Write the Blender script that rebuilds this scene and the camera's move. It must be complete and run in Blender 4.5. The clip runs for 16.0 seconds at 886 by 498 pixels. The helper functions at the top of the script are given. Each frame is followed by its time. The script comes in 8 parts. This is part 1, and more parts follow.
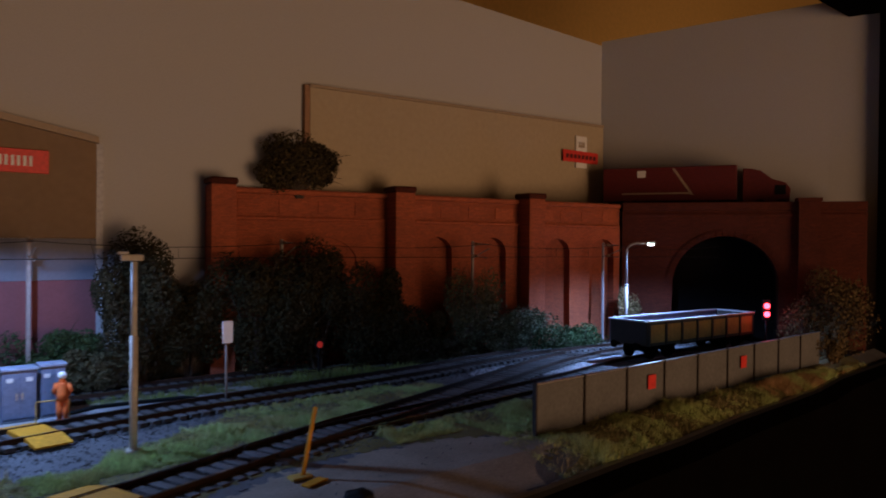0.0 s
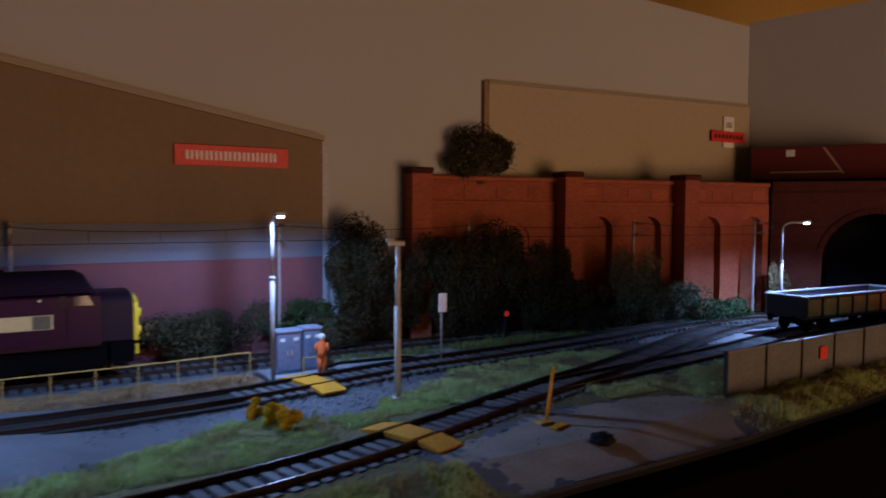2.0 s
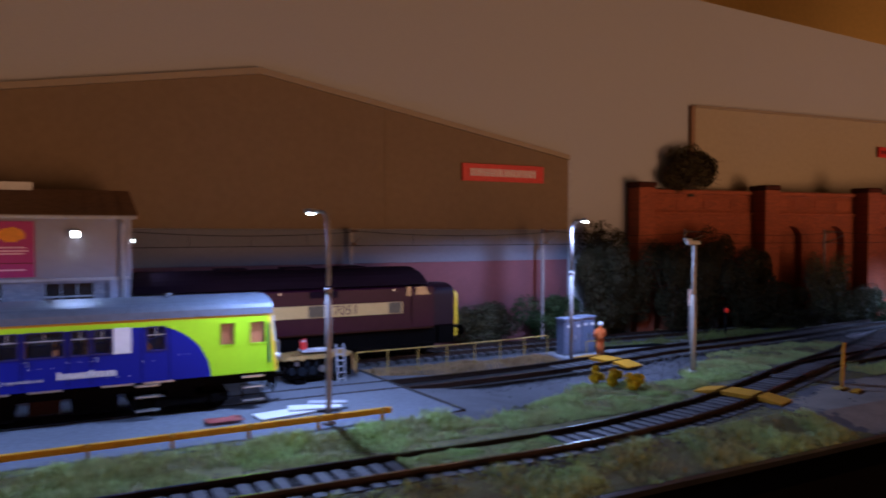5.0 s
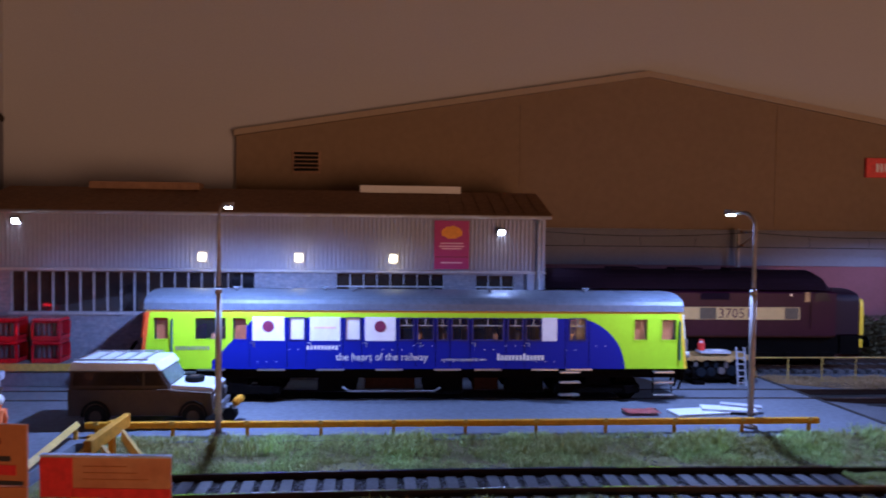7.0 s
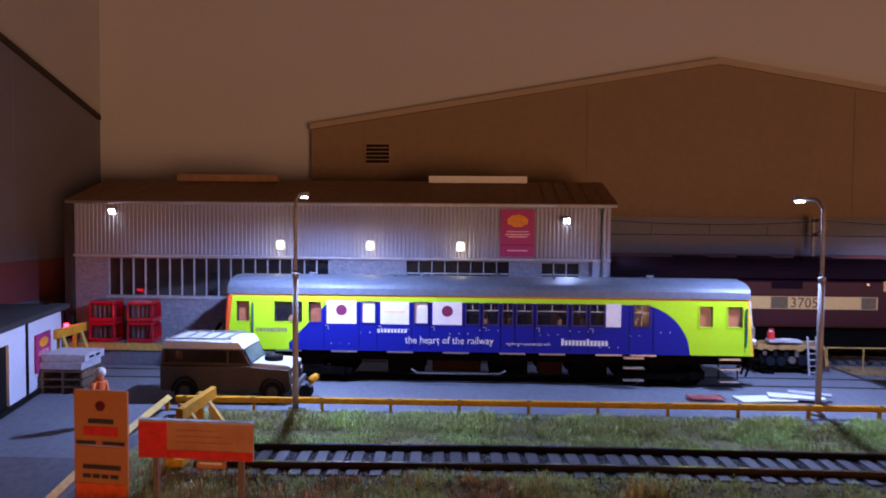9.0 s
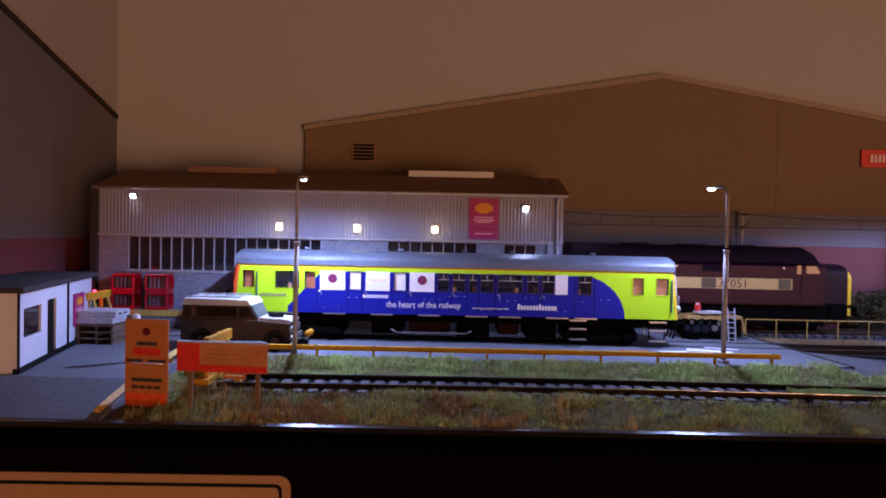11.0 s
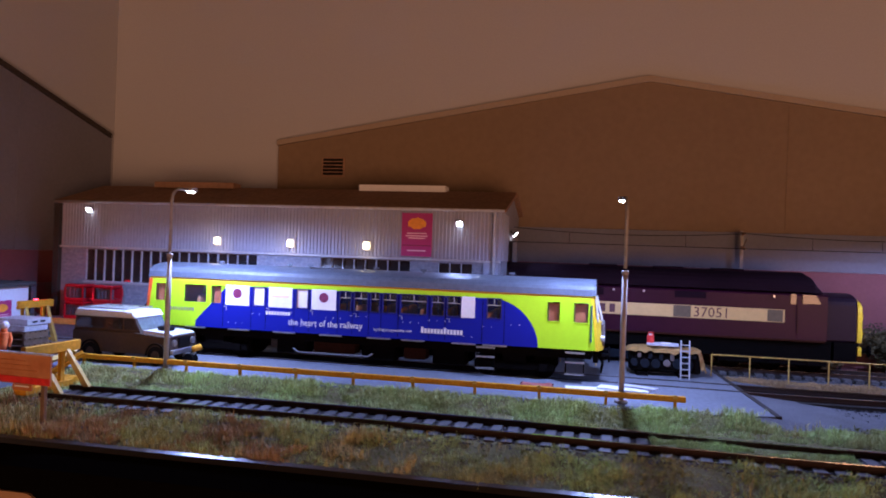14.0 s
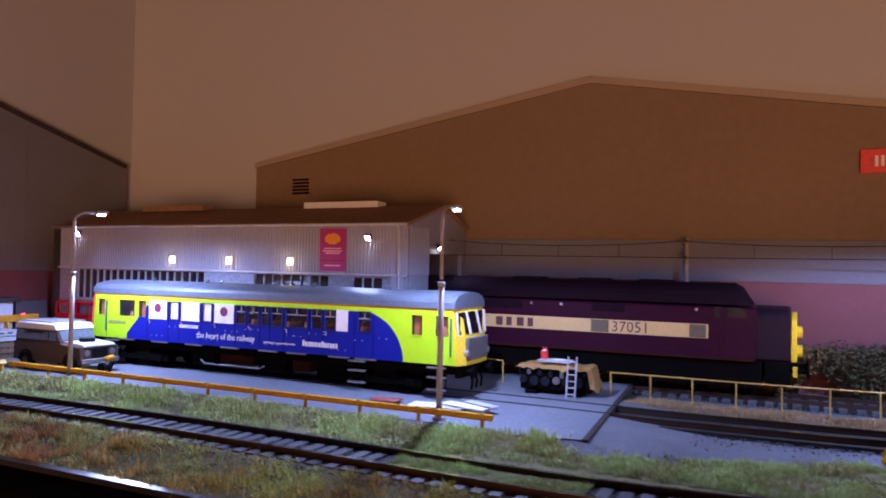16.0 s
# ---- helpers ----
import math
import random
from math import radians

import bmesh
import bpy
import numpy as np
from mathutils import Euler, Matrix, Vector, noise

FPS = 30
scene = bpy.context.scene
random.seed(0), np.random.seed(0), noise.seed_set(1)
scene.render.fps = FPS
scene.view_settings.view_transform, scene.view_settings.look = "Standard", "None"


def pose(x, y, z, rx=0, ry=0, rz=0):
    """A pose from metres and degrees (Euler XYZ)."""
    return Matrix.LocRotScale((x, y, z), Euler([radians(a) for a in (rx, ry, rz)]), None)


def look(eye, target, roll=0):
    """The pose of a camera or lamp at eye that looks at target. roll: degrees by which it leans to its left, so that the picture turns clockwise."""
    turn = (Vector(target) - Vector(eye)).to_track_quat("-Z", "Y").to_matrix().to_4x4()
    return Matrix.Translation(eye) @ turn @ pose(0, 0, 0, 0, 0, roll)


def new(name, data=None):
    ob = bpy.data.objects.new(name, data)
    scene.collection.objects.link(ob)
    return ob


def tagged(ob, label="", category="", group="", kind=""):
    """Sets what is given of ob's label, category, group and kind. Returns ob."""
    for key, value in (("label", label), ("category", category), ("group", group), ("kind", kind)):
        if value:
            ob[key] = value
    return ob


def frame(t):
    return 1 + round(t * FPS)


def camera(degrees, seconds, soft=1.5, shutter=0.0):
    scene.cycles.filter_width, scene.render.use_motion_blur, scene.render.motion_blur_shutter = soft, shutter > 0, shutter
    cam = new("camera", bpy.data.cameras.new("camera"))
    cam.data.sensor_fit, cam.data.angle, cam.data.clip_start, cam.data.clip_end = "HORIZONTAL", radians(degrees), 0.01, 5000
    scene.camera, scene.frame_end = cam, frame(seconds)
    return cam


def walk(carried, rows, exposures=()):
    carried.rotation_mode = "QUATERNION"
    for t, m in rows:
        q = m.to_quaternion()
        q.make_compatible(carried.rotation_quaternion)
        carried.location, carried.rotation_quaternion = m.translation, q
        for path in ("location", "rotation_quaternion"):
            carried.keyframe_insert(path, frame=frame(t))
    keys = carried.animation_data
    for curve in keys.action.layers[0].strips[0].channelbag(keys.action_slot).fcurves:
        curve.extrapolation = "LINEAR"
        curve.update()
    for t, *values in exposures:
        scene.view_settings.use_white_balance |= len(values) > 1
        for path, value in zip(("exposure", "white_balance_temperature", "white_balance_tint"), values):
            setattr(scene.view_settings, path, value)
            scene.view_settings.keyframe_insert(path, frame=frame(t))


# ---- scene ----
cam = camera(62.5, 16.0, soft=1.8, shutter=0.7)
EXPOSURES = [(0.0, -0.42, 5850, -11), (3.0, -0.34, 5750, -10), (5.5, -0.29, 6250, 4), (6.5, -0.27, 5700, 6), (8.0, -0.29, 6150, 11), (9.0, -0.10, 6600, 11), (11.5, -0.13, 7000, 17), (12.5, -0.11, 6700, 16), (14.0, 0.08, 6380, 15), (15.0, 0.15, 6400, 15), (16.0, 0.31, 6700, 15)]
LAMP, FLOOD, BULK, ROOM = 0.80, 0.062, 0.0022, 53.0  # watts of the small lamps and the assumed room lamp
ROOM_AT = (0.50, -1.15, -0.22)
PATH = [
    (0.0, (0.01735, 0.0085, 0.08755), (0.33735, 0.3925, 0.0833), 0.5),
    (0.5, (-0.00045, 0.01115, 0.0881), (0.3178, 0.3964, 0.07785), 0.7),
    (1.0, (-0.0032, -0.0008, 0.093), (0.2823, 0.40945, 0.078), 0.6),
    (1.5, (-0.02245, -0.0056, 0.09375), (0.2433, 0.4174, 0.07275), 0.3),
    (2.0, (-0.06615, -0.0056, 0.09775), (0.20035, 0.4164, 0.0705), 0.3),
    (2.5, (-0.0913, -0.01185, 0.0938), (0.1842, 0.4044, 0.06655), 0.5),
    (3.0, (-0.11415, -0.01475, 0.08855), (0.1641, 0.4, 0.06355), 0.6),
    (3.2, (-0.12355, -0.0118, 0.0891), (0.15345, 0.4037, 0.06335), 0.7),
    (5.3, (-0.2482, -0.00105, 0.08795), (-0.02895, 0.44795, 0.07545), 0.5),
    (5.5, (-0.2553, 0.0002, 0.08975), (-0.05055, 0.4562, 0.0735), 0.9),
    (6.0, (-0.26715, -0.00245, 0.09055), (-0.12265, 0.4758, 0.07205), 0.5),
    (6.5, (-0.2763, -0.00575, 0.09135), (-0.2008, 0.48825, 0.07435), 0.1),
    (7.0, (-0.2821, -0.00415, 0.0886), (-0.24935, 0.4946, 0.0726), 0.7),
    (7.5, (-0.2856, -0.0034, 0.0877), (-0.2681, 0.4961, 0.0717), 0.7),
    (8.0, (-0.2828, -0.00475, 0.0874), (-0.2908, 0.495, 0.07115), 0.5),
    (8.5, (-0.27385, -0.0039, 0.0883), (-0.2951, 0.49535, 0.06755), 0.4),
    (9.0, (-0.27935, -0.0157, 0.0863), (-0.29585, 0.48355, 0.06505), 0.5),
    (11.5, (-0.27085, -0.0873, 0.0668), (-0.2701, 0.41245, 0.0578), 1.2),
    (12.0, (-0.2642, -0.08685, 0.068), (-0.2577, 0.41315, 0.0595), 1.1),
    (12.5, (-0.2432, -0.0825, 0.06545), (-0.2422, 0.4175, 0.0612), 0.9),
    (13.0, (-0.2209, -0.0785, 0.0658), (-0.22915, 0.4215, 0.06255), 0.9),
    (13.5, (-0.17915, -0.0582, 0.06835), (-0.2339, 0.4388, 0.0661), 0.9),
    (14.0, (-0.1391, -0.03815, 0.06815), (-0.24835, 0.44985, 0.0704), 2.0),
    (14.5, (-0.1145, -0.0365, 0.07245), (-0.241, 0.44725, 0.07295), 1.7),
    (15.0, (-0.08605, -0.01015, 0.06525), (-0.21705, 0.47235, 0.071), 1.6),
    (15.5, (-0.03055, 0.0086, 0.07325), (-0.2163, 0.4726, 0.08), 1.5),
    (16.0, (0.0046, 0.0142, 0.0697), (-0.21215, 0.4647, 0.0812), 1.1),
]

def path_rows():
    return [(t, look(e, g, r)) for t, e, g, r in PATH]


walk(cam, path_rows(), EXPOSURES)

# ---- light ----
world = bpy.data.worlds.new("night_room")
scene.world = world
world.use_nodes = True
world.node_tree.nodes["Background"].inputs[0].default_value = (0.012, 0.010, 0.009, 1)
world.node_tree.nodes["Background"].inputs[1].default_value = 0.3

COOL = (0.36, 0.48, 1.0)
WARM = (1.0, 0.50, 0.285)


def lamp(name, kind, at, watts, colour, target=None, size=0.003, cone=160, blend=0.6):
    data = bpy.data.lights.new(name, kind)
    data.energy, data.color = watts, colour
    if kind == "AREA":
        data.shape, data.size = "DISK", size
    else:
        data.shadow_soft_size = size
    if kind == "SPOT":
        data.spot_size, data.spot_blend = radians(cone), blend
    ob = new(name, data)
    ob.matrix_world = look(at, target) if target else pose(*at)
    return ob


# ---- materials ----
def material(name, colour, rough=0.6, metal=0.0, second=None, scale=60.0, amount=0.5, fine=500.0, bump=0.15, depth=0.0004,
             spec=0.5, coat=0.0, random_tint=0.0, grain=0.16):
    """Two scales of noise over a base colour: broad stains towards 'second', fine grain, and relief."""
    m = bpy.data.materials.new(name)
    m.use_nodes = True
    nt = m.node_tree
    b = nt.nodes["Principled BSDF"]
    b.inputs["Roughness"].default_value = rough
    b.inputs["Metallic"].default_value = metal
    b.inputs["Specular IOR Level"].default_value = spec
    b.inputs["Coat Weight"].default_value = coat
    second = second or tuple(c * 0.72 for c in colour)
    tc = nt.nodes.new("ShaderNodeTexCoord")
    n1 = nt.nodes.new("ShaderNodeTexNoise")
    n1.inputs["Scale"].default_value, n1.inputs["Detail"].default_value = scale, 6
    n2 = nt.nodes.new("ShaderNodeTexNoise")
    n2.inputs["Scale"].default_value, n2.inputs["Detail"].default_value = fine, 4
    for n in (n1, n2):
        nt.links.new(tc.outputs["Object"], n.inputs["Vector"])
    ramp = nt.nodes.new("ShaderNodeMapRange")
    ramp.inputs[1].default_value, ramp.inputs[2].default_value = 0.35, 0.68
    ramp.inputs[4].default_value = amount
    nt.links.new(n1.outputs["Fac"], ramp.inputs[0])
    mix = nt.nodes.new("ShaderNodeMix")
    mix.data_type = "RGBA"
    mix.inputs[6].default_value, mix.inputs[7].default_value = (*colour, 1), (*second, 1)
    nt.links.new(ramp.outputs[0], mix.inputs[0])
    r2 = nt.nodes.new("ShaderNodeMapRange")
    r2.inputs[1].default_value, r2.inputs[2].default_value = 0.3, 0.7
    r2.inputs[3].default_value, r2.inputs[4].default_value = 1 - grain, 1 + grain
    nt.links.new(n2.outputs["Fac"], r2.inputs[0])
    mul = nt.nodes.new("ShaderNodeMix")
    mul.data_type, mul.blend_type = "RGBA", "MULTIPLY"
    mul.inputs[0].default_value = 1.0
    nt.links.new(mix.outputs[2], mul.inputs[6])
    nt.links.new(r2.outputs[0], mul.inputs[7])
    last = mul.outputs[2]
    if random_tint:
        info = nt.nodes.new("ShaderNodeObjectInfo")
        r3 = nt.nodes.new("ShaderNodeMapRange")
        r3.inputs[3].default_value, r3.inputs[4].default_value = 1 - random_tint, 1 + random_tint
        nt.links.new(info.outputs["Random"], r3.inputs[0])
        m3 = nt.nodes.new("ShaderNodeMix")
        m3.data_type, m3.blend_type = "RGBA", "MULTIPLY"
        m3.inputs[0].default_value = 1.0
        nt.links.new(last, m3.inputs[6])
        nt.links.new(r3.outputs[0], m3.inputs[7])
        last = m3.outputs[2]
    nt.links.new(last, b.inputs["Base Color"])
    if bump:
        bp = nt.nodes.new("ShaderNodeBump")
        bp.inputs["Strength"].default_value, bp.inputs["Distance"].default_value = bump, depth
        nt.links.new(n2.outputs["Fac"], bp.inputs["Height"])
        nt.links.new(bp.outputs[0], b.inputs["Normal"])
    return m


def courses(m, height=0.0011, length=0.0033, joint=0.55):
    """Brick courses on a material: mortar lines a little paler, recessed."""
    nt = m.node_tree
    b = nt.nodes["Principled BSDF"]
    src = b.inputs["Base Color"].links[0].from_socket
    tc = nt.nodes.new("ShaderNodeTexCoord")
    sp = nt.nodes.new("ShaderNodeSeparateXYZ")
    cb = nt.nodes.new("ShaderNodeCombineXYZ")
    br = nt.nodes.new("ShaderNodeTexBrick")
    nt.links.new(tc.outputs["Object"], sp.inputs[0])
    nt.links.new(sp.outputs[0], cb.inputs[0])
    nt.links.new(sp.outputs[2], cb.inputs[1])
    nt.links.new(cb.outputs[0], br.inputs["Vector"])
    br.inputs["Scale"].default_value = 1.0
    br.inputs["Brick Width"].default_value, br.inputs["Row Height"].default_value = length, height
    br.inputs["Mortar Size"].default_value = height * 0.09
    br.inputs["Color1"].default_value, br.inputs["Color2"].default_value = (1.12, 1.05, 1.0, 1), (0.80, 0.82, 0.86, 1)
    br.inputs["Mortar"].default_value = (joint, joint * 1.05, joint * 1.1, 1)
    mm = nt.nodes.new("ShaderNodeMix")
    mm.data_type, mm.blend_type = "RGBA", "MULTIPLY"
    mm.inputs[0].default_value = 1.0
    nt.links.new(src, mm.inputs[6])
    nt.links.new(br.outputs["Color"], mm.inputs[7])
    nt.links.new(mm.outputs[2], b.inputs["Base Color"])
    return m


def glow(name, colour, strength):
    m = bpy.data.materials.new(name)
    m.use_nodes = True
    b = m.node_tree.nodes["Principled BSDF"]
    b.inputs["Base Color"].default_value = (*colour, 1)
    b.inputs["Emission Color"].default_value = (*colour, 1)
    b.inputs["Emission Strength"].default_value = strength
    return m


def islands(m, low=0.6, high=1.35):
    """Vary a foliage material piece by piece."""
    nt = m.node_tree
    b = nt.nodes["Principled BSDF"]
    src = b.inputs["Base Color"].links[0].from_socket
    g = nt.nodes.new("ShaderNodeNewGeometry")
    r = nt.nodes.new("ShaderNodeMapRange")
    r.inputs[3].default_value, r.inputs[4].default_value = low, high
    nt.links.new(g.outputs["Random Per Island"], r.inputs[0])
    mm = nt.nodes.new("ShaderNodeMix")
    mm.data_type, mm.blend_type = "RGBA", "MULTIPLY"
    mm.inputs[0].default_value = 1.0
    nt.links.new(src, mm.inputs[6])
    nt.links.new(r.outputs[0], mm.inputs[7])
    nt.links.new(mm.outputs[2], b.inputs["Base Color"])
    return m


def glass(name, tint, rough=0.05, alpha=0.35):
    m = bpy.data.materials.new(name)
    m.use_nodes = True
    b = m.node_tree.nodes["Principled BSDF"]
    b.inputs["Base Color"].default_value = (*tint, 1)
    b.inputs["Roughness"].default_value = rough
    b.inputs["Alpha"].default_value = alpha
    return m


SKYBOARD = material("backscene_grey_paint", (0.42, 0.415, 0.42), 0.85, second=(0.38, 0.375, 0.38), scale=3, amount=0.5, fine=900, bump=0.02, spec=0.2, grain=0.03)
CARD_TAN = material("grey_tan_printed_card", (0.21, 0.145, 0.090), 0.85, second=(0.19, 0.13, 0.080), scale=12, fine=250, bump=0.04, spec=0.2, grain=0.05)
CARD_RM = material("beige_printed_card", (0.40, 0.33, 0.23), 0.85, second=(0.36, 0.30, 0.21), scale=12, fine=250, bump=0.04, spec=0.2, grain=0.05)
CARD_TRIM = material("pale_tan_card_trim", (0.33, 0.26, 0.19), 0.85, scale=30, amount=0.2, spec=0.2, grain=0.05)
CARD_GREY = material("pale_grey_cladding_card", (0.17, 0.17, 0.20), 0.8, scale=20, amount=0.3, spec=0.2, grain=0.05)
CARD_PINK = material("brick_red_base_card", (0.20, 0.075, 0.080), 0.85, second=(0.16, 0.062, 0.066), scale=60, fine=700, spec=0.2, bump=0.04, grain=0.06)
WALLPAINT = material("yellow_cream_room_paint", (0.80, 0.52, 0.17), 0.8, scale=2, amount=0.2, fine=120, bump=0.03, spec=0.2, grain=0.05)
# unseen walls and ceiling are made dark to hold back bounced lamplight
DARKWALL = material("bounce_cutting_brown_paint", (0.10, 0.075, 0.055), 0.85, scale=2, amount=0.3, fine=120, bump=0.03, spec=0.2, grain=0.05)
CEILPAINT = material("bounce_cutting_ceiling_paint", (0.14, 0.115, 0.09), 0.9, scale=2, amount=0.2, fine=90, bump=0.03, spec=0.2, grain=0.05)
CARPET = material("dark_brown_carpet", (0.08, 0.06, 0.05), 0.95, scale=8, fine=300)
FASCIA = material("black_painted_fascia", (0.0025, 0.0022, 0.0021), 0.85, second=(0.004, 0.0034, 0.003), scale=20, fine=300, bump=0.0, grain=0.05, spec=0.0)
GLOSSBLACK = material("glossy_black_edge_paint", (0.010, 0.010, 0.011), 0.28, second=(0.020, 0.019, 0.018), scale=40, fine=260, bump=0.25, depth=0.0006, spec=0.6)
BALLAST = material("grey_ballast", (0.14, 0.14, 0.155), 0.95, second=(0.085, 0.08, 0.08), scale=45, fine=900, bump=0.9, depth=0.0008, spec=0.2)
EARTH = material("brown_earth_scatter", (0.17, 0.12, 0.085), 0.95, second=(0.10, 0.075, 0.05), scale=60, fine=800, bump=0.8, depth=0.0008, spec=0.2)
CONCRETE = material("smooth_grey_concrete", (0.16, 0.17, 0.195), 0.8, second=(0.12, 0.125, 0.145), scale=18, amount=0.7, fine=420, bump=0.15, spec=0.3)
RAIL_SIDE = material("rusty_brown_rail", (0.038, 0.018, 0.012), 0.75, second=(0.026, 0.014, 0.010), scale=90, fine=900, spec=0.3)
RAIL_TOP = material("polished_rail_head", (0.50, 0.48, 0.47), 0.18, metal=1.0, second=(0.26, 0.22, 0.19), scale=120, fine=600, bump=0.05)
SLEEPER = material("weathered_dark_sleeper", (0.095, 0.090, 0.094), 0.65, second=(0.055, 0.050, 0.048), scale=80, fine=900, bump=0.35, spec=0.25, random_tint=0.25)
BED = material("dark_brown_ballast", (0.028, 0.024, 0.022), 0.95, second=(0.050, 0.044, 0.040), scale=120, fine=1400, bump=0.9, depth=0.0006, spec=0.1)
DARK_BROWN = material("dark_brown_matt", (0.035, 0.028, 0.025), 0.9, second=(0.06, 0.05, 0.042), scale=80, fine=900, bump=0.4, spec=0.2)
BRICK = courses(material("red_brick", (0.36, 0.095, 0.045), 0.85, second=(0.26, 0.07, 0.04), scale=50, fine=700, bump=0.3, spec=0.2, random_tint=0.12))
# darker tone of the brick; on the tunnel bridge it carries shade
BRICK_DARK = courses(material("darkened_red_brick", (0.085, 0.021, 0.012), 0.9, second=(0.045, 0.013, 0.009), scale=40, fine=700, bump=0.3, spec=0.2, random_tint=0.12))
BLACK = material("matt_black_paint", (0.008, 0.008, 0.009), 0.7, scale=40, bump=0.05, spec=0.12)
BORE_BLACK = material("tunnel_dark", (0.006, 0.005, 0.005), 0.95, scale=40, bump=0.1, spec=0.1)
CLAD = material("pale_grey_corrugated_steel", (0.29, 0.30, 0.37), 0.55, second=(0.23, 0.235, 0.29), scale=30, amount=0.5, fine=300, bump=0.08, grain=0.05)
SHEDWALL = courses(material("grey_rendered_shed_wall", (0.25, 0.255, 0.31), 0.75, second=(0.19, 0.19, 0.22), scale=35, fine=500, bump=0.2, spec=0.3), joint=0.78)
ROOF = material("brown_weathered_roof_sheet", (0.30, 0.17, 0.10), 0.8, second=(0.20, 0.12, 0.075), scale=25, fine=350, bump=0.25, spec=0.3)
STEEL = material("pale_grey_painted_steel", (0.38, 0.38, 0.40), 0.5, scale=60, amount=0.3, bump=0.05)
POST = material("galvanised_post", (0.25, 0.22, 0.21), 0.6, metal=0.1, second=(0.33, 0.29, 0.26), scale=70, bump=0.05)
CREAM_POST = material("cream_plastic", (0.46, 0.42, 0.36), 0.6, scale=60, bump=0.05)
YELLOW = material("worn_yellow_paint", (0.60, 0.28, 0.02), 0.75, second=(0.42, 0.19, 0.025), scale=90, fine=600, bump=0.12, spec=0.15)
PALE_YELLOW = material("pale_yellow_paint", (0.52, 0.34, 0.07), 0.6, second=(0.42, 0.27, 0.06), scale=90, bump=0.08)
WHITE = material("off_white_paint", (0.72, 0.71, 0.70), 0.6, second=(0.62, 0.60, 0.58), scale=50, amount=0.5, bump=0.05, grain=0.05)
RED = material("signal_red_paint", (0.62, 0.03, 0.025), 0.5, scale=60, amount=0.3, bump=0.05)
DARKRED = material("deep_red_plastic", (0.10, 0.005, 0.006), 0.6, scale=60, amount=0.3, bump=0.05)
MAGENTA = material("magenta_poster", (0.36, 0.018, 0.13), 0.6, second=(0.30, 0.02, 0.12), scale=60, amount=0.3, bump=0.03, grain=0.05)
ORANGE_INK = material("orange_ink", (0.75, 0.28, 0.02), 0.6, scale=60, amount=0.2, bump=0.0)
PINK_INK = material("pale_pink_ink", (0.75, 0.45, 0.50), 0.6, scale=60, amount=0.2, bump=0.0)


# ---- building helpers ----
def box(bm, x0, x1, y0, y1, z0, z1):
    v = [bm.verts.new((x, y, z)) for x in (x0, x1) for y in (y0, y1) for z in (z0, z1)]
    for q in ((0, 1, 3, 2), (4, 6, 7, 5), (0, 4, 5, 1), (2, 3, 7, 6), (0, 2, 6, 4), (1, 5, 7, 3)):
        bm.faces.new([v[i] for i in q])
    return v


def prism(bm, outline, axis, a, b):
    """Extrude a closed outline of (u, v) along x, y or z from a to b."""
    def at(u, v, w):
        return {"x": (w, u, v), "y": (u, w, v), "z": (u, v, w)}[axis]
    lo = [bm.verts.new(at(u, v, a)) for u, v in outline]
    hi = [bm.verts.new(at(u, v, b)) for u, v in outline]
    n = len(outline)
    bm.faces.new(lo[::-1])
    bm.faces.new(hi)
    for i in range(n):
        bm.faces.new((lo[i], lo[(i + 1) % n], hi[(i + 1) % n], hi[i]))


def tube(bm, pts, r, sides=8, r_end=None):
    """A round bar along a line of points."""
    pts = [Vector(p) for p in pts]
    rings = []
    for i, p in enumerate(pts):
        d = (pts[min(i + 1, len(pts) - 1)] - pts[max(i - 1, 0)]).normalized()
        ref = Vector((0, 0, 1)) if abs(d.z) < 0.9 else Vector((1, 0, 0))
        u = d.cross(ref).normalized()
        w = d.cross(u)
        rr = r if r_end is None else r + (r_end - r) * i / (len(pts) - 1)
        rings.append([bm.verts.new(p + (u * math.cos(2 * math.pi * k / sides) + w * math.sin(2 * math.pi * k / sides)) * rr) for k in range(sides)])
    for a, b in zip(rings, rings[1:]):
        for k in range(sides):
            bm.faces.new((a[k], a[(k + 1) % sides], b[(k + 1) % sides], b[k]))
    bm.faces.new(rings[0][::-1])
    bm.faces.new(rings[-1])


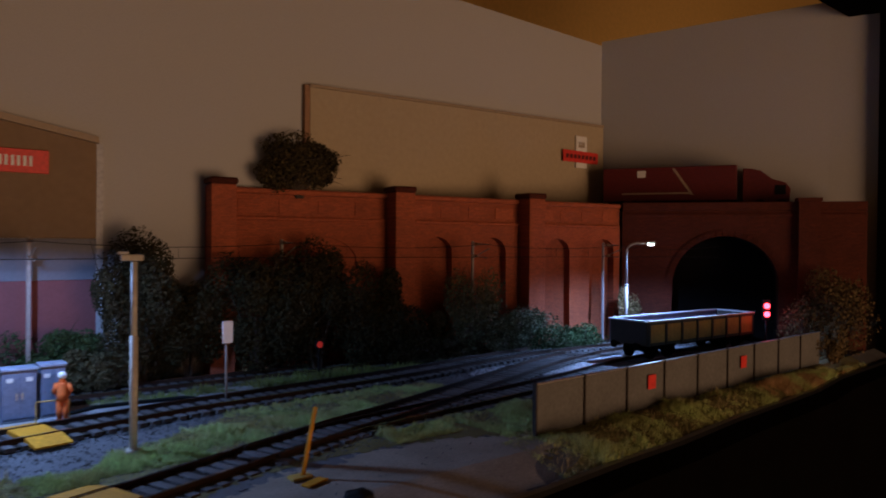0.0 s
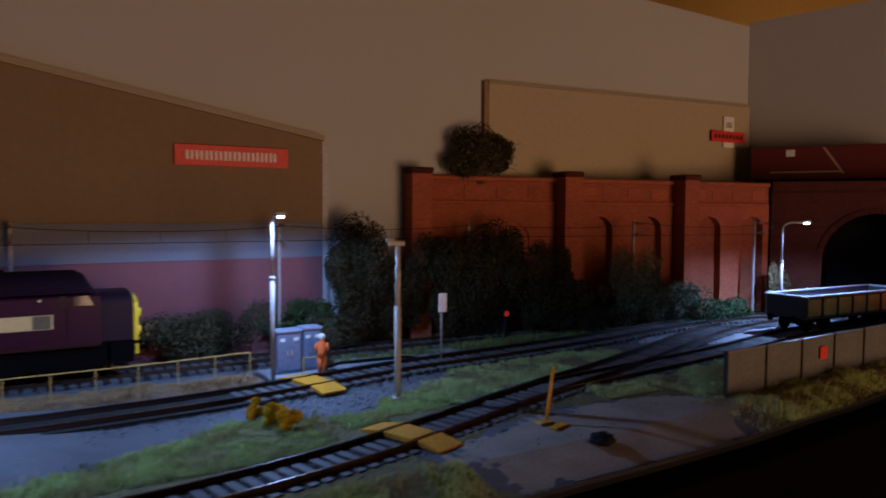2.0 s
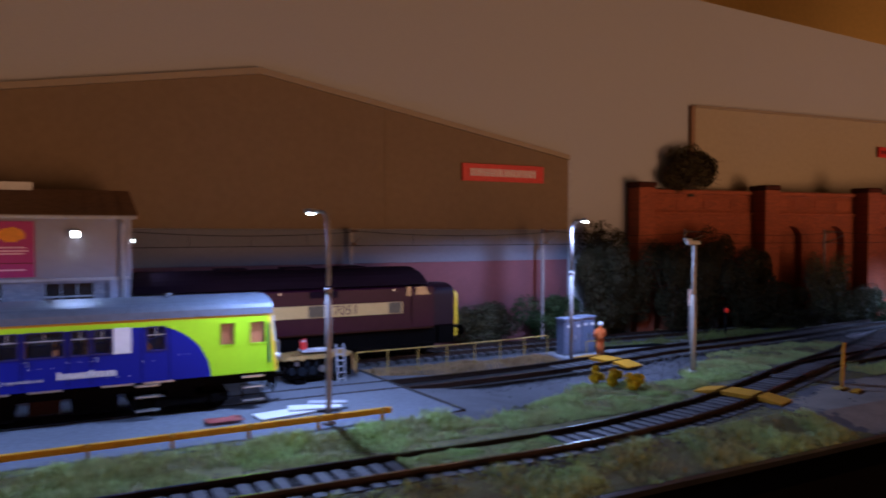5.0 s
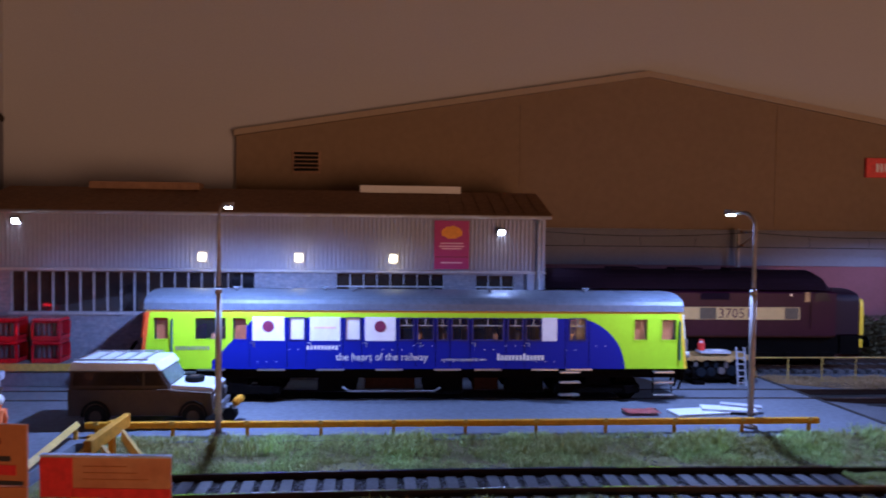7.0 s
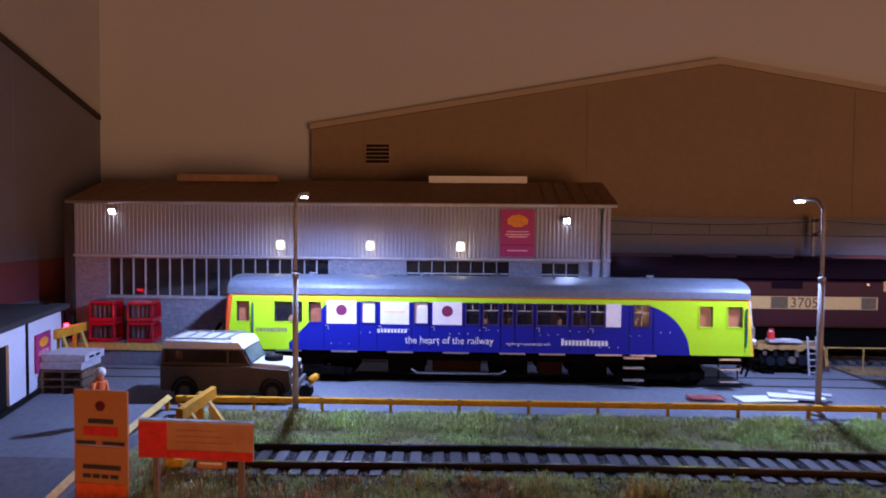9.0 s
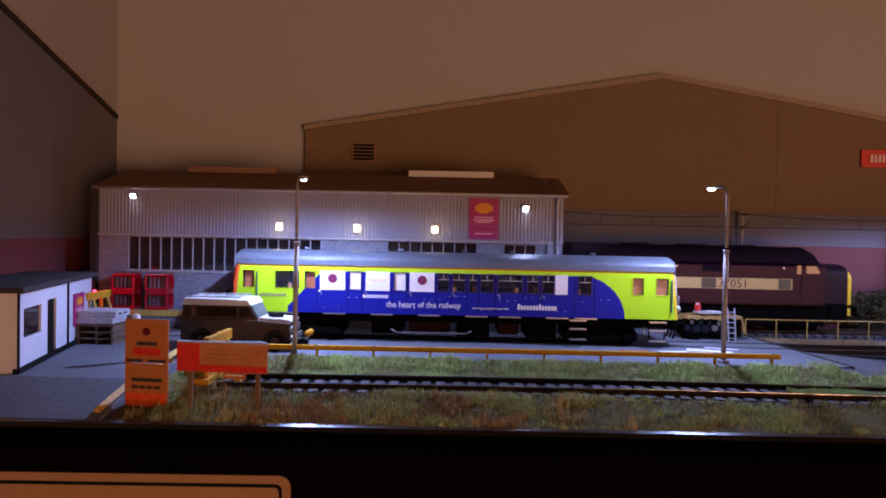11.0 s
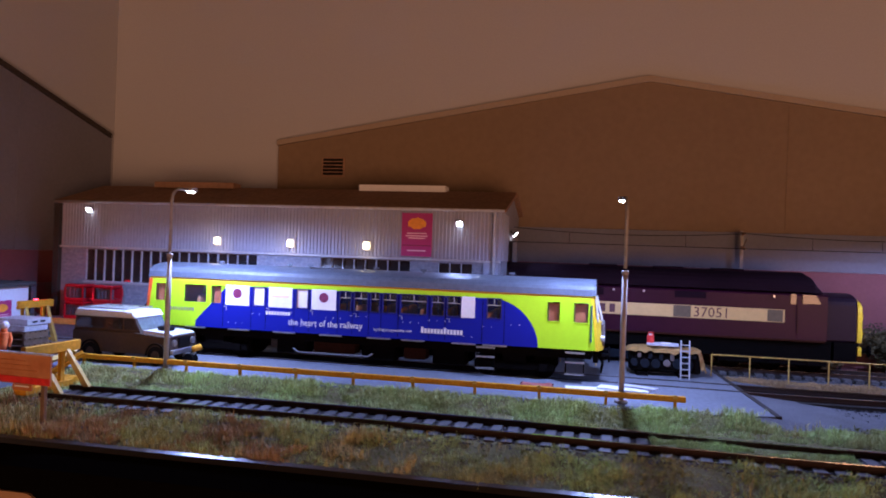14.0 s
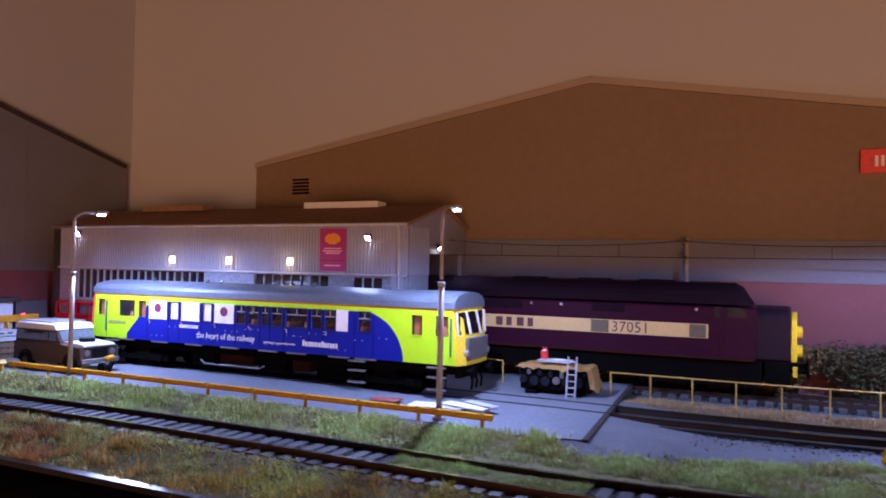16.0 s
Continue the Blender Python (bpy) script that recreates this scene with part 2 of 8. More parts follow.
def panel(bm, x0, x1, z0, z1, y0, y1, holes=()):
    """An upright panel with real thickness between y0 and y1 and rectangular openings (x0, x1, z0, z1)."""
    xs = sorted({x0, x1, *(h[0] for h in holes), *(h[1] for h in holes)})
    zs = sorted({z0, z1, *(h[2] for h in holes), *(h[3] for h in holes)})
    xs = [x for x in xs if x0 <= x <= x1]
    zs = [z for z in zs if z0 <= z <= z1]
    solid = {}
    for i in range(len(xs) - 1):
        for j in range(len(zs) - 1):
            cx, cz = (xs[i] + xs[i + 1]) / 2, (zs[j] + zs[j + 1]) / 2
            solid[i, j] = not any(h[0] < cx < h[1] and h[2] < cz < h[3] for h in holes)
    verts = {}

    def v(i, j, k):
        if (i, j, k) not in verts:
            verts[i, j, k] = bm.verts.new((xs[i], (y0, y1)[k], zs[j]))
        return verts[i, j, k]
    for (i, j), s in solid.items():
        if not s:
            continue
        bm.faces.new((v(i, j, 0), v(i + 1, j, 0), v(i + 1, j + 1, 0), v(i, j + 1, 0)))
        bm.faces.new((v(i, j, 1), v(i, j + 1, 1), v(i + 1, j + 1, 1), v(i + 1, j, 1)))
        for di, dj, a, b in ((-1, 0, (0, 0), (0, 1)), (1, 0, (1, 1), (1, 0)), (0, -1, (1, 0), (0, 0)), (0, 1, (0, 1), (1, 1))):
            if not solid.get((i + di, j + dj), False):
                bm.faces.new((v(i + a[0], j + a[1], 0), v(i + b[0], j + b[1], 0), v(i + b[0], j + b[1], 1), v(i + a[0], j + a[1], 1)))


def mesh_of(name, bm, mat, smooth=False, bevel=0.0):
    me = bpy.data.meshes.new(name)
    bmesh.ops.recalc_face_normals(bm, faces=bm.faces)
    if bevel:
        bmesh.ops.bevel(bm, geom=bm.edges[:], offset=bevel, segments=1, affect="EDGES", clamp_overlap=True)
    bm.to_mesh(me)
    bm.free()
    me.materials.append(mat)
    if smooth:
        me.polygons.foreach_set("use_smooth", [True] * len(me.polygons))
    return me


def part(name, bm, mat, parent, label="", smooth=False, bevel=0.0):
    ob = new(name, mesh_of(name, bm, mat, smooth, bevel))
    ob.parent = parent
    return tagged(ob, label)


def thing(name, label, category, group="", at=(0, 0, 0), turn=0.0, kind=""):
    ob = new(name)
    ob.empty_display_size = 0.005
    ob.matrix_basis = pose(*at, 0, 0, turn)
    return tagged(ob, label, category, group, kind)


def block(name, size, mat, parent, label="", bevel=0.0):
    bm = bmesh.new()
    box(bm, *size)
    return part(name, bm, mat, parent, label, bevel=bevel)


def rod(name, pts, r, mat, parent, label="", sides=8, r_end=None):
    bm = bmesh.new()
    tube(bm, pts, r, sides, r_end)
    return part(name, bm, mat, parent, label, smooth=sides > 6)


def structure(name, bm, mat, label, category):
    ob = new(name, mesh_of(name, bm, mat))
    return tagged(ob, label, category, kind="structure")


def words(name, text, size, mat, parent, at, rot=(90, 0, 0), thick=0.00008, label="", wide=1.0):
    """Lettering in the built-in font, turned into a mesh, its lower left corner at the given place."""
    cu = bpy.data.curves.new(name, "FONT")
    cu.body, cu.size, cu.extrude, cu.resolution_u = text, size, thick, 2
    tmp = bpy.data.objects.new(name, cu)
    scene.collection.objects.link(tmp)
    bpy.context.view_layer.update()
    me = bpy.data.meshes.new_from_object(tmp.evaluated_get(bpy.context.evaluated_depsgraph_get()))
    bpy.data.objects.remove(tmp)
    me.transform(Matrix.Diagonal((wide, 1, 1, 1)))
    me.materials.clear()
    me.materials.append(mat)
    ob = new(name, me)
    ob.parent = parent
    ob.matrix_basis = pose(*at, *rot)
    return tagged(ob, label)


# ---- the room and the layout's boards ----
BACK = 0.4810
CORNER_L, CORNER_R, TOP = -0.532, 0.6205, 0.2905


EDGE = [(CORNER_L, 0.190), (-0.10, 0.1945), (0.05, 0.1945), (0.17, 0.1955), (0.2235, 0.1965), (0.28, 0.2014), (0.326, 0.2035), (0.393, 0.2107), (0.47, 0.2154), (0.51, 0.2185), (0.57, 0.2285), (0.704, 0.238)]


def room():
    bm = bmesh.new()
    box(bm, -1.2, 2.2, -1.7, 0.97, -0.92, -0.90)
    structure("floor", bm, CARPET, "dark brown carpeted room floor under the layout", "floor")
    bm = bmesh.new()
    box(bm, -1.2, 2.2, -1.7, 0.97, 1.10, 1.13)
    structure("ceiling", bm, CEILPAINT, "plain unseen ceiling, dark to cut bounced light", "ceiling")
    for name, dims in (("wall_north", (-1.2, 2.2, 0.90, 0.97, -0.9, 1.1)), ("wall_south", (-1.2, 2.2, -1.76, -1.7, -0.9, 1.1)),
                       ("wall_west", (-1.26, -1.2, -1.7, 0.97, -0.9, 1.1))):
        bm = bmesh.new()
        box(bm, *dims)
        structure(name, bm, WALLPAINT if name == "wall_north" else DARKWALL, "plain room wall, darkened where unseen to cut bounced light", "wall")
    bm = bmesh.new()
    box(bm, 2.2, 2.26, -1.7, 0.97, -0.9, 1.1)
    structure("wall_east", bm, DARKWALL, "plain unseen room wall, dark to cut bounced light", "wall")


def boards():
    bm = bmesh.new()
    prism(bm, [(CORNER_L - 0.006, -0.02), (CORNER_R + 0.006, -0.02), (CORNER_R + 0.006, TOP), (0.10, TOP + 0.012), (CORNER_L - 0.006, TOP + 0.040)], "y", BACK, BACK + 0.006)
    structure("backscene_back", bm, SKYBOARD, "plain grey painted backscene board behind the model railway", "backscene")
    bm = bmesh.new()
    ends = [(CORNER_R, BACK, 0.2945), (0.700, 0.290, 0.306), (0.733, 0.200, 0.310)]
    near = [(bm.verts.new((x, y, -0.02)), bm.verts.new((x, y, z))) for x, y, z in ends]
    far = [(bm.verts.new((x + 0.006, y + 0.002, -0.02)), bm.verts.new((x + 0.006, y + 0.002, z))) for x, y, z in ends]
    for k in range(2):
        bm.faces.new((near[k][0], near[k + 1][0], near[k + 1][1], near[k][1]))
        bm.faces.new((far[k + 1][0], far[k][0], far[k][1], far[k + 1][1]))
        bm.faces.new((near[k][1], near[k + 1][1], far[k + 1][1], far[k][1]))
        bm.faces.new((near[k][0], far[k][0], far[k + 1][0], near[k + 1][0]))
    bm.faces.new((near[0][0], near[0][1], far[0][1], far[0][0]))
    bm.faces.new((near[2][0], far[2][0], far[2][1], near[2][1]))
    structure("backscene_right", bm, SKYBOARD, "plain grey painted backscene board over the tunnel bridge", "backscene")
    bm = bmesh.new()
    box(bm, CORNER_L - 0.006, CORNER_L, 0.02, BACK, -0.02, TOP + 0.040)
    structure("backscene_left", bm, SKYBOARD, "plain grey painted backscene board at the yard's closed end", "backscene")
    # baseboard: flat top, falling away a little at the front edge
    bm = bmesh.new()
    cuts = EDGE
    rows = [[bm.verts.new((x, *q)) for q in ((e, -0.0064), (max(0.2215, e + 0.014), 0.0), (BACK, 0.0), (BACK, -0.02), (e, -0.02))] for x, e in cuts]
    for a, b in zip(rows, rows[1:]):
        for k in range(5):
            bm.faces.new((a[k], a[(k + 1) % 5], b[(k + 1) % 5], b[k]))
    bm.faces.new(rows[0][::-1])
    bm.faces.new(rows[-1])
    structure("ground", bm, BALLAST, "fine grey ballast and dirt over the flat baseboard", "ground")
    bm = bmesh.new()
    rows = [[bm.verts.new((x, *q)) for q in ((e - 0.0005, -0.0062), (e - 0.0125, -0.0120), (e - 0.0125, -0.26), (e - 0.0005, -0.26))] for x, e in EDGE]
    for a, b in zip(rows, rows[1:]):
        for k in range(4):
            bm.faces.new((a[k], a[(k + 1) % 4], b[(k + 1) % 4], b[k]))
    bm.faces.new(rows[0][::-1])
    bm.faces.new(rows[-1])
    structure("fascia", bm, FASCIA, "smooth black painted fascia board below the scenery", "fascia")
    bm = bmesh.new()
    rows = [[bm.verts.new((x, *q)) for q in ((e + 0.0004, -0.0052), (e - 0.0022, -0.0056), (e - 0.0034, -0.0072), (e + 0.0004, -0.0066))] for x, e in EDGE]
    for a, b in zip(rows, rows[1:]):
        for k in range(4):
            bm.faces.new((a[k], a[(k + 1) % 4], b[(k + 1) % 4], b[k]))
    bm.faces.new(rows[0][::-1])
    bm.faces.new(rows[-1])
    structure("fascia_lip", bm, GLOSSBLACK, "glossy black lip along the fascia's top edge", "fascia lip")


room()
boards()

# concrete yard, flush with the rail heads
bm = bmesh.new()
prism(bm, [(CORNER_L + 0.0005, 0.2225), (-0.4040, 0.2225), (-0.402, 0.2785), (-0.100, 0.2825), (-0.068, 0.2900), (-0.082, 0.4735), (CORNER_L + 0.0005, 0.4735)], "z", -0.0062, 0.0044)
structure("yard_slab", bm, CONCRETE, "smooth grey concrete yard surface flush with the rails", "concrete yard")
bm = bmesh.new()
prism(bm, [(0.1915, -0.0066), (0.1915, -0.0050), (0.1990, -0.0028), (0.2224, 0.0044), (0.2224, -0.0066)], "x", CORNER_L + 0.0005, -0.4050)
structure("yard_apron", bm, CONCRETE, "grey concrete apron sloping down to the front edge", "concrete yard")
PALE_GROUND = material("pale_blue_grey_ground", (0.34, 0.34, 0.37), 0.6, second=(0.22, 0.22, 0.24), scale=70, amount=0.8, fine=900, bump=0.4)
# paler patch that paints in the lamp's sheen on the ballast
bm = bmesh.new()
ring = []
for k in range(40):
    u = 2 * math.pi * k / 40
    wob = 1.0 + 0.22 * noise.noise(Vector((math.cos(u) * 2, math.sin(u) * 2, 4.0)))
    ring.append((0.425 + 0.085 * wob * math.cos(u), 0.362 + 0.028 * wob * math.sin(u)))
prism(bm, ring, "z", -0.0006, 0.0004)
structure("lamp_sheen_patch", bm, PALE_GROUND, "ground between the tracks by the tunnel, paled for lamp sheen", "ground")
SAND = material("pale_brown_dust", (0.33, 0.285, 0.235), 0.95, second=(0.23, 0.20, 0.165), scale=55, amount=0.8, fine=900, bump=0.5, depth=0.0005, spec=0.15)


def board_height(x, y):
    """The baseboard's top: flat, dropping to the front edge."""
    e = float(np.interp(x, [q[0] for q in EDGE], [q[1] for q in EDGE]))
    crest = max(0.2215, e + 0.014)
    return -0.0064 * min(1.0, max(0.0, (crest - y) / (crest - e)))


def dusty_ground():
    """Trodden pale dust between the siding and the front edge, with a ragged outline."""
    bm = bmesh.new()
    xs, ys = np.arange(0.075, 0.310, 0.0014), np.arange(0.1965, 0.2660, 0.0014)
    net = {}
    for i, x in enumerate(xs):
        for k, y in enumerate(ys):
            e = float(np.interp(x, [q[0] for q in EDGE], [q[1] for q in EDGE]))
            rag = noise.noise(Vector((x * 45, y * 45, 9.0))) * 0.5 + noise.noise(Vector((x * 260, y * 260, 3.0))) * 0.35
            if y > e + 0.0015 and ((x - 0.185) / 0.100) ** 2 + ((y - 0.2250) / 0.038) ** 2 < 1.0 + rag:
                net[i, k] = bm.verts.new((x, y, board_height(x, y) + 0.00012))
    for i, k in list(net):
        q = [(i, k), (i + 1, k), (i + 1, k + 1), (i, k + 1)]
        if all(c in net for c in q):
            bm.faces.new([net[c] for c in q])
    structure("dusty_ground", bm, SAND, "pale brown trodden dust beside the siding", "ground")


dusty_ground()


def bank_height(x, y):
    """Dirt and turf banked up against the front and the end of the concrete, zero away from it."""
    front = np.maximum(0, np.interp(x, [-0.402, -0.100, -0.068], [0.2785, 0.2825, 0.2900]) - y)
    end = np.maximum(0, x + 0.0695)
    return 0.0041 * np.clip(1 - end / 0.050, 0, 1) * np.clip(1 - front / 0.012, 0, 1)


bm = bmesh.new()
xs, ys = np.linspace(-0.398, -0.018, 96), np.linspace(0.2620, 0.3818, 41)
net = [[bm.verts.new((x, y, float(bank_height(x, y)) - 0.0002)) for y in ys] for x in xs]
for i in range(95):
    for k in range(40):
        if abs((ys[k] + ys[k + 1]) / 2 - 0.3553) > 0.0128 and (ys[k] < 0.3340 or xs[i] > -0.090):
            bm.faces.new((net[i][k], net[i + 1][k], net[i + 1][k + 1], net[i][k + 1]))
structure("dirt_bank", bm, BALLAST, "packed grey dirt banked against the concrete edge", "ground")


def verge_height(x, y):
    """The low dry bank under the long handrail."""
    mid = np.interp(x, [-0.080, 0.062], [0.3890, 0.3965])
    return 0.0030 * np.clip(1 - ((y - mid) / 0.0075) ** 2, 0, 1) * np.clip((x + 0.082) / 0.006, 0, 1) * np.clip((0.066 - x) / 0.012, 0, 1)


# ---- tracks ----
GAUGE = 0.0192


def smooth_line(pts, step=0.0016):
    """A Catmull-Rom line through plan points, cut at even steps."""
    p = [np.array(q, float) for q in pts]
    p = [2 * p[0] - p[1], *p, 2 * p[-1] - p[-2]]
    out = []
    for a, b, c, d in zip(p, p[1:], p[2:], p[3:]):
        for u in np.linspace(0, 1, 40, endpoint=False):
            out.append(0.5 * (2 * b + (c - a) * u + (2 * a - 5 * b + 4 * c - d) * u * u + (3 * b - a - 3 * c + d) * u ** 3))
    out.append(p[-2])
    out = np.array(out)
    s = np.concatenate([[0], np.cumsum(np.linalg.norm(np.diff(out, axis=0), axis=1))])
    grid = np.arange(0, s[-1], step)
    return np.stack([np.interp(grid, s, out[:, 0]), np.interp(grid, s, out[:, 1])], 1)


def ribbon(bm, line, off, w, z0, z1):
    """A rail-like bar beside a plan line."""
    rows = []
    d = np.gradient(line, axis=0)
    d /= np.linalg.norm(d, axis=1)[:, None]
    nrm = np.stack([-d[:, 1], d[:, 0]], 1)
    for p, n in zip(line[::4], nrm[::4]):
        a, b = p + n * (off - w / 2), p + n * (off + w / 2)
        rows.append([bm.verts.new((*a, z0)), bm.verts.new((*b, z0)), bm.verts.new((*b, z1)), bm.verts.new((*a, z1))])
    for r, q in zip(rows, rows[1:]):
        for k in range(4):
            bm.faces.new((r[k], r[(k + 1) % 4], q[(k + 1) % 4], q[k]))
    bm.faces.new(rows[0][::-1])
    bm.faces.new(rows[-1])


sleeper_bm = bmesh.new()
box(sleeper_bm, -0.0020, 0.0020, -0.0162, 0.0162, -0.0012, 0.0007)
SLEEPER_MESH = mesh_of("sleeper", sleeper_bm, SLEEPER, bevel=0.00015)


def track(label, pts, bare_from=None, pitch=0.0069, lift=0.0, buried_to=None):
    line = smooth_line(pts)
    tr = thing("railway_track", label, "railway track", "railway tracks", at=(0, 0, lift), kind="structure")
    for side in (-1, 1):
        bm = bmesh.new()
        ribbon(bm, line, side * GAUGE / 2, 0.0006, 0.0012, 0.0024)
        ribbon(bm, line, side * GAUGE / 2, 0.0008, 0.0024, 0.00288)
        ribbon(bm, line, side * GAUGE / 2, 0.0016, 0.0005, 0.0012)
        rail = part("rail", bm, RAIL_SIDE, tr, "rusty brown steel rail")
        bm = bmesh.new()
        ribbon(bm, line, side * GAUGE / 2, 0.0007, 0.00289, 0.0031)
        part("rail_head", bm, RAIL_TOP, rail, "worn bright running surface")
    bed = line if bare_from is None else line[line[:, 0] > bare_from]
    bm = bmesh.new()
    ribbon(bm, bed, 0.0, 0.0290, -0.0022, 0.0003)
    part("trackbed", bm, BED, tr, "dark brown ballast bed")
    d = np.gradient(line, axis=0)
    for i in (round(k * pitch / 0.0016) for k in range(int((len(line) - 1) * 0.0016 / pitch))):
        if bare_from is not None and line[i][0] < (bare_from if buried_to is None else buried_to):
            continue
        s = new("sleeper", SLEEPER_MESH)
        s.parent = tr
        s.matrix_basis = pose(line[i][0], line[i][1], 0.0002, 0, 0, math.degrees(math.atan2(d[i][1], d[i][0])) + random.uniform(-0.8, 0.8))
    return line


LINE_F = track("single track with rusty rails and dark sleepers beside the grass",
               [(-0.372, 0.2365), (-0.25, 0.2400), (-0.17, 0.2395), (-0.10, 0.2375), (-0.05, 0.2370), (0.0, 0.2415), (0.06, 0.2535), (0.1065, 0.2680), (0.1335, 0.2770), (0.19, 0.2940), (0.30, 0.3050), (0.38, 0.3150), (0.48, 0.3320), (0.56, 0.3320), (0.60, 0.3315), (0.640, 0.3290)])
LINE_C = track("yard track sunk in concrete, then on dark sleepers",
               [(-0.53, 0.3555), (-0.3, 0.3555), (-0.12, 0.3560), (-0.06, 0.3545), (-0.03, 0.3545), (0.033, 0.3575), (0.10, 0.3680), (0.15, 0.3760), (0.207, 0.3790), (0.30, 0.3860), (0.38, 0.3970), (0.45, 0.4020), (0.52, 0.3950), (0.58, 0.3750), (0.632, 0.3520)], bare_from=-0.074, lift=0.0018, buried_to=0.040)
LINE_W = track("electrified back track with dull rails below the wires",
               [(-0.40, 0.4420), (0.05, 0.4420), (0.20, 0.4380), (0.25, 0.4360), (0.35, 0.4380), (0.42, 0.4300), (0.50, 0.4100)], bare_from=-0.082, lift=0.0015)
LINE_X = track("crossover track leaving the siding towards the tunnel",
               [(0.15, 0.2810), (0.20, 0.2980), (0.25, 0.3120), (0.33, 0.3380), (0.42, 0.3680), (0.50, 0.3820), (0.56, 0.3720)], lift=0.0006)
TURF_LIMIT = ([-0.10, -0.07, -0.05, -0.022, 0.0, 0.023, 0.059, 0.083, 0.11, 0.18, 0.30], [0.286, 0.283, 0.284, 0.296, 0.304, 0.318, 0.311, 0.303, 0.322, 0.366, 0.372])

TURF = material("olive_brown_turf_scatter", (0.20, 0.185, 0.085), 0.95, second=(0.12, 0.095, 0.045), scale=42, amount=0.9, fine=1100, bump=0.9, depth=0.0006, spec=0.1)


def turf():
    """The matted base under the static grass, clear of the tracks, the slab and the dust."""
    bm = bmesh.new()
    step = 0.0016
    xs, ys = np.arange(-0.402, 0.640, step), np.arange(0.1900, 0.3690, step)
    ex, ey = [q[0] for q in EDGE], [q[1] for q in EDGE]
    net = {}
    for i, x in enumerate(xs):
        e = float(np.interp(x, ex, ey))
        shoulder = float(np.interp(x, TURF_LIMIT[0], TURF_LIMIT[1])) if x > -0.10 else 0.2855
        lines = [float(np.interp(x, ln[:, 0], ln[:, 1])) for ln in (LINE_F, LINE_C, LINE_X) if ln[0, 0] < x < ln[-1, 0]]
        for k, y in enumerate(ys):
            rag = noise.noise(Vector((x * 42, y * 42, 31.0))) + 0.6 * noise.noise(Vector((x * 300, y * 300, 5.0)))
            if y < e + 0.0006 or y > shoulder + 0.005 * rag or x > 0.30 and y > 0.296:
                continue
            if any(abs(y - q) < 0.0150 + 0.0020 * rag for q in lines):
                continue
            if ((x - 0.170) / 0.092) ** 2 + ((y - 0.2250) / 0.036) ** 2 < 1.0 + 0.5 * rag:
                continue
            lift = float(bank_height(x, y)) if x > -0.398 else 0.0
            net[i, k] = bm.verts.new((x, y, board_height(x, y) + lift + 0.00022 + 0.00025 * rag * (rag > 0)))
    for i, k in list(net):
        q = [(i, k), (i + 1, k), (i + 1, k + 1), (i, k + 1)]
        if all(c in net for c in q):
            bm.faces.new([net[c] for c in q])
    tagged(new("turf", mesh_of("turf", bm, TURF)), "matted olive-brown turf under the grass", "turf", kind="stuff")


turf()
bm = bmesh.new()
xs, ys = np.linspace(-0.084, 0.068, 77), np.linspace(0.3790, 0.4060, 19)
net = [[bm.verts.new((x, y, float(verge_height(x, y)) * (1 + 0.25 * noise.noise(Vector((x * 120, y * 120, 0)))) - 0.0003)) for y in ys] for x in xs]
for i in range(76):
    for k in range(18):
        bm.faces.new((net[i][k], net[i + 1][k], net[i + 1][k + 1], net[i][k + 1]))
infill = LINE_F[(LINE_F[:, 0] > -0.121) & (LINE_F[:, 0] < -0.052)]
INFILL = bmesh.new()
ribbon(INFILL, infill, 0.0, 0.0172, 0.0002, 0.0012)
structure("verge_bank", bm, EARTH, "low brown turf bank below the handrail", "turf")
structure("track_infill", INFILL, TURF, "matted turf filling the track between the rails", "turf")


# ---- buildings of the backscene ----
def card_outline(outline, y, thick, name, mat, parent, label=""):
    bm = bmesh.new()
    prism(bm, outline, "y", y, y + thick)
    return part(name, bm, mat, parent, label)


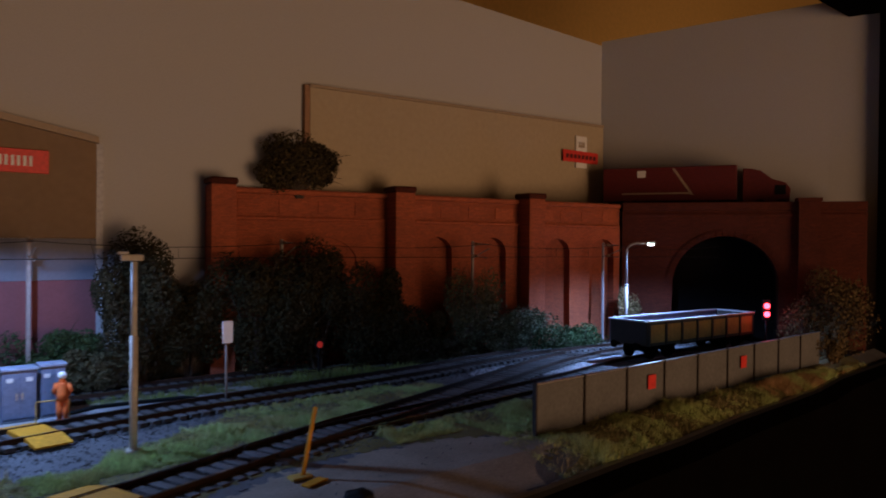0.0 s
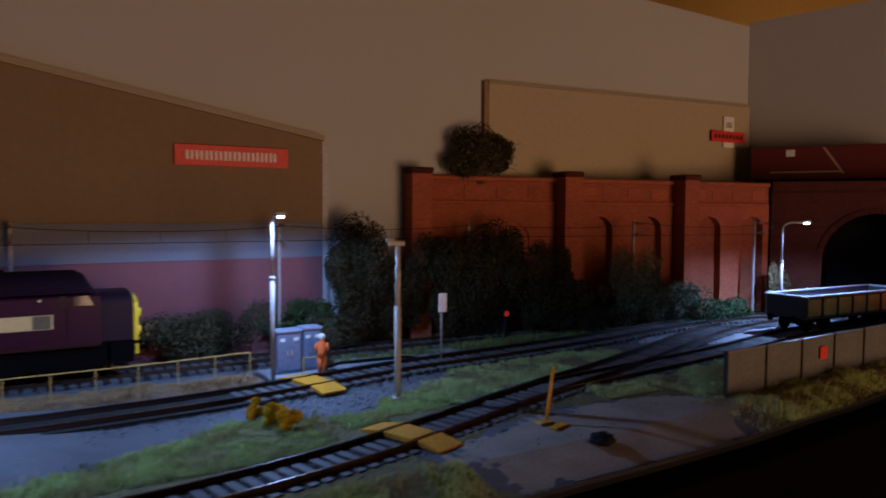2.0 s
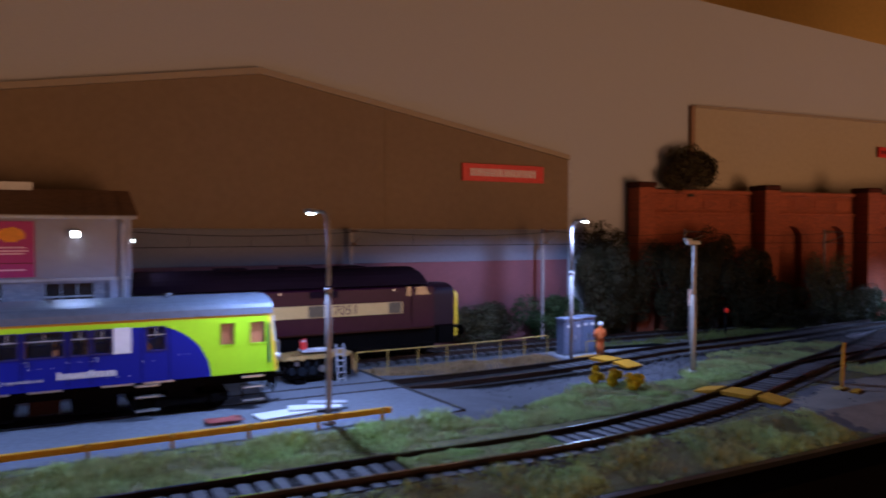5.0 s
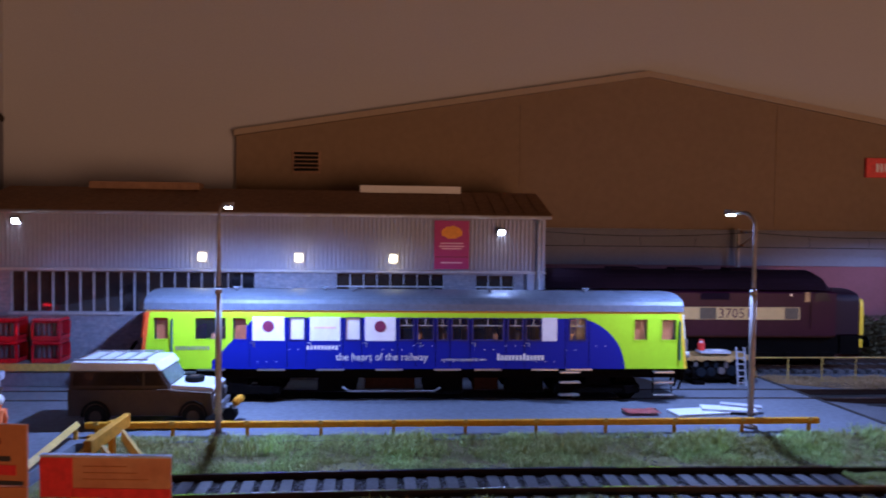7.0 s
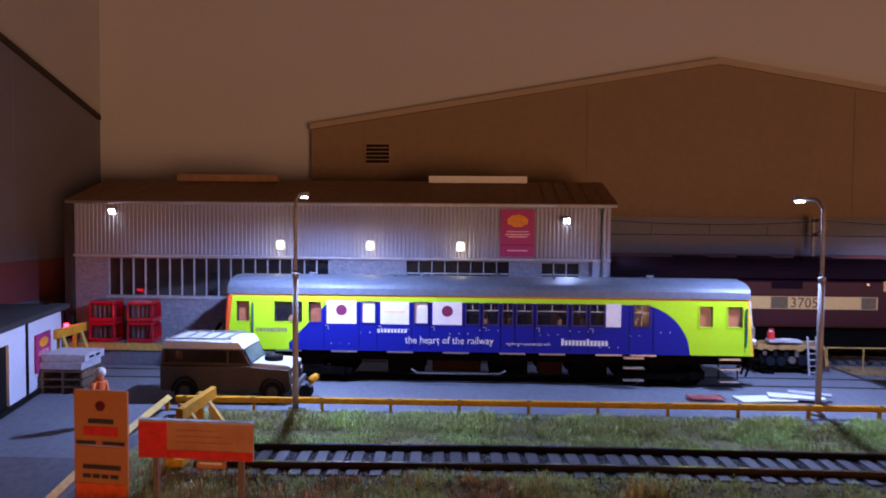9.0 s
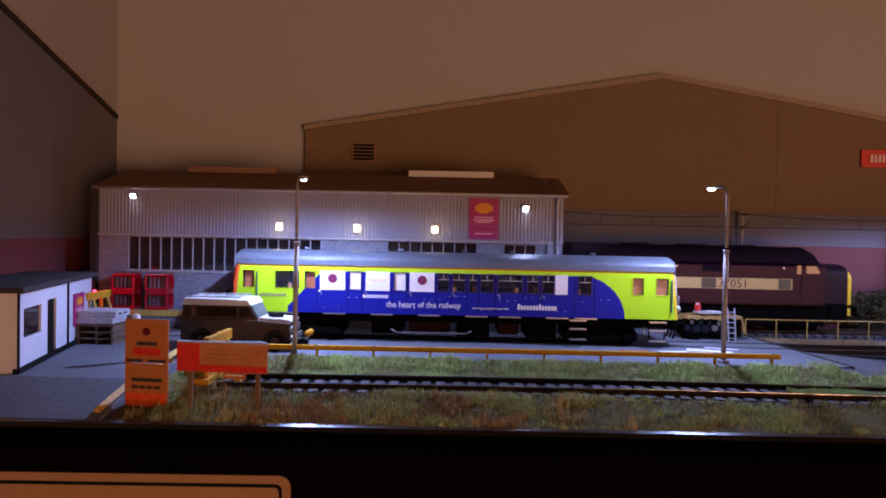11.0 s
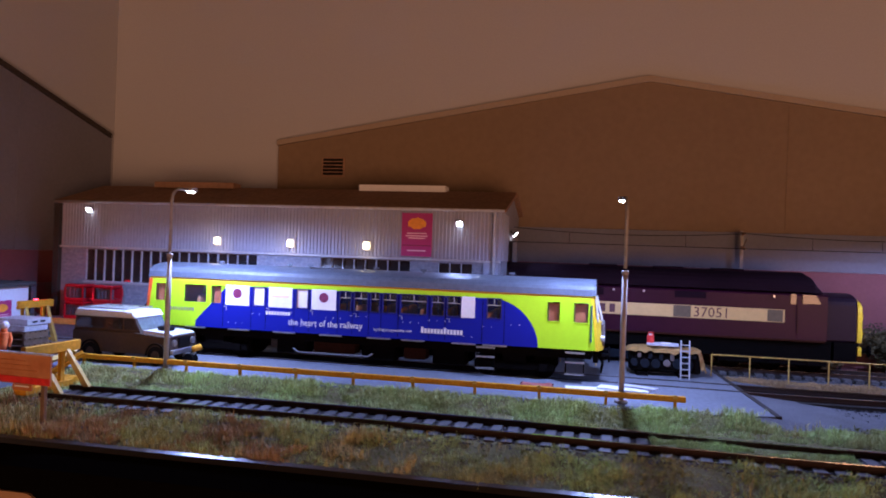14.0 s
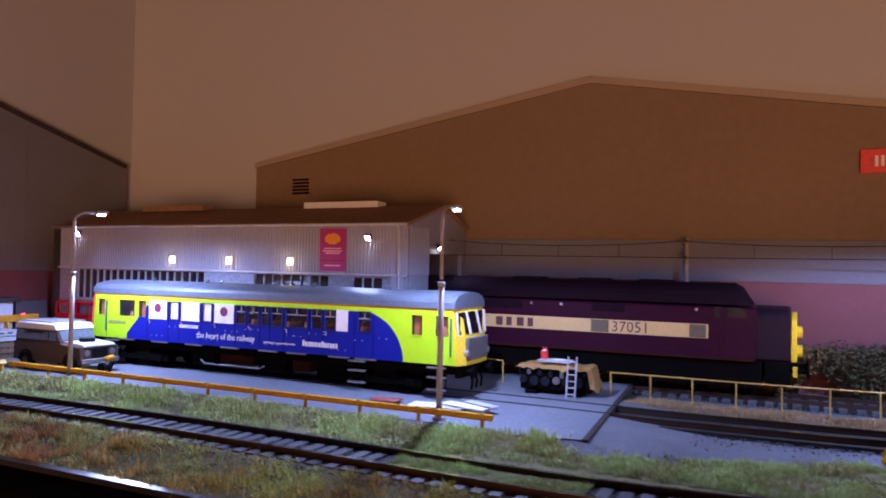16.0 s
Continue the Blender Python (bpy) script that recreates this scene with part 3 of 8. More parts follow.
def store_building():
    th = thing("store_building", "grey-brown low-relief store with pitched roofline and brick-red base", "warehouse", at=(0, BACK, 0))
    y = -0.0052
    card_outline([(-0.3850, 0.0882), (0.1372, 0.0882), (0.1372, 0.1449), (-0.1143, 0.1890), (-0.3850, 0.1449)], y, 0.0050, "upper_wall", CARD_TAN, th, "brown-grey printed cladding")
    # pale card, raised to paint in the cool light below the warm
    card_outline([(-0.3850, 0.0640), (0.1372, 0.0640), (0.1372, 0.0880), (-0.3850, 0.0880)], y, 0.0050, "lower_wall", CARD_GREY, th, "pale grey cladding band, carried up for the cool lamplight")
    card_outline([(-0.3850, 0.0), (0.1372, 0.0), (0.1372, 0.0638), (-0.3850, 0.0638)], y, 0.0050, "plinth", CARD_PINK, th, "brick-red base wall")
    card_outline([(-0.3862, 0.1451), (-0.1143, 0.1892), (0.1385, 0.1451), (0.1385, 0.1489), (-0.1143, 0.1933), (-0.3862, 0.1489)], y - 0.0008, 0.0058, "roof_trim", CARD_TRIM, th, "pale tan verge trim")
    bm = bmesh.new()
    box(bm, 0.1373, 0.1412, y, -0.0002, 0.0, 0.1448)
    part("corner_trim", bm, STEEL, th, "pale grey corner flashing")
    for x in (-0.2000, -0.0255):
        block("seam", (x - 0.0004, x + 0.0004, y - 0.0003, y, 0.0885, 0.170 if x < -0.1 else 0.172), CARD_TAN, th)
    sign = thing("shop_sign", "red fascia sign with a pale wordmark bar", "sign", at=(0.0742, BACK - 0.0059, 0.1315))
    block("sign_board", (-0.0372, 0.0372, -0.0012, 0.0007, -0.0066, 0.0066), RED, sign, bevel=0.0002)
    for i in range(10):
        x = -0.0302 + i * 0.00605
        for dx in (0.0, 0.0029):
            block("letter_bar", (x + dx, x + dx + 0.0016, -0.0016, -0.00125, -0.0029, 0.0029), WHITE, sign, "off-white letter stroke")
    vent = thing("wall_vent", "small dark louvred vent on the store wall", "vent", at=(-0.3400, BACK - 0.0052, 0.1287))
    block("frame", (-0.0090, 0.0090, -0.0012, 0.0, -0.0072, 0.0072), ROOF, vent)
    for k in range(5):
        block("slat", (-0.0078, 0.0078, -0.0018, -0.0013, -0.0058 + k * 0.0026, -0.0040 + k * 0.0026), BLACK, vent)


def side_building():
    th = thing("side_building", "grey-brown low-relief industrial building with sloping roofline", "warehouse")
    x = CORNER_L
    bm = bmesh.new()
    prism(bm, [(0.10, 0.060), (0.4745, 0.060), (0.4745, 0.1500), (0.10, 0.2520)], "x", x, x + 0.003)
    part("upper_wall", bm, CARD_GREY, th, "grey printed cladding")
    bm = bmesh.new()
    prism(bm, [(0.10, 0.0370), (0.472, 0.0370), (0.472, 0.0598), (0.10, 0.0598)], "x", x, x + 0.003)
    part("brick_band", bm, CARD_PINK, th, "brick-red band")
    bm = bmesh.new()
    prism(bm, [(0.10, 0.0), (0.472, 0.0), (0.472, 0.0368), (0.10, 0.0368)], "x", x, x + 0.003)
    part("plinth", bm, CARD_GREY, th)
    bm = bmesh.new()
    prism(bm, [(0.10, 0.2522), (0.472, 0.1502), (0.472, 0.1535), (0.10, 0.2555)], "x", x, x + 0.005)
    part("roof_trim", bm, DARK_BROWN, th, "dark verge trim")
    block("seam", (x + 0.003, x + 0.0033, 0.3795, 0.3805, 0.061, 0.174), CARD_GREY, th)


def sorting_building():
    th = thing("sorting_office", "plain beige low-relief building with a flat roof", "warehouse", at=(0.2815, 0.4765, 0))
    ln = 0.3370
    bm = bmesh.new()
    prism(bm, [(0, 0.1182), (ln, 0.1182), (ln, 0.2060), (0, 0.1992)], "y", 0, 0.0040)
    part("front_wall", bm, CARD_RM, th, "plain beige cladding")
    bm = bmesh.new()
    prism(bm, [(-0.0008, 0.1994), (ln, 0.2062), (ln, 0.2082), (-0.0008, 0.2014)], "y", -0.001, 0.0040)
    part("parapet", bm, CARD_TRIM, th)
    # side turned from the warm lamp, its shade put into the colour
    block("corner_post", (-0.0042, -0.0002, 0.0003, 0.0040, 0.1182, 0.2008), ROOF, th, "side wall in a darker tone for its shade")
    sign = thing("cross_sign", "red bar sign across a white upright panel", "sign", at=(0.5818, 0.4752, 0.1778))
    block("upright_panel", (-0.0080, 0.0080, -0.0010, 0.0012, -0.0155, 0.0155), WHITE, sign, "white panel")
    block("red_bar", (-0.0280, 0.0240, -0.0022, -0.0012, -0.0105, 0.0005), RED, sign, "red bar")
    for i in range(8):
        block("letter_bar", (-0.0245 + i * 0.0058, -0.0205 + i * 0.0058, -0.0025, -0.0023, -0.0070, -0.0030), DARKRED, sign)
    bm = bmesh.new()
    box(bm, -0.0045, 0.0045, -0.0013, -0.0011, 0.0045, 0.0068)
    for i in range(3):
        box(bm, -0.0042 + i * 0.0032, -0.0022 + i * 0.0032, -0.0013, -0.0011, 0.0070, 0.0100)
    part("crest", bm, CARD_TRIM, sign, "faint tan crest")


store_building()
side_building()
sorting_building()


# ---- retaining wall, tunnel bridge ----
WALL_A, WALL_B = Vector((0.2050, 0.4770)), Vector((0.5690, 0.4160))


def retaining_wall():
    ang = math.degrees(math.atan2(WALL_B.y - WALL_A.y, WALL_B.x - WALL_A.x))
    th = thing("retaining_wall", "red brick retaining wall with piers, panels and blind arches", "brick wall", at=(WALL_A.x, WALL_A.y, 0), turn=ang)
    ln = (WALL_B - WALL_A).length
    piers = (0.0083, 0.1405, 0.2625)
    block("wall_face", (0, 0.1405, 0.0032, 0.0060, 0, 0.1200), BRICK, th)
    block("wall_face", (0.1407, ln, 0.0090, 0.0115, 0, 0.1016), BRICK, th)
    block("upper_face", (0.1407, ln, 0.0032, 0.0066, 0.1018, 0.1200), BRICK, th)
    block("coping", (0, ln, 0.0006, 0.0066, 0.1202, 0.1240), BRICK, th, bevel=0.0010)
    block("string_course", (0.001, ln - 0.001, 0.0008, 0.0031, 0.1020, 0.1045), BRICK, th, bevel=0.0006)
    bounds = [0.0083, 0.1405, 0.2625, ln + 0.008]
    for p in piers:
        pier = block("pier", (p - 0.0080, p + 0.0080, -0.0135, 0.0066, 0, 0.1245), BRICK, th, bevel=0.0004)
        block("pier_cap", (p - 0.0092, p + 0.0092, -0.0148, 0.0072, 0.1246, 0.1290), BRICK_DARK, pier, "darker rounded cap", bevel=0.0012)
    for i in range(3):
        lo, hi = bounds[i] + 0.0090, bounds[i + 1] - 0.0090
        hi = min(hi, ln - 0.0005)
        n = 4
        w = (hi - lo) / n
        for k in range(n):
            block("frieze_panel", (lo + k * w + 0.004, lo + (k + 1) * w - 0.004, 0.0026, 0.0031, 0.1070, 0.1165), BRICK, th, bevel=0.0002)
        # a screen of brickwork in front, leaving arched niches
        mids = ((lo + hi) / 2,) if i == 0 else (0.176, 0.228) if i == 1 else (0.296, 0.348)
        half = 0.034 if i == 0 else 0.0135
        top, rise = (0.092, 0.020) if i == 0 else (0.092, 0.0125)
        back_y = 0.0030 if i == 0 else 0.0088
        bm = bmesh.new()
        cols = []
        for x in np.linspace(lo, hi, 121):
            z = 0.0
            for m in mids:
                u = abs(x - m) / half
                if u < 1:
                    z = top - rise + rise * math.sqrt(1 - u * u)
            cols.append((x, z))
        front = [(bm.verts.new((x, 0.0016, z)), bm.verts.new((x, 0.0016, 0.1018))) for x, z in cols]
        back = [(bm.verts.new((x, back_y, z)), bm.verts.new((x, back_y, 0.1018))) for x, z in cols]
        for k in range(len(cols) - 1):
            for u, v in ((front[k], front[k + 1]), (back[k + 1], back[k])):
                bm.faces.new((u[0], v[0], v[1], u[1]))
            bm.faces.new((front[k][0], back[k][0], back[k + 1][0], front[k + 1][0]))
            bm.faces.new((front[k][1], front[k + 1][1], back[k + 1][1], back[k][1]))
        part("arch_screen", bm, BRICK, th)
    fill = bmesh.new()
    prism(fill, [(0.250, BACK - 0.0006), (0.582, 0.4240), (0.6790, 0.2780), (0.7020, 0.2800), (0.6990, 0.2900), (CORNER_R - 0.001, BACK - 0.0008), (0.450, BACK - 0.0004)], "z", 0.110, 0.1180)
    structure("upper_ground", fill, EARTH, "brown earth fill on the upper level behind the wall", "upper ground")


def tunnel_bridge():
    a, b = Vector((0.5690, 0.4160)), Vector((0.6816, 0.2507))
    # the shade on the bridge face is put into its darker brick
    th = thing("tunnel_bridge", "red brick bridge with a wide arched tunnel mouth, toned dark for shade", "bridge", at=(a.x, a.y, 0), turn=math.degrees(math.atan2(b.y - a.y, b.x - a.x)))
    ln = (b - a).length
    mid, half, spring, top = 0.0885, 0.0442, 0.0510, 0.0956
    xs = np.linspace(0.0005, ln, 141)
    cols = []
    for x in xs:
        u = abs(x - mid) / half
        cols.append((x, (spring + (top - spring) * math.sqrt(1 - u * u)) if u < 1 else 0.0))
    bm = bmesh.new()
    f = [(bm.verts.new((x, 0.0, z)), bm.verts.new((x, 0.0, 0.1180))) for x, z in cols]
    g = [(bm.verts.new((x, 0.012, z)), bm.verts.new((x, 0.012, 0.1180))) for x, z in cols]
    for k in range(len(cols) - 1):
        bm.faces.new((f[k][0], f[k + 1][0], f[k + 1][1], f[k][1]))
        bm.faces.new((g[k][0], g[k][1], g[k + 1][1], g[k + 1][0]))
        bm.faces.new((f[k][0], g[k][0], g[k + 1][0], f[k + 1][0]))
        bm.faces.new((f[k][1], f[k + 1][1], g[k + 1][1], g[k][1]))
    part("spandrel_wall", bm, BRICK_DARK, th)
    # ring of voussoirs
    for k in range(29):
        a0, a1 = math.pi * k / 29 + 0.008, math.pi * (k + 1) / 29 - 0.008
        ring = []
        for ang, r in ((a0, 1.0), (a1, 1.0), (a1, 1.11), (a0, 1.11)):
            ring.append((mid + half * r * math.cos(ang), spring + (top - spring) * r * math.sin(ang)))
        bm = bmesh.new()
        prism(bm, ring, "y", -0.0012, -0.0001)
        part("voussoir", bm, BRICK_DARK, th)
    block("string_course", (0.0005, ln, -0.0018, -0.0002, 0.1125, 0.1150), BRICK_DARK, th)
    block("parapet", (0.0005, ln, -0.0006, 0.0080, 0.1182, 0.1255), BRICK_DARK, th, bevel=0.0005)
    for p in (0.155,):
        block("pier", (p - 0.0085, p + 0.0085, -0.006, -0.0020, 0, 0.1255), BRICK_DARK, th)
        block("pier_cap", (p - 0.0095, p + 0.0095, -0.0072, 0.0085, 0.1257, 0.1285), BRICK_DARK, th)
    # a short bore behind, painted black in place of the tunnel's shade
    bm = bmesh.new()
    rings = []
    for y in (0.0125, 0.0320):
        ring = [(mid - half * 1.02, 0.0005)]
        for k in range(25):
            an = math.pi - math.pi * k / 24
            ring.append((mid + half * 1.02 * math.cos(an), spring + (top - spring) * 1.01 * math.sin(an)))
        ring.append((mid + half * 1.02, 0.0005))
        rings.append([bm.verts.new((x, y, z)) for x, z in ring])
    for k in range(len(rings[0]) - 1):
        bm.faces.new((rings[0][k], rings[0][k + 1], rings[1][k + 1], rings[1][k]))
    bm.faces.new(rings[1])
    part("tunnel_bore", bm, BORE_BLACK, th, "short bore painted black for the tunnel's dark")


retaining_wall()
tunnel_bridge()

bm = bmesh.new()
prism(bm, [(0.7060, 0.2520), (0.7320, 0.1990), (0.7400, 0.0500), (0.7340, 0.0500)], "z", -0.26, 0.2895)
structure("end_board", bm, FASCIA, "black painted end board closing the layout", "end board")
bm = bmesh.new()
prism(bm, [(0.64, 0.2750), (0.95, 0.2830), (0.95, 0.0), (0.64, 0.0)], "z", 0.290, 0.310)
structure("lighting_pelmet", bm, FASCIA, "dark pelmet board over the layout's end", "pelmet")



def lorry():
    a, b = Vector((0.6015, 0.4600)), Vector((0.6535, 0.3580))
    th = thing("articulated_lorry", "dark red articulated lorry parked on the road bridge", "lorry", at=(a.x, a.y, 0.1181), turn=math.degrees(math.atan2(b.y - a.y, b.x - a.x)))
    trailer = block("trailer", (0.0, 0.1205, -0.0115, 0.0115, 0.0105, 0.0425), DARKRED, th, "deep red box trailer", bevel=0.0006)
    block("panel", (0.0322, 0.0402, -0.0118, -0.01155, 0.0330, 0.0395), WHITE, trailer, "small pale panel")
    block("stripe", (0.018, 0.082, -0.0118, -0.01155, 0.0170, 0.0185), CARD_TRIM, trailer, "gold stripe")
    bm = bmesh.new()
    prism(bm, [(0.0640, 0.0410), (0.0665, 0.0410), (0.0835, 0.0160), (0.0810, 0.0160)], "y", -0.0118, -0.01155)
    part("slash", bm, CARD_TRIM, trailer, "gold slanting stripe")
    bm = bmesh.new()
    prism(bm, [(0.1255, 0.008), (0.1640, 0.008), (0.1650, 0.0200), (0.1610, 0.0255), (0.1500, 0.0290), (0.1400, 0.0370), (0.1310, 0.0390), (0.1255, 0.0390)], "y", -0.0112, 0.0112)
    cab = part("cab", bm, DARKRED, th, "deep red cab with wind deflector", bevel=0.0006)
    block("side_window", (0.1520, 0.1610, -0.0116, -0.0113, 0.0150, 0.0235), BLACK, cab)
    block("chassis", (0.004, 0.158, -0.007, 0.007, 0.0062, 0.0104), BLACK, th)
    for x in (0.018, 0.030, 0.042, 0.140, 0.158):
        for y in (-0.0112, 0.0062):
            bm = bmesh.new()
            tube(bm, [(x, y, 0.0056), (x, y + 0.005, 0.0056)], 0.0055, 14)
            part("wheel", bm, BLACK, th)


lorry()


# ---- yard shed ----
WINDOW_DARK = material("dark_window_glass", (0.012, 0.011, 0.014), 0.06, second=(0.05, 0.03, 0.02), scale=40, amount=0.8, bump=0.0)
SX0, SX1, SY, SZ = -0.5020, -0.2000, 0.3917, 0.0945


def shed():
    th = thing("yard_shed", "long grey maintenance shed with corrugated cladding and brown roof", "shed")
    w1 = (-0.4830, -0.3570, 0.0410, 0.0620)
    w2 = (-0.3135, -0.2555, 0.0410, 0.0620)
    w3 = (-0.2380, -0.2170, 0.0410, 0.0615)
    bm = bmesh.new()
    panel(bm, SX0, SX1, 0.0046, 0.0640, SY, SY + 0.003, (w1, w2, w3))
    wall = part("front_wall", bm, SHEDWALL, th, "pale grey rendered lower wall")
    for i, w in enumerate((w1, w2, w3)):
        block("window_glass", (w[0], w[1], SY + 0.0020, SY + 0.0024, w[2], w[3]), WINDOW_DARK, wall, "dark grimy glass")
        n = max(2, round((w[1] - w[0]) / 0.0071))
        for k in range(n + 1):
            x = w[0] + (w[1] - w[0]) * k / n
            block("mullion", (x - 0.00024, x + 0.00024, SY + 0.0004, SY + 0.0019, w[2], w[3]), STEEL, wall)
        block("transom", (w[0], w[1], SY + 0.0006, SY + 0.0018, 0.0548, 0.0555), STEEL, wall) if i else None
        block("sill", (w[0] - 0.001, w[1] + 0.001, SY - 0.0010, SY - 0.0001, w[2] - 0.0016, w[2] - 0.0003), STEEL, wall)
    # profiled sheeting on the upper wall
    bm = bmesh.new()
    pitch, n = 0.0023, int((SX1 - SX0) / 0.0023)
    prof = []
    for k in range(n):
        x = SX0 + k * pitch
        prof += [(x, -0.0004), (x + pitch * 0.30, -0.0004), (x + pitch * 0.42, -0.00110), (x + pitch * 0.78, -0.00110), (x + pitch * 0.90, -0.0004)]
    prof.append((SX1, -0.0004))
    lo = [bm.verts.new((x, SY + y, 0.0642)) for x, y in prof]
    hi = [bm.verts.new((x, SY + y, SZ)) for x, y in prof]
    for k in range(len(prof) - 1):
        bm.faces.new((lo[k], lo[k + 1], hi[k + 1], hi[k]))
    box(bm, SX0, SX1, SY, SY + 0.0028, 0.0642, SZ)
    part("cladding", bm, CLAD, th, "pale grey profiled steel sheeting")
    block("drip_rail", (SX0, SX1, SY - 0.0022, SY - 0.0002, 0.0628, 0.0641), STEEL, th)
    # end wall with the through-track opening, gable following the roof
    ridge_y, ridge_z = 0.4360, 0.1088
    bm = bmesh.new()
    prism(bm, [(SY + 0.0035, 0.0046), (0.4190, 0.0046), (0.4190, 0.0770), (0.4690, 0.0770), (0.4690, 0.0046), (0.4735, 0.0046), (0.4735, 0.0945), (ridge_y, ridge_z - 0.002), (SY + 0.0035, 0.0938)], "x", SX1 - 0.003, SX1)
    part("end_wall", bm, CLAD, th, "corrugated end wall with an open track doorway")
    for k in range(9):
        y = SY + 0.0042 + k * 0.0027
        block("end_rib", (SX1, SX1 + 0.0007, y, y + 0.0012, 0.0640, 0.0925), CLAD, th)
    block("lintel", (SX1, SX1 + 0.001, 0.4190, 0.4690, 0.0772, 0.0795), STEEL, th)
    # added black sheet that stands in for the shed's inner shade
    block("dark_backing", (-0.2920, -0.2900, SY + 0.0035, 0.4733, 0.0046, 0.0930), BLACK, th, "black backing in place of the unlit interior")
    bm = bmesh.new()
    prism(bm, [(SY - 0.0050, 0.0946), (ridge_y, ridge_z), (0.4740, 0.0965), (0.4740, 0.0947), (ridge_y, ridge_z - 0.002), (SY - 0.0050, 0.0927)], "x", SX0 - 0.003, SX1 + 0.003)
    roof = part("roof", bm, ROOF, th, "weathered brown sheet roof")
    for k in range(38):
        x = SX0 + 0.002 + k * 0.0080
        bm = bmesh.new()
        prism(bm, [(SY - 0.0049, 0.0948), (ridge_y, ridge_z + 0.0002), (ridge_y, ridge_z + 0.0004), (SY - 0.0049, 0.0950)], "x", x, x + 0.0007)
        part("roof_rib", bm, ROOF, roof)
    for x0, x1, vent_mat, vent_label in ((-0.3030, -0.2435, WHITE, "pale ridge ventilator"), (-0.4580, -0.3960, ROOF, "brown ridge ventilator")):
        bm = bmesh.new()
        prism(bm, [(0.4290, 0.1076), (0.4400, 0.1086), (0.4400, 0.1113), (0.4290, 0.1118)], "x", x0, x1)
        part("ridge_vent", bm, vent_mat, roof, vent_label)
    rod("gutter", [(SX0 - 0.002, SY - 0.0060, 0.0935), (SX1 + 0.002, SY - 0.0060, 0.0935)], 0.0009, STEEL, th, "pale grey gutter")
    rod("downpipe", [(SX1 - 0.004, SY - 0.0055, 0.0930), (SX1 - 0.004, SY - 0.0030, 0.0890), (SX1 - 0.004, SY - 0.0030, 0.0046)], 0.0009, STEEL, th, "pale grey downpipe")
    block("corner_column", (SX0 - 0.0045, SX0 - 0.0002, SY - 0.0030, SY + 0.003, 0.0046, 0.0925), DARK_BROWN, th, "dark brown column")
    block("corner_pilaster", (SX1 - 0.0100, SX1 - 0.0015, SY - 0.0020, SY - 0.0001, 0.0046, 0.0625), CLAD, th)
    dock = thing("loading_dock", "low concrete loading dock along the shed wall", "loading dock")
    block("deck", (-0.5270, -0.4230, 0.3765, SY - 0.0012, 0.0046, 0.0160), CONCRETE, dock)
    block("edge_strip", (-0.5270, -0.4230, 0.3755, 0.3764, 0.0125, 0.0162), PALE_YELLOW, dock, "worn pale yellow edge")


shed()


def poster(at, turn, w, h, name="wall_poster"):
    th = thing(name, "magenta poster with an orange emblem and small pale lines", "poster", "company posters", at=at, turn=turn)
    block("sheet", (-w / 2, w / 2, -0.0006, 0.0, 0, h), MAGENTA, th)
    bm = bmesh.new()
    rnd = random.Random(4)
    pts = []
    for k in range(26):
        an = 2 * math.pi * k / 26
        r = 1.0 + (0.12 if k % 3 == 0 else -0.05) * rnd.random()
        pts.append((0.30 * w * r * math.cos(an), h * 0.76 + 0.13 * h * r * math.sin(an)))
    prism(bm, pts, "y", -0.0008, -0.00061)
    part("emblem", bm, ORANGE_INK, th, "orange ragged oval emblem")
    for z, ww in ((0.52, 0.32), (0.46, 0.36), (0.41, 0.28), (0.12, 0.30)):
        block("text_bar", (-w * ww, w * ww, -0.0008, -0.00061, h * z, h * z + h * 0.025), PINK_INK, th)
    block("rule", (-w * 0.48, w * 0.48, -0.00075, -0.00061, h * 0.245, h * 0.26), DARKRED, th)
    return th


poster((-0.2515, SY - 0.0014, 0.0651), 0, 0.0190, 0.0262)

LED_GLOW = glow("white_led_face", (0.80, 0.90, 1.0), 60.0)
WARM_GLOW = glow("warm_bulkhead_face", (1.0, 0.80, 0.45), 14.0)
RED_GLOW = glow("red_led_face", (1.0, 0.012, 0.03), 34.0)


def floodlight(at, turn=0.0, power=FLOOD, cone=160, aside=0.0):
    th = thing("floodlight", "small bright white floodlight on a bracket", "floodlight", "shed floodlights", at=at, turn=turn)
    bm = bmesh.new()
    prism(bm, [(-0.0040, 0.0006), (-0.0020, -0.0020), (-0.0010, -0.0014), (-0.0030, 0.0013)], "x", -0.0020, 0.0020)
    part("housing", bm, BLACK, th)
    bm = bmesh.new()
    prism(bm, [(-0.0041, 0.0002), (-0.0023, -0.0022), (-0.0021, -0.0020), (-0.0039, 0.0004)], "x", -0.0015, 0.0015)
    part("lens", bm, LED_GLOW, th, "glaring white lens")
    rod("bracket", [(0, -0.0014, 0.0002), (0, 0.0, 0.0012)], 0.0005, BLACK, th, sides=6)
    m = th.matrix_basis
    lamp("floodlight_led", "SPOT", m @ Vector((0, -0.0110, -0.0050)), power, COOL, m @ Vector((aside, -0.060, -0.05)), cone=cone, blend=0.5, size=0.002)


floodlight((-0.4782, SY - 0.0016, 0.0892), 0.0, FLOOD * 0.42, 140, 0.06)
floodlight((-0.2248, SY - 0.0016, 0.0862))
floodlight((SX1 + 0.0008, 0.4280, 0.0820), 90, FLOOD * 0.4, 100)


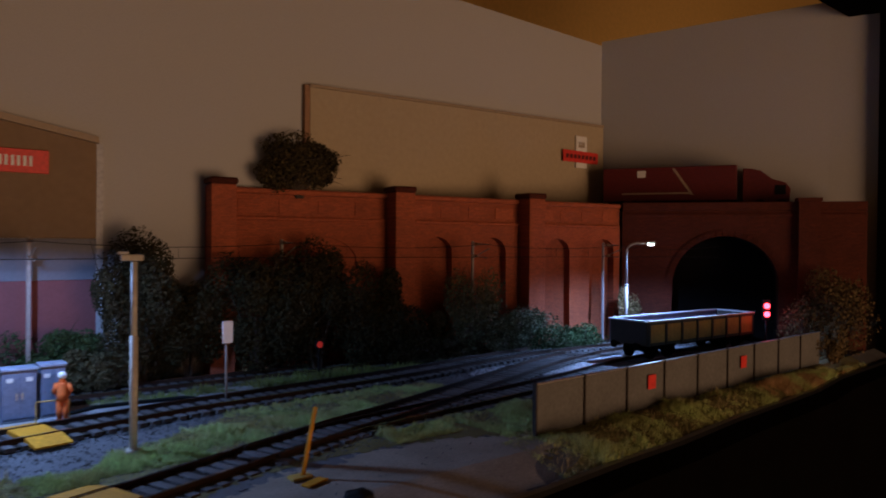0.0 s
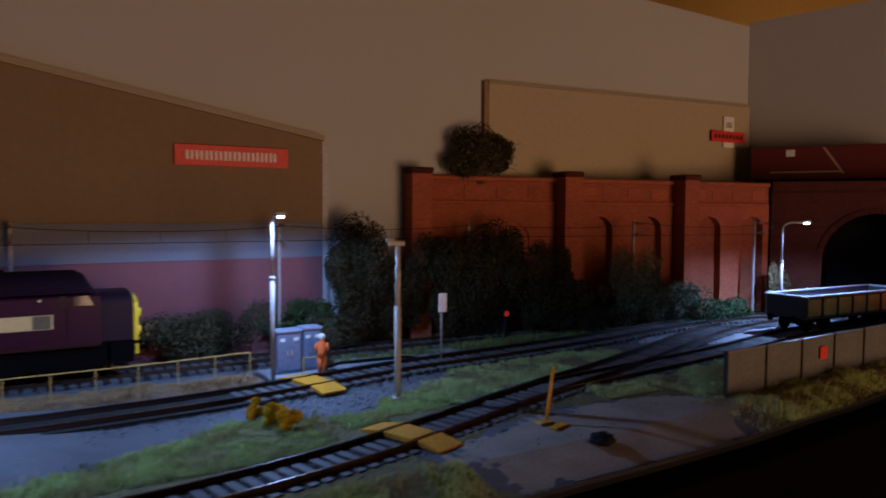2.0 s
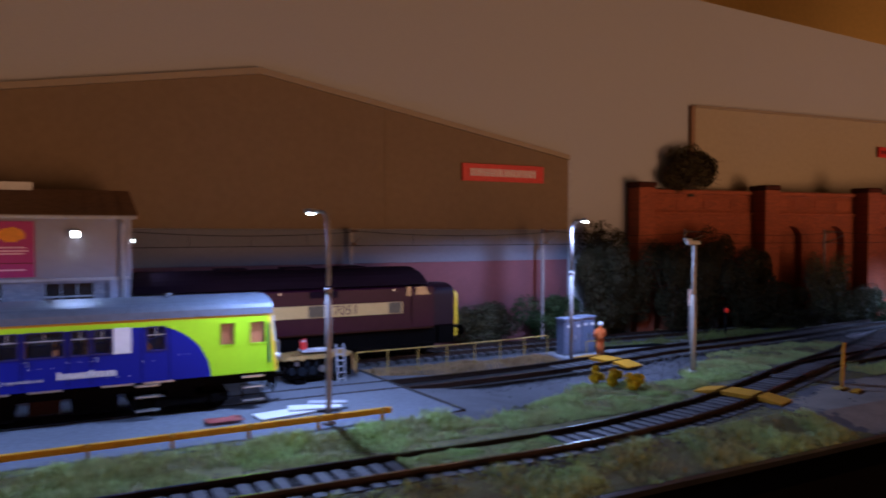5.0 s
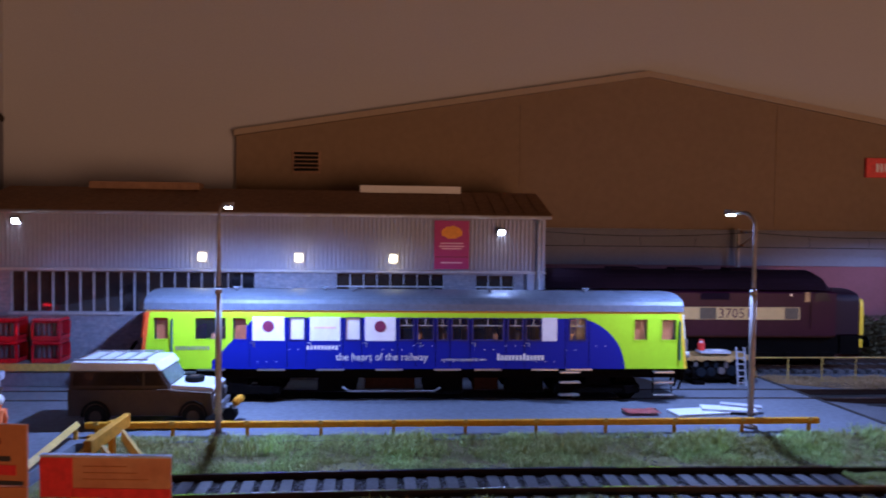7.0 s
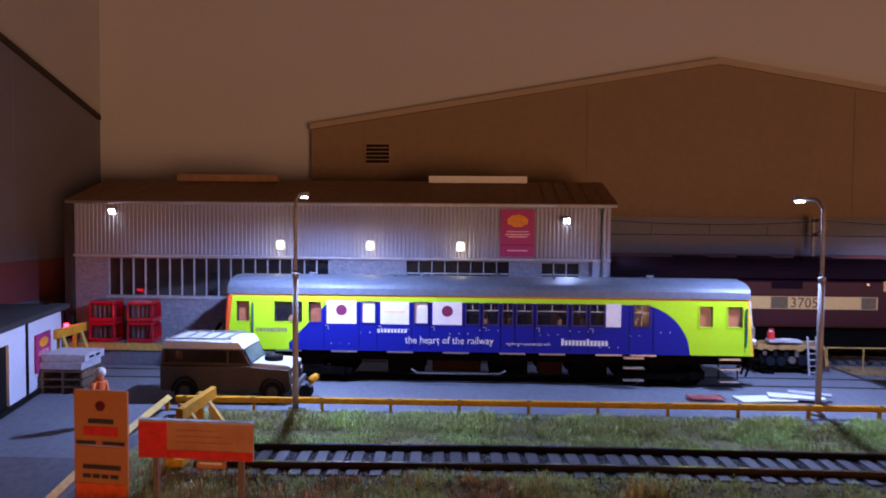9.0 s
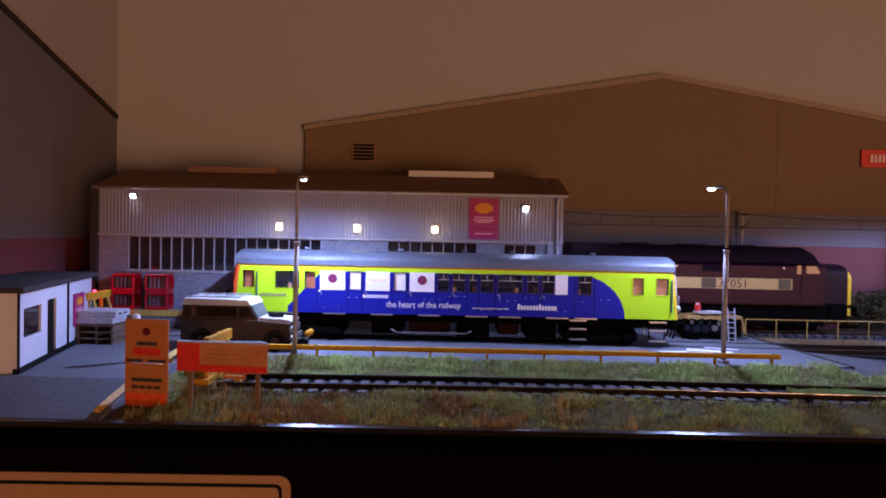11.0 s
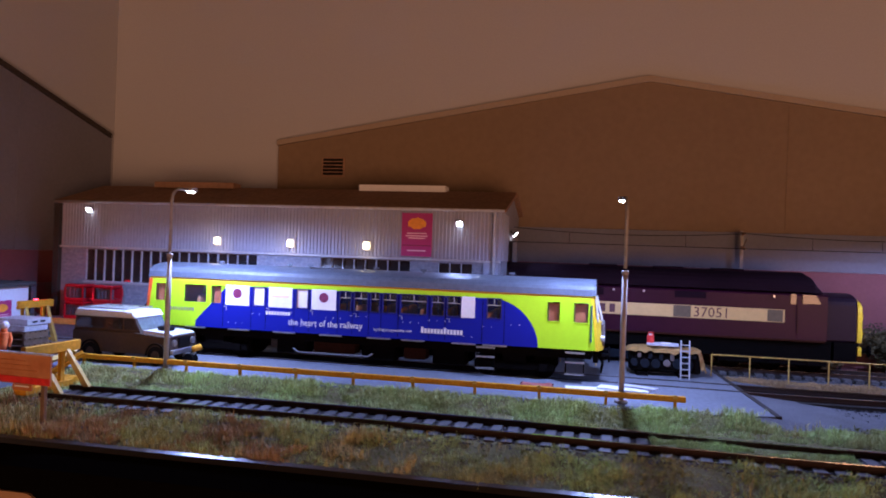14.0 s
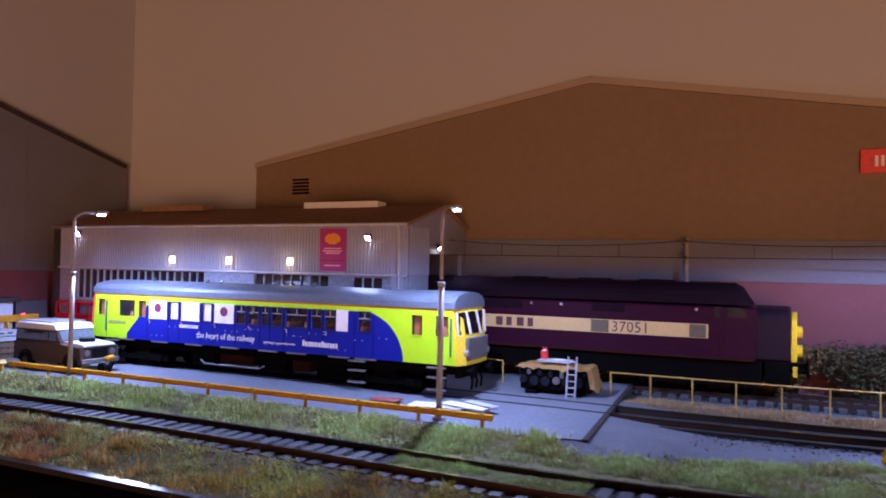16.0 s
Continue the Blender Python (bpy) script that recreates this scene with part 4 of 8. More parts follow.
def bulkhead(x):
    th = thing("bulkhead_lamp", "square warm-white bulkhead lamp on the cladding", "wall lamp", "shed bulkhead lamps", at=(x, SY - 0.0014, 0.0706))
    block("backplate", (-0.0030, 0.0030, -0.0010, 0.0, -0.0032, 0.0032), STEEL, th, bevel=0.0003)
    block("diffuser", (-0.0017, 0.0017, -0.0024, -0.0011, -0.0019, 0.0019), WARM_GLOW, th, "glowing warm diffuser", bevel=0.0005)
    lamp("bulkhead_bulb", "POINT", (x, SY - 0.0060, 0.0695), BULK, (1.0, 0.78, 0.45), size=0.002)


for x in (-0.3838, -0.3333, -0.2830):
    bulkhead(x)


# ---- street lamps, camera pole, masts ----
def street_lamp(at, arm, height, power, cone=174, blend=0.22):
    th = thing("yard_lamp", "slim grey yard lamp post with a bright white head", "lamp post", "yard lamps", at=at)
    h = height
    rod("post", [(0, 0, 0.0012), (0, 0, h * 0.62)], 0.00125, POST, th, sides=12)
    rod("collar", [(0, 0, h * 0.62), (0, 0, h * 0.64)], 0.0015, POST, th, sides=12)
    ax, ay = arm
    pts = [(0, 0, h * 0.65)]
    for k in range(7):
        u = math.pi / 2 * k / 6
        pts.append((ax * 0.45 * (1 - math.cos(u)), ay * 0.45 * (1 - math.cos(u)), h * 0.93 + h * 0.07 * math.sin(u)))
    pts.append((ax * 0.85, ay * 0.85, h))
    rod("arm", pts, 0.0008, POST, th, sides=10)
    rod("base_plate", [(0, 0, 0), (0, 0, 0.0014)], 0.0030, POST, th, sides=12)
    an = math.degrees(math.atan2(ay, ax))
    bm = bmesh.new()
    prism(bm, [(-0.0030, -0.0004), (0.0034, -0.0004), (0.0028, 0.0016), (-0.0026, 0.0012)], "y", -0.0017, 0.0017)
    head = part("lamp_head", bm, STEEL, th)
    head.matrix_basis = pose(ax, ay, h, 0, 0, an)
    bm = bmesh.new()
    box(bm, -0.0020, 0.0022, -0.0012, 0.0012, -0.0012, -0.0005)
    part("lamp_glass", bm, LED_GLOW, head, "glaring white lens", bevel=0.0003)
    lamp("yard_lamp_led", "SPOT", (at[0] + ax, at[1] + ay, at[2] + h - 0.0034), power, COOL, (at[0] + ax, at[1] + ay + 0.0001, 0), cone=cone, blend=blend, size=0.0018)


street_lamp((-0.3510, 0.2868, 0.0045), (-0.0003, 0.0172), 0.0912, LAMP * 1.45, 174, 0.50)
street_lamp((-0.1307, 0.2945, 0.0045), (-0.0019, 0.0182), 0.0912, LAMP * 1.16, 174, 0.50)
street_lamp((0.0680, 0.3823, 0.0005), (0.0002, -0.0135), 0.0935, LAMP)
street_lamp((0.4890, 0.3520, 0.0005), (0.0140, -0.0120), 0.0880, LAMP * 2.5, 156, 0.75)


def camera_pole():
    th = thing("camera_pole", "tall cream pole with a small cream security camera", "camera pole", at=(0.1113, 0.3180, 0.0005))
    rod("pole", [(0, 0, 0.001), (0, 0, 0.048)], 0.0016, CREAM_POST, th, sides=12)
    rod("upper_pole", [(0, 0, 0.048), (0, 0, 0.0783)], 0.0012, CREAM_POST, th, sides=12)
    rod("base_plate", [(0, 0, 0), (0, 0, 0.0016)], 0.0030, CREAM_POST, th, sides=12)
    bm = bmesh.new()
    box(bm, -0.0035, 0.0050, -0.0013, 0.0013, 0.0786, 0.0812)
    cam_body = part("camera_housing", bm, CREAM_POST, th, bevel=0.0004)
    cam_body.matrix_basis = pose(0, 0, 0, 0, 0, 160)
    block("hood", (0.0020, 0.0062, -0.0016, 0.0016, 0.0813, 0.0824), CREAM_POST, cam_body, bevel=0.0003)


camera_pole()


def wire_mast(at, height, arms=True):
    th = thing("catenary_mast", "slim grey overhead line mast with a cantilever arm", "mast", "catenary masts", at=at)
    block("mast_post", (-0.0010, 0.0010, -0.0008, 0.0008, 0.0, height), POST, th, bevel=0.0002)
    block("foot", (-0.0028, 0.0028, -0.0028, 0.0028, 0.0, 0.0030), CONCRETE, th)
    if arms:
        z = height - 0.002
        rod("top_arm", [(0, 0, z), (0.0, -0.016, z - 0.0004)], 0.0005, POST, th, sides=6)
        rod("stay", [(0, 0, z - 0.011), (0, -0.0185, z - 0.0035)], 0.0004, POST, th, sides=6)
        rod("steady_arm", [(0, -0.002, z - 0.0095), (0, -0.016, z - 0.0105)], 0.0004, POST, th, sides=6)
        for y, zz in ((-0.0035, z - 0.0002), (-0.0035, z - 0.0092)):
            rod("insulator", [(0, y, zz), (0, y - 0.0028, zz)], 0.0011, ROOF, th, sides=8)


MASTS = [(-0.0530, 0.4700, 0.0), (0.0980, 0.4560, 0.0), (0.2490, 0.4565, 0.0), (0.3960, 0.4270, 0.0), (0.5270, 0.4040, 0.0)]
for m in MASTS:
    wire_mast(m, 0.0890)


def overhead_line():
    th = thing("overhead_line", "thin dark overhead wires with sagging catenary and droppers", "overhead wire")
    ends = [(-0.200, 0.4480, 0.0)] + [(x, y - 0.0160, z) for x, y, z in MASTS] + [(0.625, 0.352, 0.0)]
    for a, b in zip(ends, ends[1:]):
        ca, co = [], []
        for k in range(13):
            u = k / 12
            x, y = a[0] + (b[0] - a[0]) * u, a[1] + (b[1] - a[1]) * u
            ca.append((x, y, 0.0866 - 0.012 * 4 * 0.25 * u * (1 - u)))
            co.append((x, y, 0.0770))
        rod("catenary_wire", ca, 0.00022, BLACK, th, sides=5)
        rod("contact_wire", co, 0.00022, BLACK, th, sides=5)
        for k in (3, 6, 9):
            rod("dropper", [ca[k], co[k]], 0.00013, BLACK, th, sides=4)


overhead_line()


# ---- railcar ----
def livery():
    """Lime body, blue panel with a slanted front edge and a big quarter arc at its rear."""
    m = material("lime_and_blue_livery", (0.42, 0.72, 0.02), 0.5, second=(0.38, 0.66, 0.02), scale=50, amount=0.4, fine=400, bump=0.02, spec=0.12, coat=0.0, grain=0.03)
    nt = m.node_tree
    b = nt.nodes["Principled BSDF"]
    lime = b.inputs["Base Color"].links[0].from_socket
    tc = nt.nodes.new("ShaderNodeTexCoord")
    sep = nt.nodes.new("ShaderNodeSeparateXYZ")
    nt.links.new(tc.outputs["Object"], sep.inputs[0])
    x, z = sep.outputs[0], sep.outputs[2]

    def op(kind, a, c):
        n = nt.nodes.new("ShaderNodeMath")
        n.operation = kind
        for i, v in enumerate((a, c)):
            if isinstance(v, (int, float)):
                n.inputs[i].default_value = v
            else:
                nt.links.new(v, n.inputs[i])
        return n.outputs[0]
    # rear arc: an ellipse about (-0.1985, 0.0205)
    ex = op("DIVIDE", op("MAXIMUM", op("ADD", x, 0.1985), 0.0), 0.0268)
    ez = op("DIVIDE", op("SUBTRACT", z, 0.0205), 0.0252)
    inside = op("LESS_THAN", op("ADD", op("MULTIPLY", ex, ex), op("MULTIPLY", ez, ez)), 1.0)
    # front edge: slanted, then upright near the sill
    slant = op("GREATER_THAN", x, op("MAXIMUM", op("ADD", op("MULTIPLY", op("SUBTRACT", z, 0.0425), 0.95), -0.3490), -0.3660))
    top = op("LESS_THAN", z, 0.0452)
    mask = op("MULTIPLY", op("MULTIPLY", inside, slant), top)
    blue = nt.nodes.new("ShaderNodeMix")
    blue.data_type = "RGBA"
    blue.inputs[7].default_value = (0.008, 0.013, 0.22, 1)
    nt.links.new(mask, blue.inputs[0])
    nt.links.new(lime, blue.inputs[6])
    stripe = nt.nodes.new("ShaderNodeMix")
    stripe.data_type = "RGBA"
    stripe.inputs[7].default_value = (0.55, 0.33, 0.05, 1)
    nt.links.new(op("GREATER_THAN", z, 0.0475), stripe.inputs[0])
    nt.links.new(blue.outputs[2], stripe.inputs[6])
    nt.links.new(stripe.outputs[2], b.inputs["Base Color"])
    return m


LIVERY = livery()
CARROOF = material("blue_grey_roof_paint", (0.090, 0.108, 0.135), 0.5, second=(0.062, 0.074, 0.095), scale=45, fine=500, bump=0.08)
UNDER = material("underframe_black", (0.0035, 0.003, 0.003), 0.85, second=(0.007, 0.005, 0.004), scale=70, fine=700, bump=0.2, spec=0.02)
RUSTY = material("rust_brown_fittings", (0.035, 0.012, 0.006), 0.85, scale=70, bump=0.2, spec=0.04)
CABYELLOW = material("warning_yellow", (0.75, 0.52, 0.02), 0.45, scale=60, amount=0.3, bump=0.03)
ENDRED = material("orange_red_paint", (0.75, 0.10, 0.02), 0.5, scale=60, amount=0.3, bump=0.03)
SEATS = material("brown_seat_cloth", (0.50, 0.24, 0.12), 0.9, scale=80, bump=0.1)
PANE = glass("clear_window_glass", (0.03, 0.032, 0.04), 0.08, 0.22)
MAROON = material("maroon_ink", (0.16, 0.012, 0.06), 0.6, scale=60, amount=0.2, bump=0.0)
TANKGREY = material("dull_grey_pipe", (0.16, 0.15, 0.15), 0.55, metal=0.4, scale=60, bump=0.1)
CHROME = material("dirty_silver", (0.45, 0.44, 0.42), 0.35, metal=0.8, scale=60, bump=0.1)
DARKGREEN = material("dark_green_handrail", (0.02, 0.10, 0.08), 0.5, scale=60, bump=0.0)
BLIND = material("orange_brown_inner_panel", (0.55, 0.17, 0.06), 0.8, scale=80, bump=0.1)
FRAMEBLUE = material("deep_blue_window_frame", (0.008, 0.010, 0.10), 0.5, scale=60, amount=0.3, bump=0.0)
CY, HW = 0.3555, 0.0185
RX0, RX1 = -0.3990, -0.1410


def car_x(mark):
    return -0.397 + (mark - 401) * 0.0002736


def rake(bm):
    """Lean the cab ends: the sill stands proud of the eaves."""
    for v in bm.verts:
        for xe, sgn in ((RX0, -1), (RX1, 1)):
            if abs(v.co.x - xe) < 0.0048:
                v.co.x += sgn * 0.0030 * (0.0430 - v.co.z) / 0.0273


def railcar():
    th = thing("railcar", "single lime green and blue railcar with white window panels", "railcar", at=(0, 0, 0))
    y0 = CY - HW
    zl, zh = 0.0212, 0.0485
    win = [(419, 443), (487, 538), (549, 572), (645, 668), (739, 762), (831, 853), (862, 887), (896, 912), (921, 947), (957, 1008), (1019, 1042), (1050, 1074), (1127, 1153), (1240, 1263), (1289, 1315)]
    white = [(582, 635), (678, 729), (771, 823), (1077, 1103)]
    zw0, zw1 = 0.0350, 0.0449
    holes = [(car_x(a), car_x(b), zw0, zw1) for a, b in win]
    for side, (ya, yb) in (("near", (y0, y0 + 0.0009)), ("far", (CY + HW - 0.0009, CY + HW))):
        bm = bmesh.new()
        panel(bm, RX0 + 0.0030, RX1 - 0.0030, zl, zh, ya, yb, holes)
        rake(bm)
        body = part("bodyside", bm, LIVERY, th, "lime and blue painted side")
        ym = (ya + yb) / 2
        for i, h in enumerate(holes):
            w = block("window", (h[0], h[1], ym - 0.0001, ym + 0.0001, h[2], h[3]), PANE if i not in (3, 4) else WHITE, body, "clear glass" if i not in (3, 4) else "white blanked window")
            w.visible_shadow = False
            if side == "near":
                bm = bmesh.new()
                panel(bm, h[0] - 0.0005, h[1] + 0.0005, h[2] - 0.0005, h[3] + 0.0005, ya - 0.0003, ya - 0.00005, [h])
                part("window_frame", bm, LIVERY if i in (0, 1, 2, 13, 14) else FRAMEBLUE, body, "thin dark window frame")
        if side == "near":
            for i, (a, b) in enumerate(white):
                p = block("window_panel", (car_x(a), car_x(b), ya - 0.0003, ya - 0.00004, zw0 - 0.0006, zw1 + 0.0006), WHITE, body, "white window panel")
                if i in (0, 2):
                    bm = bmesh.new()
                    c = (car_x(a) + car_x(b)) / 2
                    prism(bm, [(c + 0.0027 * math.cos(k * math.pi / 12), 0.0411 + 0.0027 * math.sin(k * math.pi / 12)) for k in range(24)], "y", ya - 0.00045, ya - 0.00031)
                    part("roundel", bm, MAROON, p, "maroon disc")
                if i == 1:
                    block("band", (car_x(a) + 0.002, car_x(b) - 0.002, ya - 0.00045, ya - 0.00031, 0.0402, 0.0409), PINK_INK, p, "faint reddish line")
            for xa, xb, mat, lb in ((RX0 + 0.0028, RX0 + 0.0046, ENDRED, "orange-red end stripe"), (RX1 - 0.0042, RX1 - 0.0028, CABYELLOW, "yellow end stripe")):
                bm = bmesh.new()
                box(bm, xa, xb, ya - 0.0002, ya - 0.00003, zl, zh - 0.0010)
                rake(bm)
                part("end_stripe", bm, mat, body, lb)
            for i in range(5, 13):
                a, b = holes[i][:2]
                block("quarter_light", (a, b, ya + 0.0001, ya + 0.0003, 0.0414, 0.0418), STEEL, body, "pale sliding vent bar")
                block("glazing_bar", ((a + b) / 2 - 0.00018, (a + b) / 2 + 0.00018, ya + 0.0001, ya + 0.0003, 0.0418, zw1), STEEL, body, "pale upright bar")
            # door lines, handles, handrails
            for mark in (449, 577, 640, 672, 734, 766, 827, 858, 892, 917, 952, 1014, 1046, 1118, 1160):
                block("door_line", (car_x(mark) - 0.00012, car_x(mark) + 0.00012, ya - 0.0001, ya - 0.00002, zl + 0.001, 0.0449), UNDER, body)
            for mark in (577, 672, 766, 858, 952, 1046):
                rod("door_handle", [(car_x(mark) + 0.0006, ya - 0.0005, 0.0335), (car_x(mark) + 0.0022, ya - 0.0005, 0.0335), (car_x(mark) + 0.0022, ya - 0.0005, 0.0316)], 0.00022, CHROME, body, "bright door handle", sides=5)
            for mark in (449, 1321):
                rod("handrail", [(car_x(mark), ya - 0.0007, 0.0255), (car_x(mark), ya - 0.0007, 0.0440)], 0.0005, DARKGREEN, body, "dark handrail", sides=6)
            for k in range(34):
                mark = 590 + (k * 53) % 620
                z = (0.0245, 0.0302, 0.0320)[k % 3]
                block("rivet", (car_x(mark) - 0.0002, car_x(mark) + 0.0002, ya - 0.0002, ya - 0.00002, z - 0.0001, z + 0.00025), WHITE, body)
            words("slogan", "the heart of the railway", 0.0050, WHITE, body, (car_x(722), ya - 0.00012, 0.0252), label="white lettered slogan", wide=0.905)
            words("small_slogan", "working in partnership with", 0.0019, WHITE, body, (car_x(902), ya - 0.00012, 0.0250), label="small white lettering", wide=1.0)
            for k in range(13):
                block("brand_bar", (car_x(999 + k * 6.4), car_x(1003.6 + k * 6.4), ya - 0.0002, ya - 0.00003, 0.0252, 0.0276 if k not in (0, 7) else 0.0284), WHITE, body, "white wordmark bar")
            for k in range(9):
                block("brand_bar", (car_x(673 + k * 6), car_x(677 + k * 6), ya - 0.0002, ya - 0.00003, 0.0303, 0.0321), WHITE, body, "small white wordmark bar")
            for k in range(9):
                block("brand_bar", (car_x(455 + k * 6.4), car_x(459 + k * 6.4), ya - 0.0002, ya - 0.00003, 0.0300, 0.0318), CHROME, body, "faint grey wordmark bar")
    # roof
    bm = bmesh.new()
    prof = []
    for k in range(17):
        u = math.pi * k / 16
        prof.append((CY - (HW + 0.0006) * math.cos(u), 0.0486 + 0.0082 * math.sin(u) ** 0.6))
    prism(bm, prof, "x", RX0 + 0.0042, RX1 - 0.0042)
    roof = part("roof", bm, CARROOF, th, "blue-grey weathered roof")
    for x, y in ((-0.3570, -0.007), (-0.3160, -0.004), (-0.3020, -0.007), (-0.2640, -0.004), (-0.2360, -0.007), (-0.1880, -0.004)):
        bm = bmesh.new()
        tube(bm, [(x, CY + y, 0.0556), (x, CY + y, 0.0578)], 0.0006, 8)
        tube(bm, [(x - 0.0016, CY + y, 0.0580), (x + 0.0016, CY + y, 0.0580)], 0.0006, 8)
        part("roof_vent", bm, CARROOF, roof)
    for k in range(14):
        x = RX0 + 0.012 + k * 0.018
        bm = bmesh.new()
        pr = [(CY - (HW + 0.00066) * math.cos(math.pi * j / 16), 0.0486 + 0.00826 * math.sin(math.pi * j / 16) ** 0.6) for j in range(17)]
        prism(bm, pr, "x", x, x + 0.0004)
        part("roof_seam", bm, CARROOF, roof)
    # ends: sloping cab fronts with three windows each
    for sgn, xe in ((1, RX1), (-1, RX0)):
        mat = CABYELLOW if sgn > 0 else ENDRED
        bm = bmesh.new()
        outer = [(y0 + 0.0002, 0), (y0 + 0.006, 0.0022), (CY, 0.0030), (CY + HW - 0.006, 0.0022), (CY + HW - 0.0002, 0)]
        for (ya, da), (yb, db) in zip(outer, outer[1:]):
            q = []
            for y, d, z in ((ya, da, zl), (yb, db, zl), (yb, db, 0.0345), (ya, da, 0.0345)):
                q.append(bm.verts.new((xe - sgn * (0.0030 - d), y, z)))
            bm.faces.new(q)
            q = []
            for y, d, z in ((ya, da, 0.0345), (yb, db, 0.0345), (yb, db * 0.2, 0.0486), (ya, da * 0.2, 0.0486)):
                q.append(bm.verts.new((xe - sgn * (0.0030 - d), y, z)))
            bm.faces.new(q)
        rake(bm)
        end = part("cab_front", bm, mat, th, "yellow warning panel cab front" if sgn > 0 else "orange-red edged cab front")
        bm = bmesh.new()
        pr = [(CY - (HW + 0.0004) * math.cos(math.pi * j / 16), 0.0486 + 0.0080 * math.sin(math.pi * j / 16) ** 0.6) for j in range(17)]
        prism(bm, pr, "x", *sorted((xe - sgn * 0.0041, xe - sgn * 0.0026)))
        part("roof_dome", bm, CARROOF, end, "blue-grey roof end")
        for a, b, d in ((-0.0165, -0.0070, 0.0016), (-0.0055, 0.0055, 0.0027), (0.0070, 0.0165, 0.0016)):
            bm = bmesh.new()
            v = []
            for y, z, s in ((a, 0.0360, 0), (b, 0.0360, 0), (b, 0.0468, 1), (a, 0.0468, 1)):
                d2 = 0.0030 - (0.0030 - (abs(y) / HW) ** 2 * 0.0030)
                off = (0.0030 - d2) * (1 - 0.8 * (z - 0.0345) / 0.0141)
                v.append(bm.verts.new((xe - sgn * (0.0030 - off - 0.0004), CY + y, z)))
            bm.faces.new(v)
            rake(bm)
            bmesh.ops.solidify(bm, geom=bm.faces[:], thickness=0.0003)
            part("windscreen", bm, WINDOW_DARK, end, "dark glossy windscreen")
            for y in (a - 0.0004, b + 0.0004):
                d2 = (abs(y) / HW) ** 2 * 0.0030
                lo = xe - sgn * (d2 * 0.9 - 0.0006 - 0.0005)
                hi = xe - sgn * (0.0022 + d2 * 0.1 - 0.0001)
                rod("pillar", [(lo, CY + y, 0.0355), (hi, CY + y, 0.0472)], 0.0006, CREAM_POST if sgn > 0 else mat, end, "pale windscreen pillar", sides=6)
        block("headcode_panel", tuple(sorted((xe + sgn * 0.0006, xe + sgn * 0.0024))) + (CY - 0.0125, CY + 0.0125, 0.0232, 0.0345), TANKGREY, end, "dirty silver gangway panel", bevel=0.0004)
        for y in (-0.0125, 0.0125):
            bm = bmesh.new()
            tube(bm, [(xe - sgn * 0.001, CY + y, 0.0270), (xe + sgn * 0.0026, CY + y, 0.0270)], 0.0016, 12)
            part("marker_lamp", bm, CHROME, end, "round lamp")
        for y in (-0.0110, 0.0110):
            bm = bmesh.new()
            tube(bm, [(xe - sgn * 0.002, CY + y, 0.0180), (xe + sgn * 0.0045, CY + y, 0.0180)], 0.0012, 10)
            tube(bm, [(xe + sgn * 0.0045, CY + y, 0.0180), (xe + sgn * 0.0054, CY + y, 0.0180)], 0.0030, 14)
            part("buffer", bm, UNDER, th, "black buffer")
        block("buffer_beam", tuple(sorted((xe - sgn * 0.003, xe - sgn * 0.0005))) + (CY - 0.0165, CY + 0.0165, 0.0150, 0.0211), UNDER, th)
        for k in range(3):
            rod("brake_hose", [(xe, CY - 0.006 + k * 0.006, 0.0175), (xe + sgn * 0.002, CY - 0.006 + k * 0.006, 0.013), (xe + sgn * 0.001, CY - 0.005 + k * 0.006, 0.0085)], 0.0006, UNDER, th, sides=6)
        if sgn < 0:
            rod("jumper_cable", [(xe + 0.0005, CY - 0.0100, 0.0335), (xe - 0.0045, CY - 0.0090, 0.0318), (xe - 0.0062, CY - 0.0090, 0.0290), (xe - 0.0078, CY - 0.0095, 0.0268)], 0.0009, UNDER, end, "black jumper cable", sides=8)
    # inside
    block("floor_pan", (RX0 + 0.004, RX1 - 0.004, y0 + 0.001, CY + HW - 0.001, 0.0200, 0.0212), UNDER, th)
    for k in range(19):
        x = RX0 + 0.020 + k * 0.0120
        for y in (CY - 0.0160, CY + 0.0040):
            block("seat", (x, x + 0.0022, y, y + 0.0120, 0.0214, 0.0375), SEATS, th, "brown seat back", bevel=0.0005)
    for x in (RX0 + 0.0150, RX0 + 0.062, RX1 - 0.045, RX1 - 0.0150):
        block("partition", (x, x + 0.0008, y0 + 0.0012, CY + HW - 0.0012, 0.0214, 0.0480), SEATS, th)
    for i in (0, 2, 13, 14):
        block("window_blind", (holes[i][0] + 0.0006, holes[i][1] - 0.0004, y0 + 0.0022, y0 + 0.0027, 0.0345, 0.0440 if i else 0.0452), BLIND, th, "orange-brown inner panel")
    # underframe
    block("solebar", (RX0 + 0.004, RX1 - 0.004, y0 + 0.0022, y0 + 0.0042, 0.0165, 0.0198), UNDER, th)
    block("solebar", (RX0 + 0.004, RX1 - 0.004, CY + HW - 0.0042, CY + HW - 0.0022, 0.0165, 0.0198), UNDER, th)
    for x0, x1, z0, mat in ((-0.318, -0.300, 0.0090, UNDER), (-0.296, -0.272, 0.0105, RUSTY), (-0.268, -0.249, 0.0080, UNDER), (-0.244, -0.232, 0.0100, RUSTY), (-0.228, -0.210, 0.0085, UNDER)):
        block("equipment_box", (x0, x1, y0 + 0.0055, y0 + 0.015, z0, 0.0164), mat, th, bevel=0.0005)
        block("equipment_box", (x0, x1, CY + 0.005, CY + HW - 0.0015, z0, 0.0164), UNDER, th, bevel=0.0005)
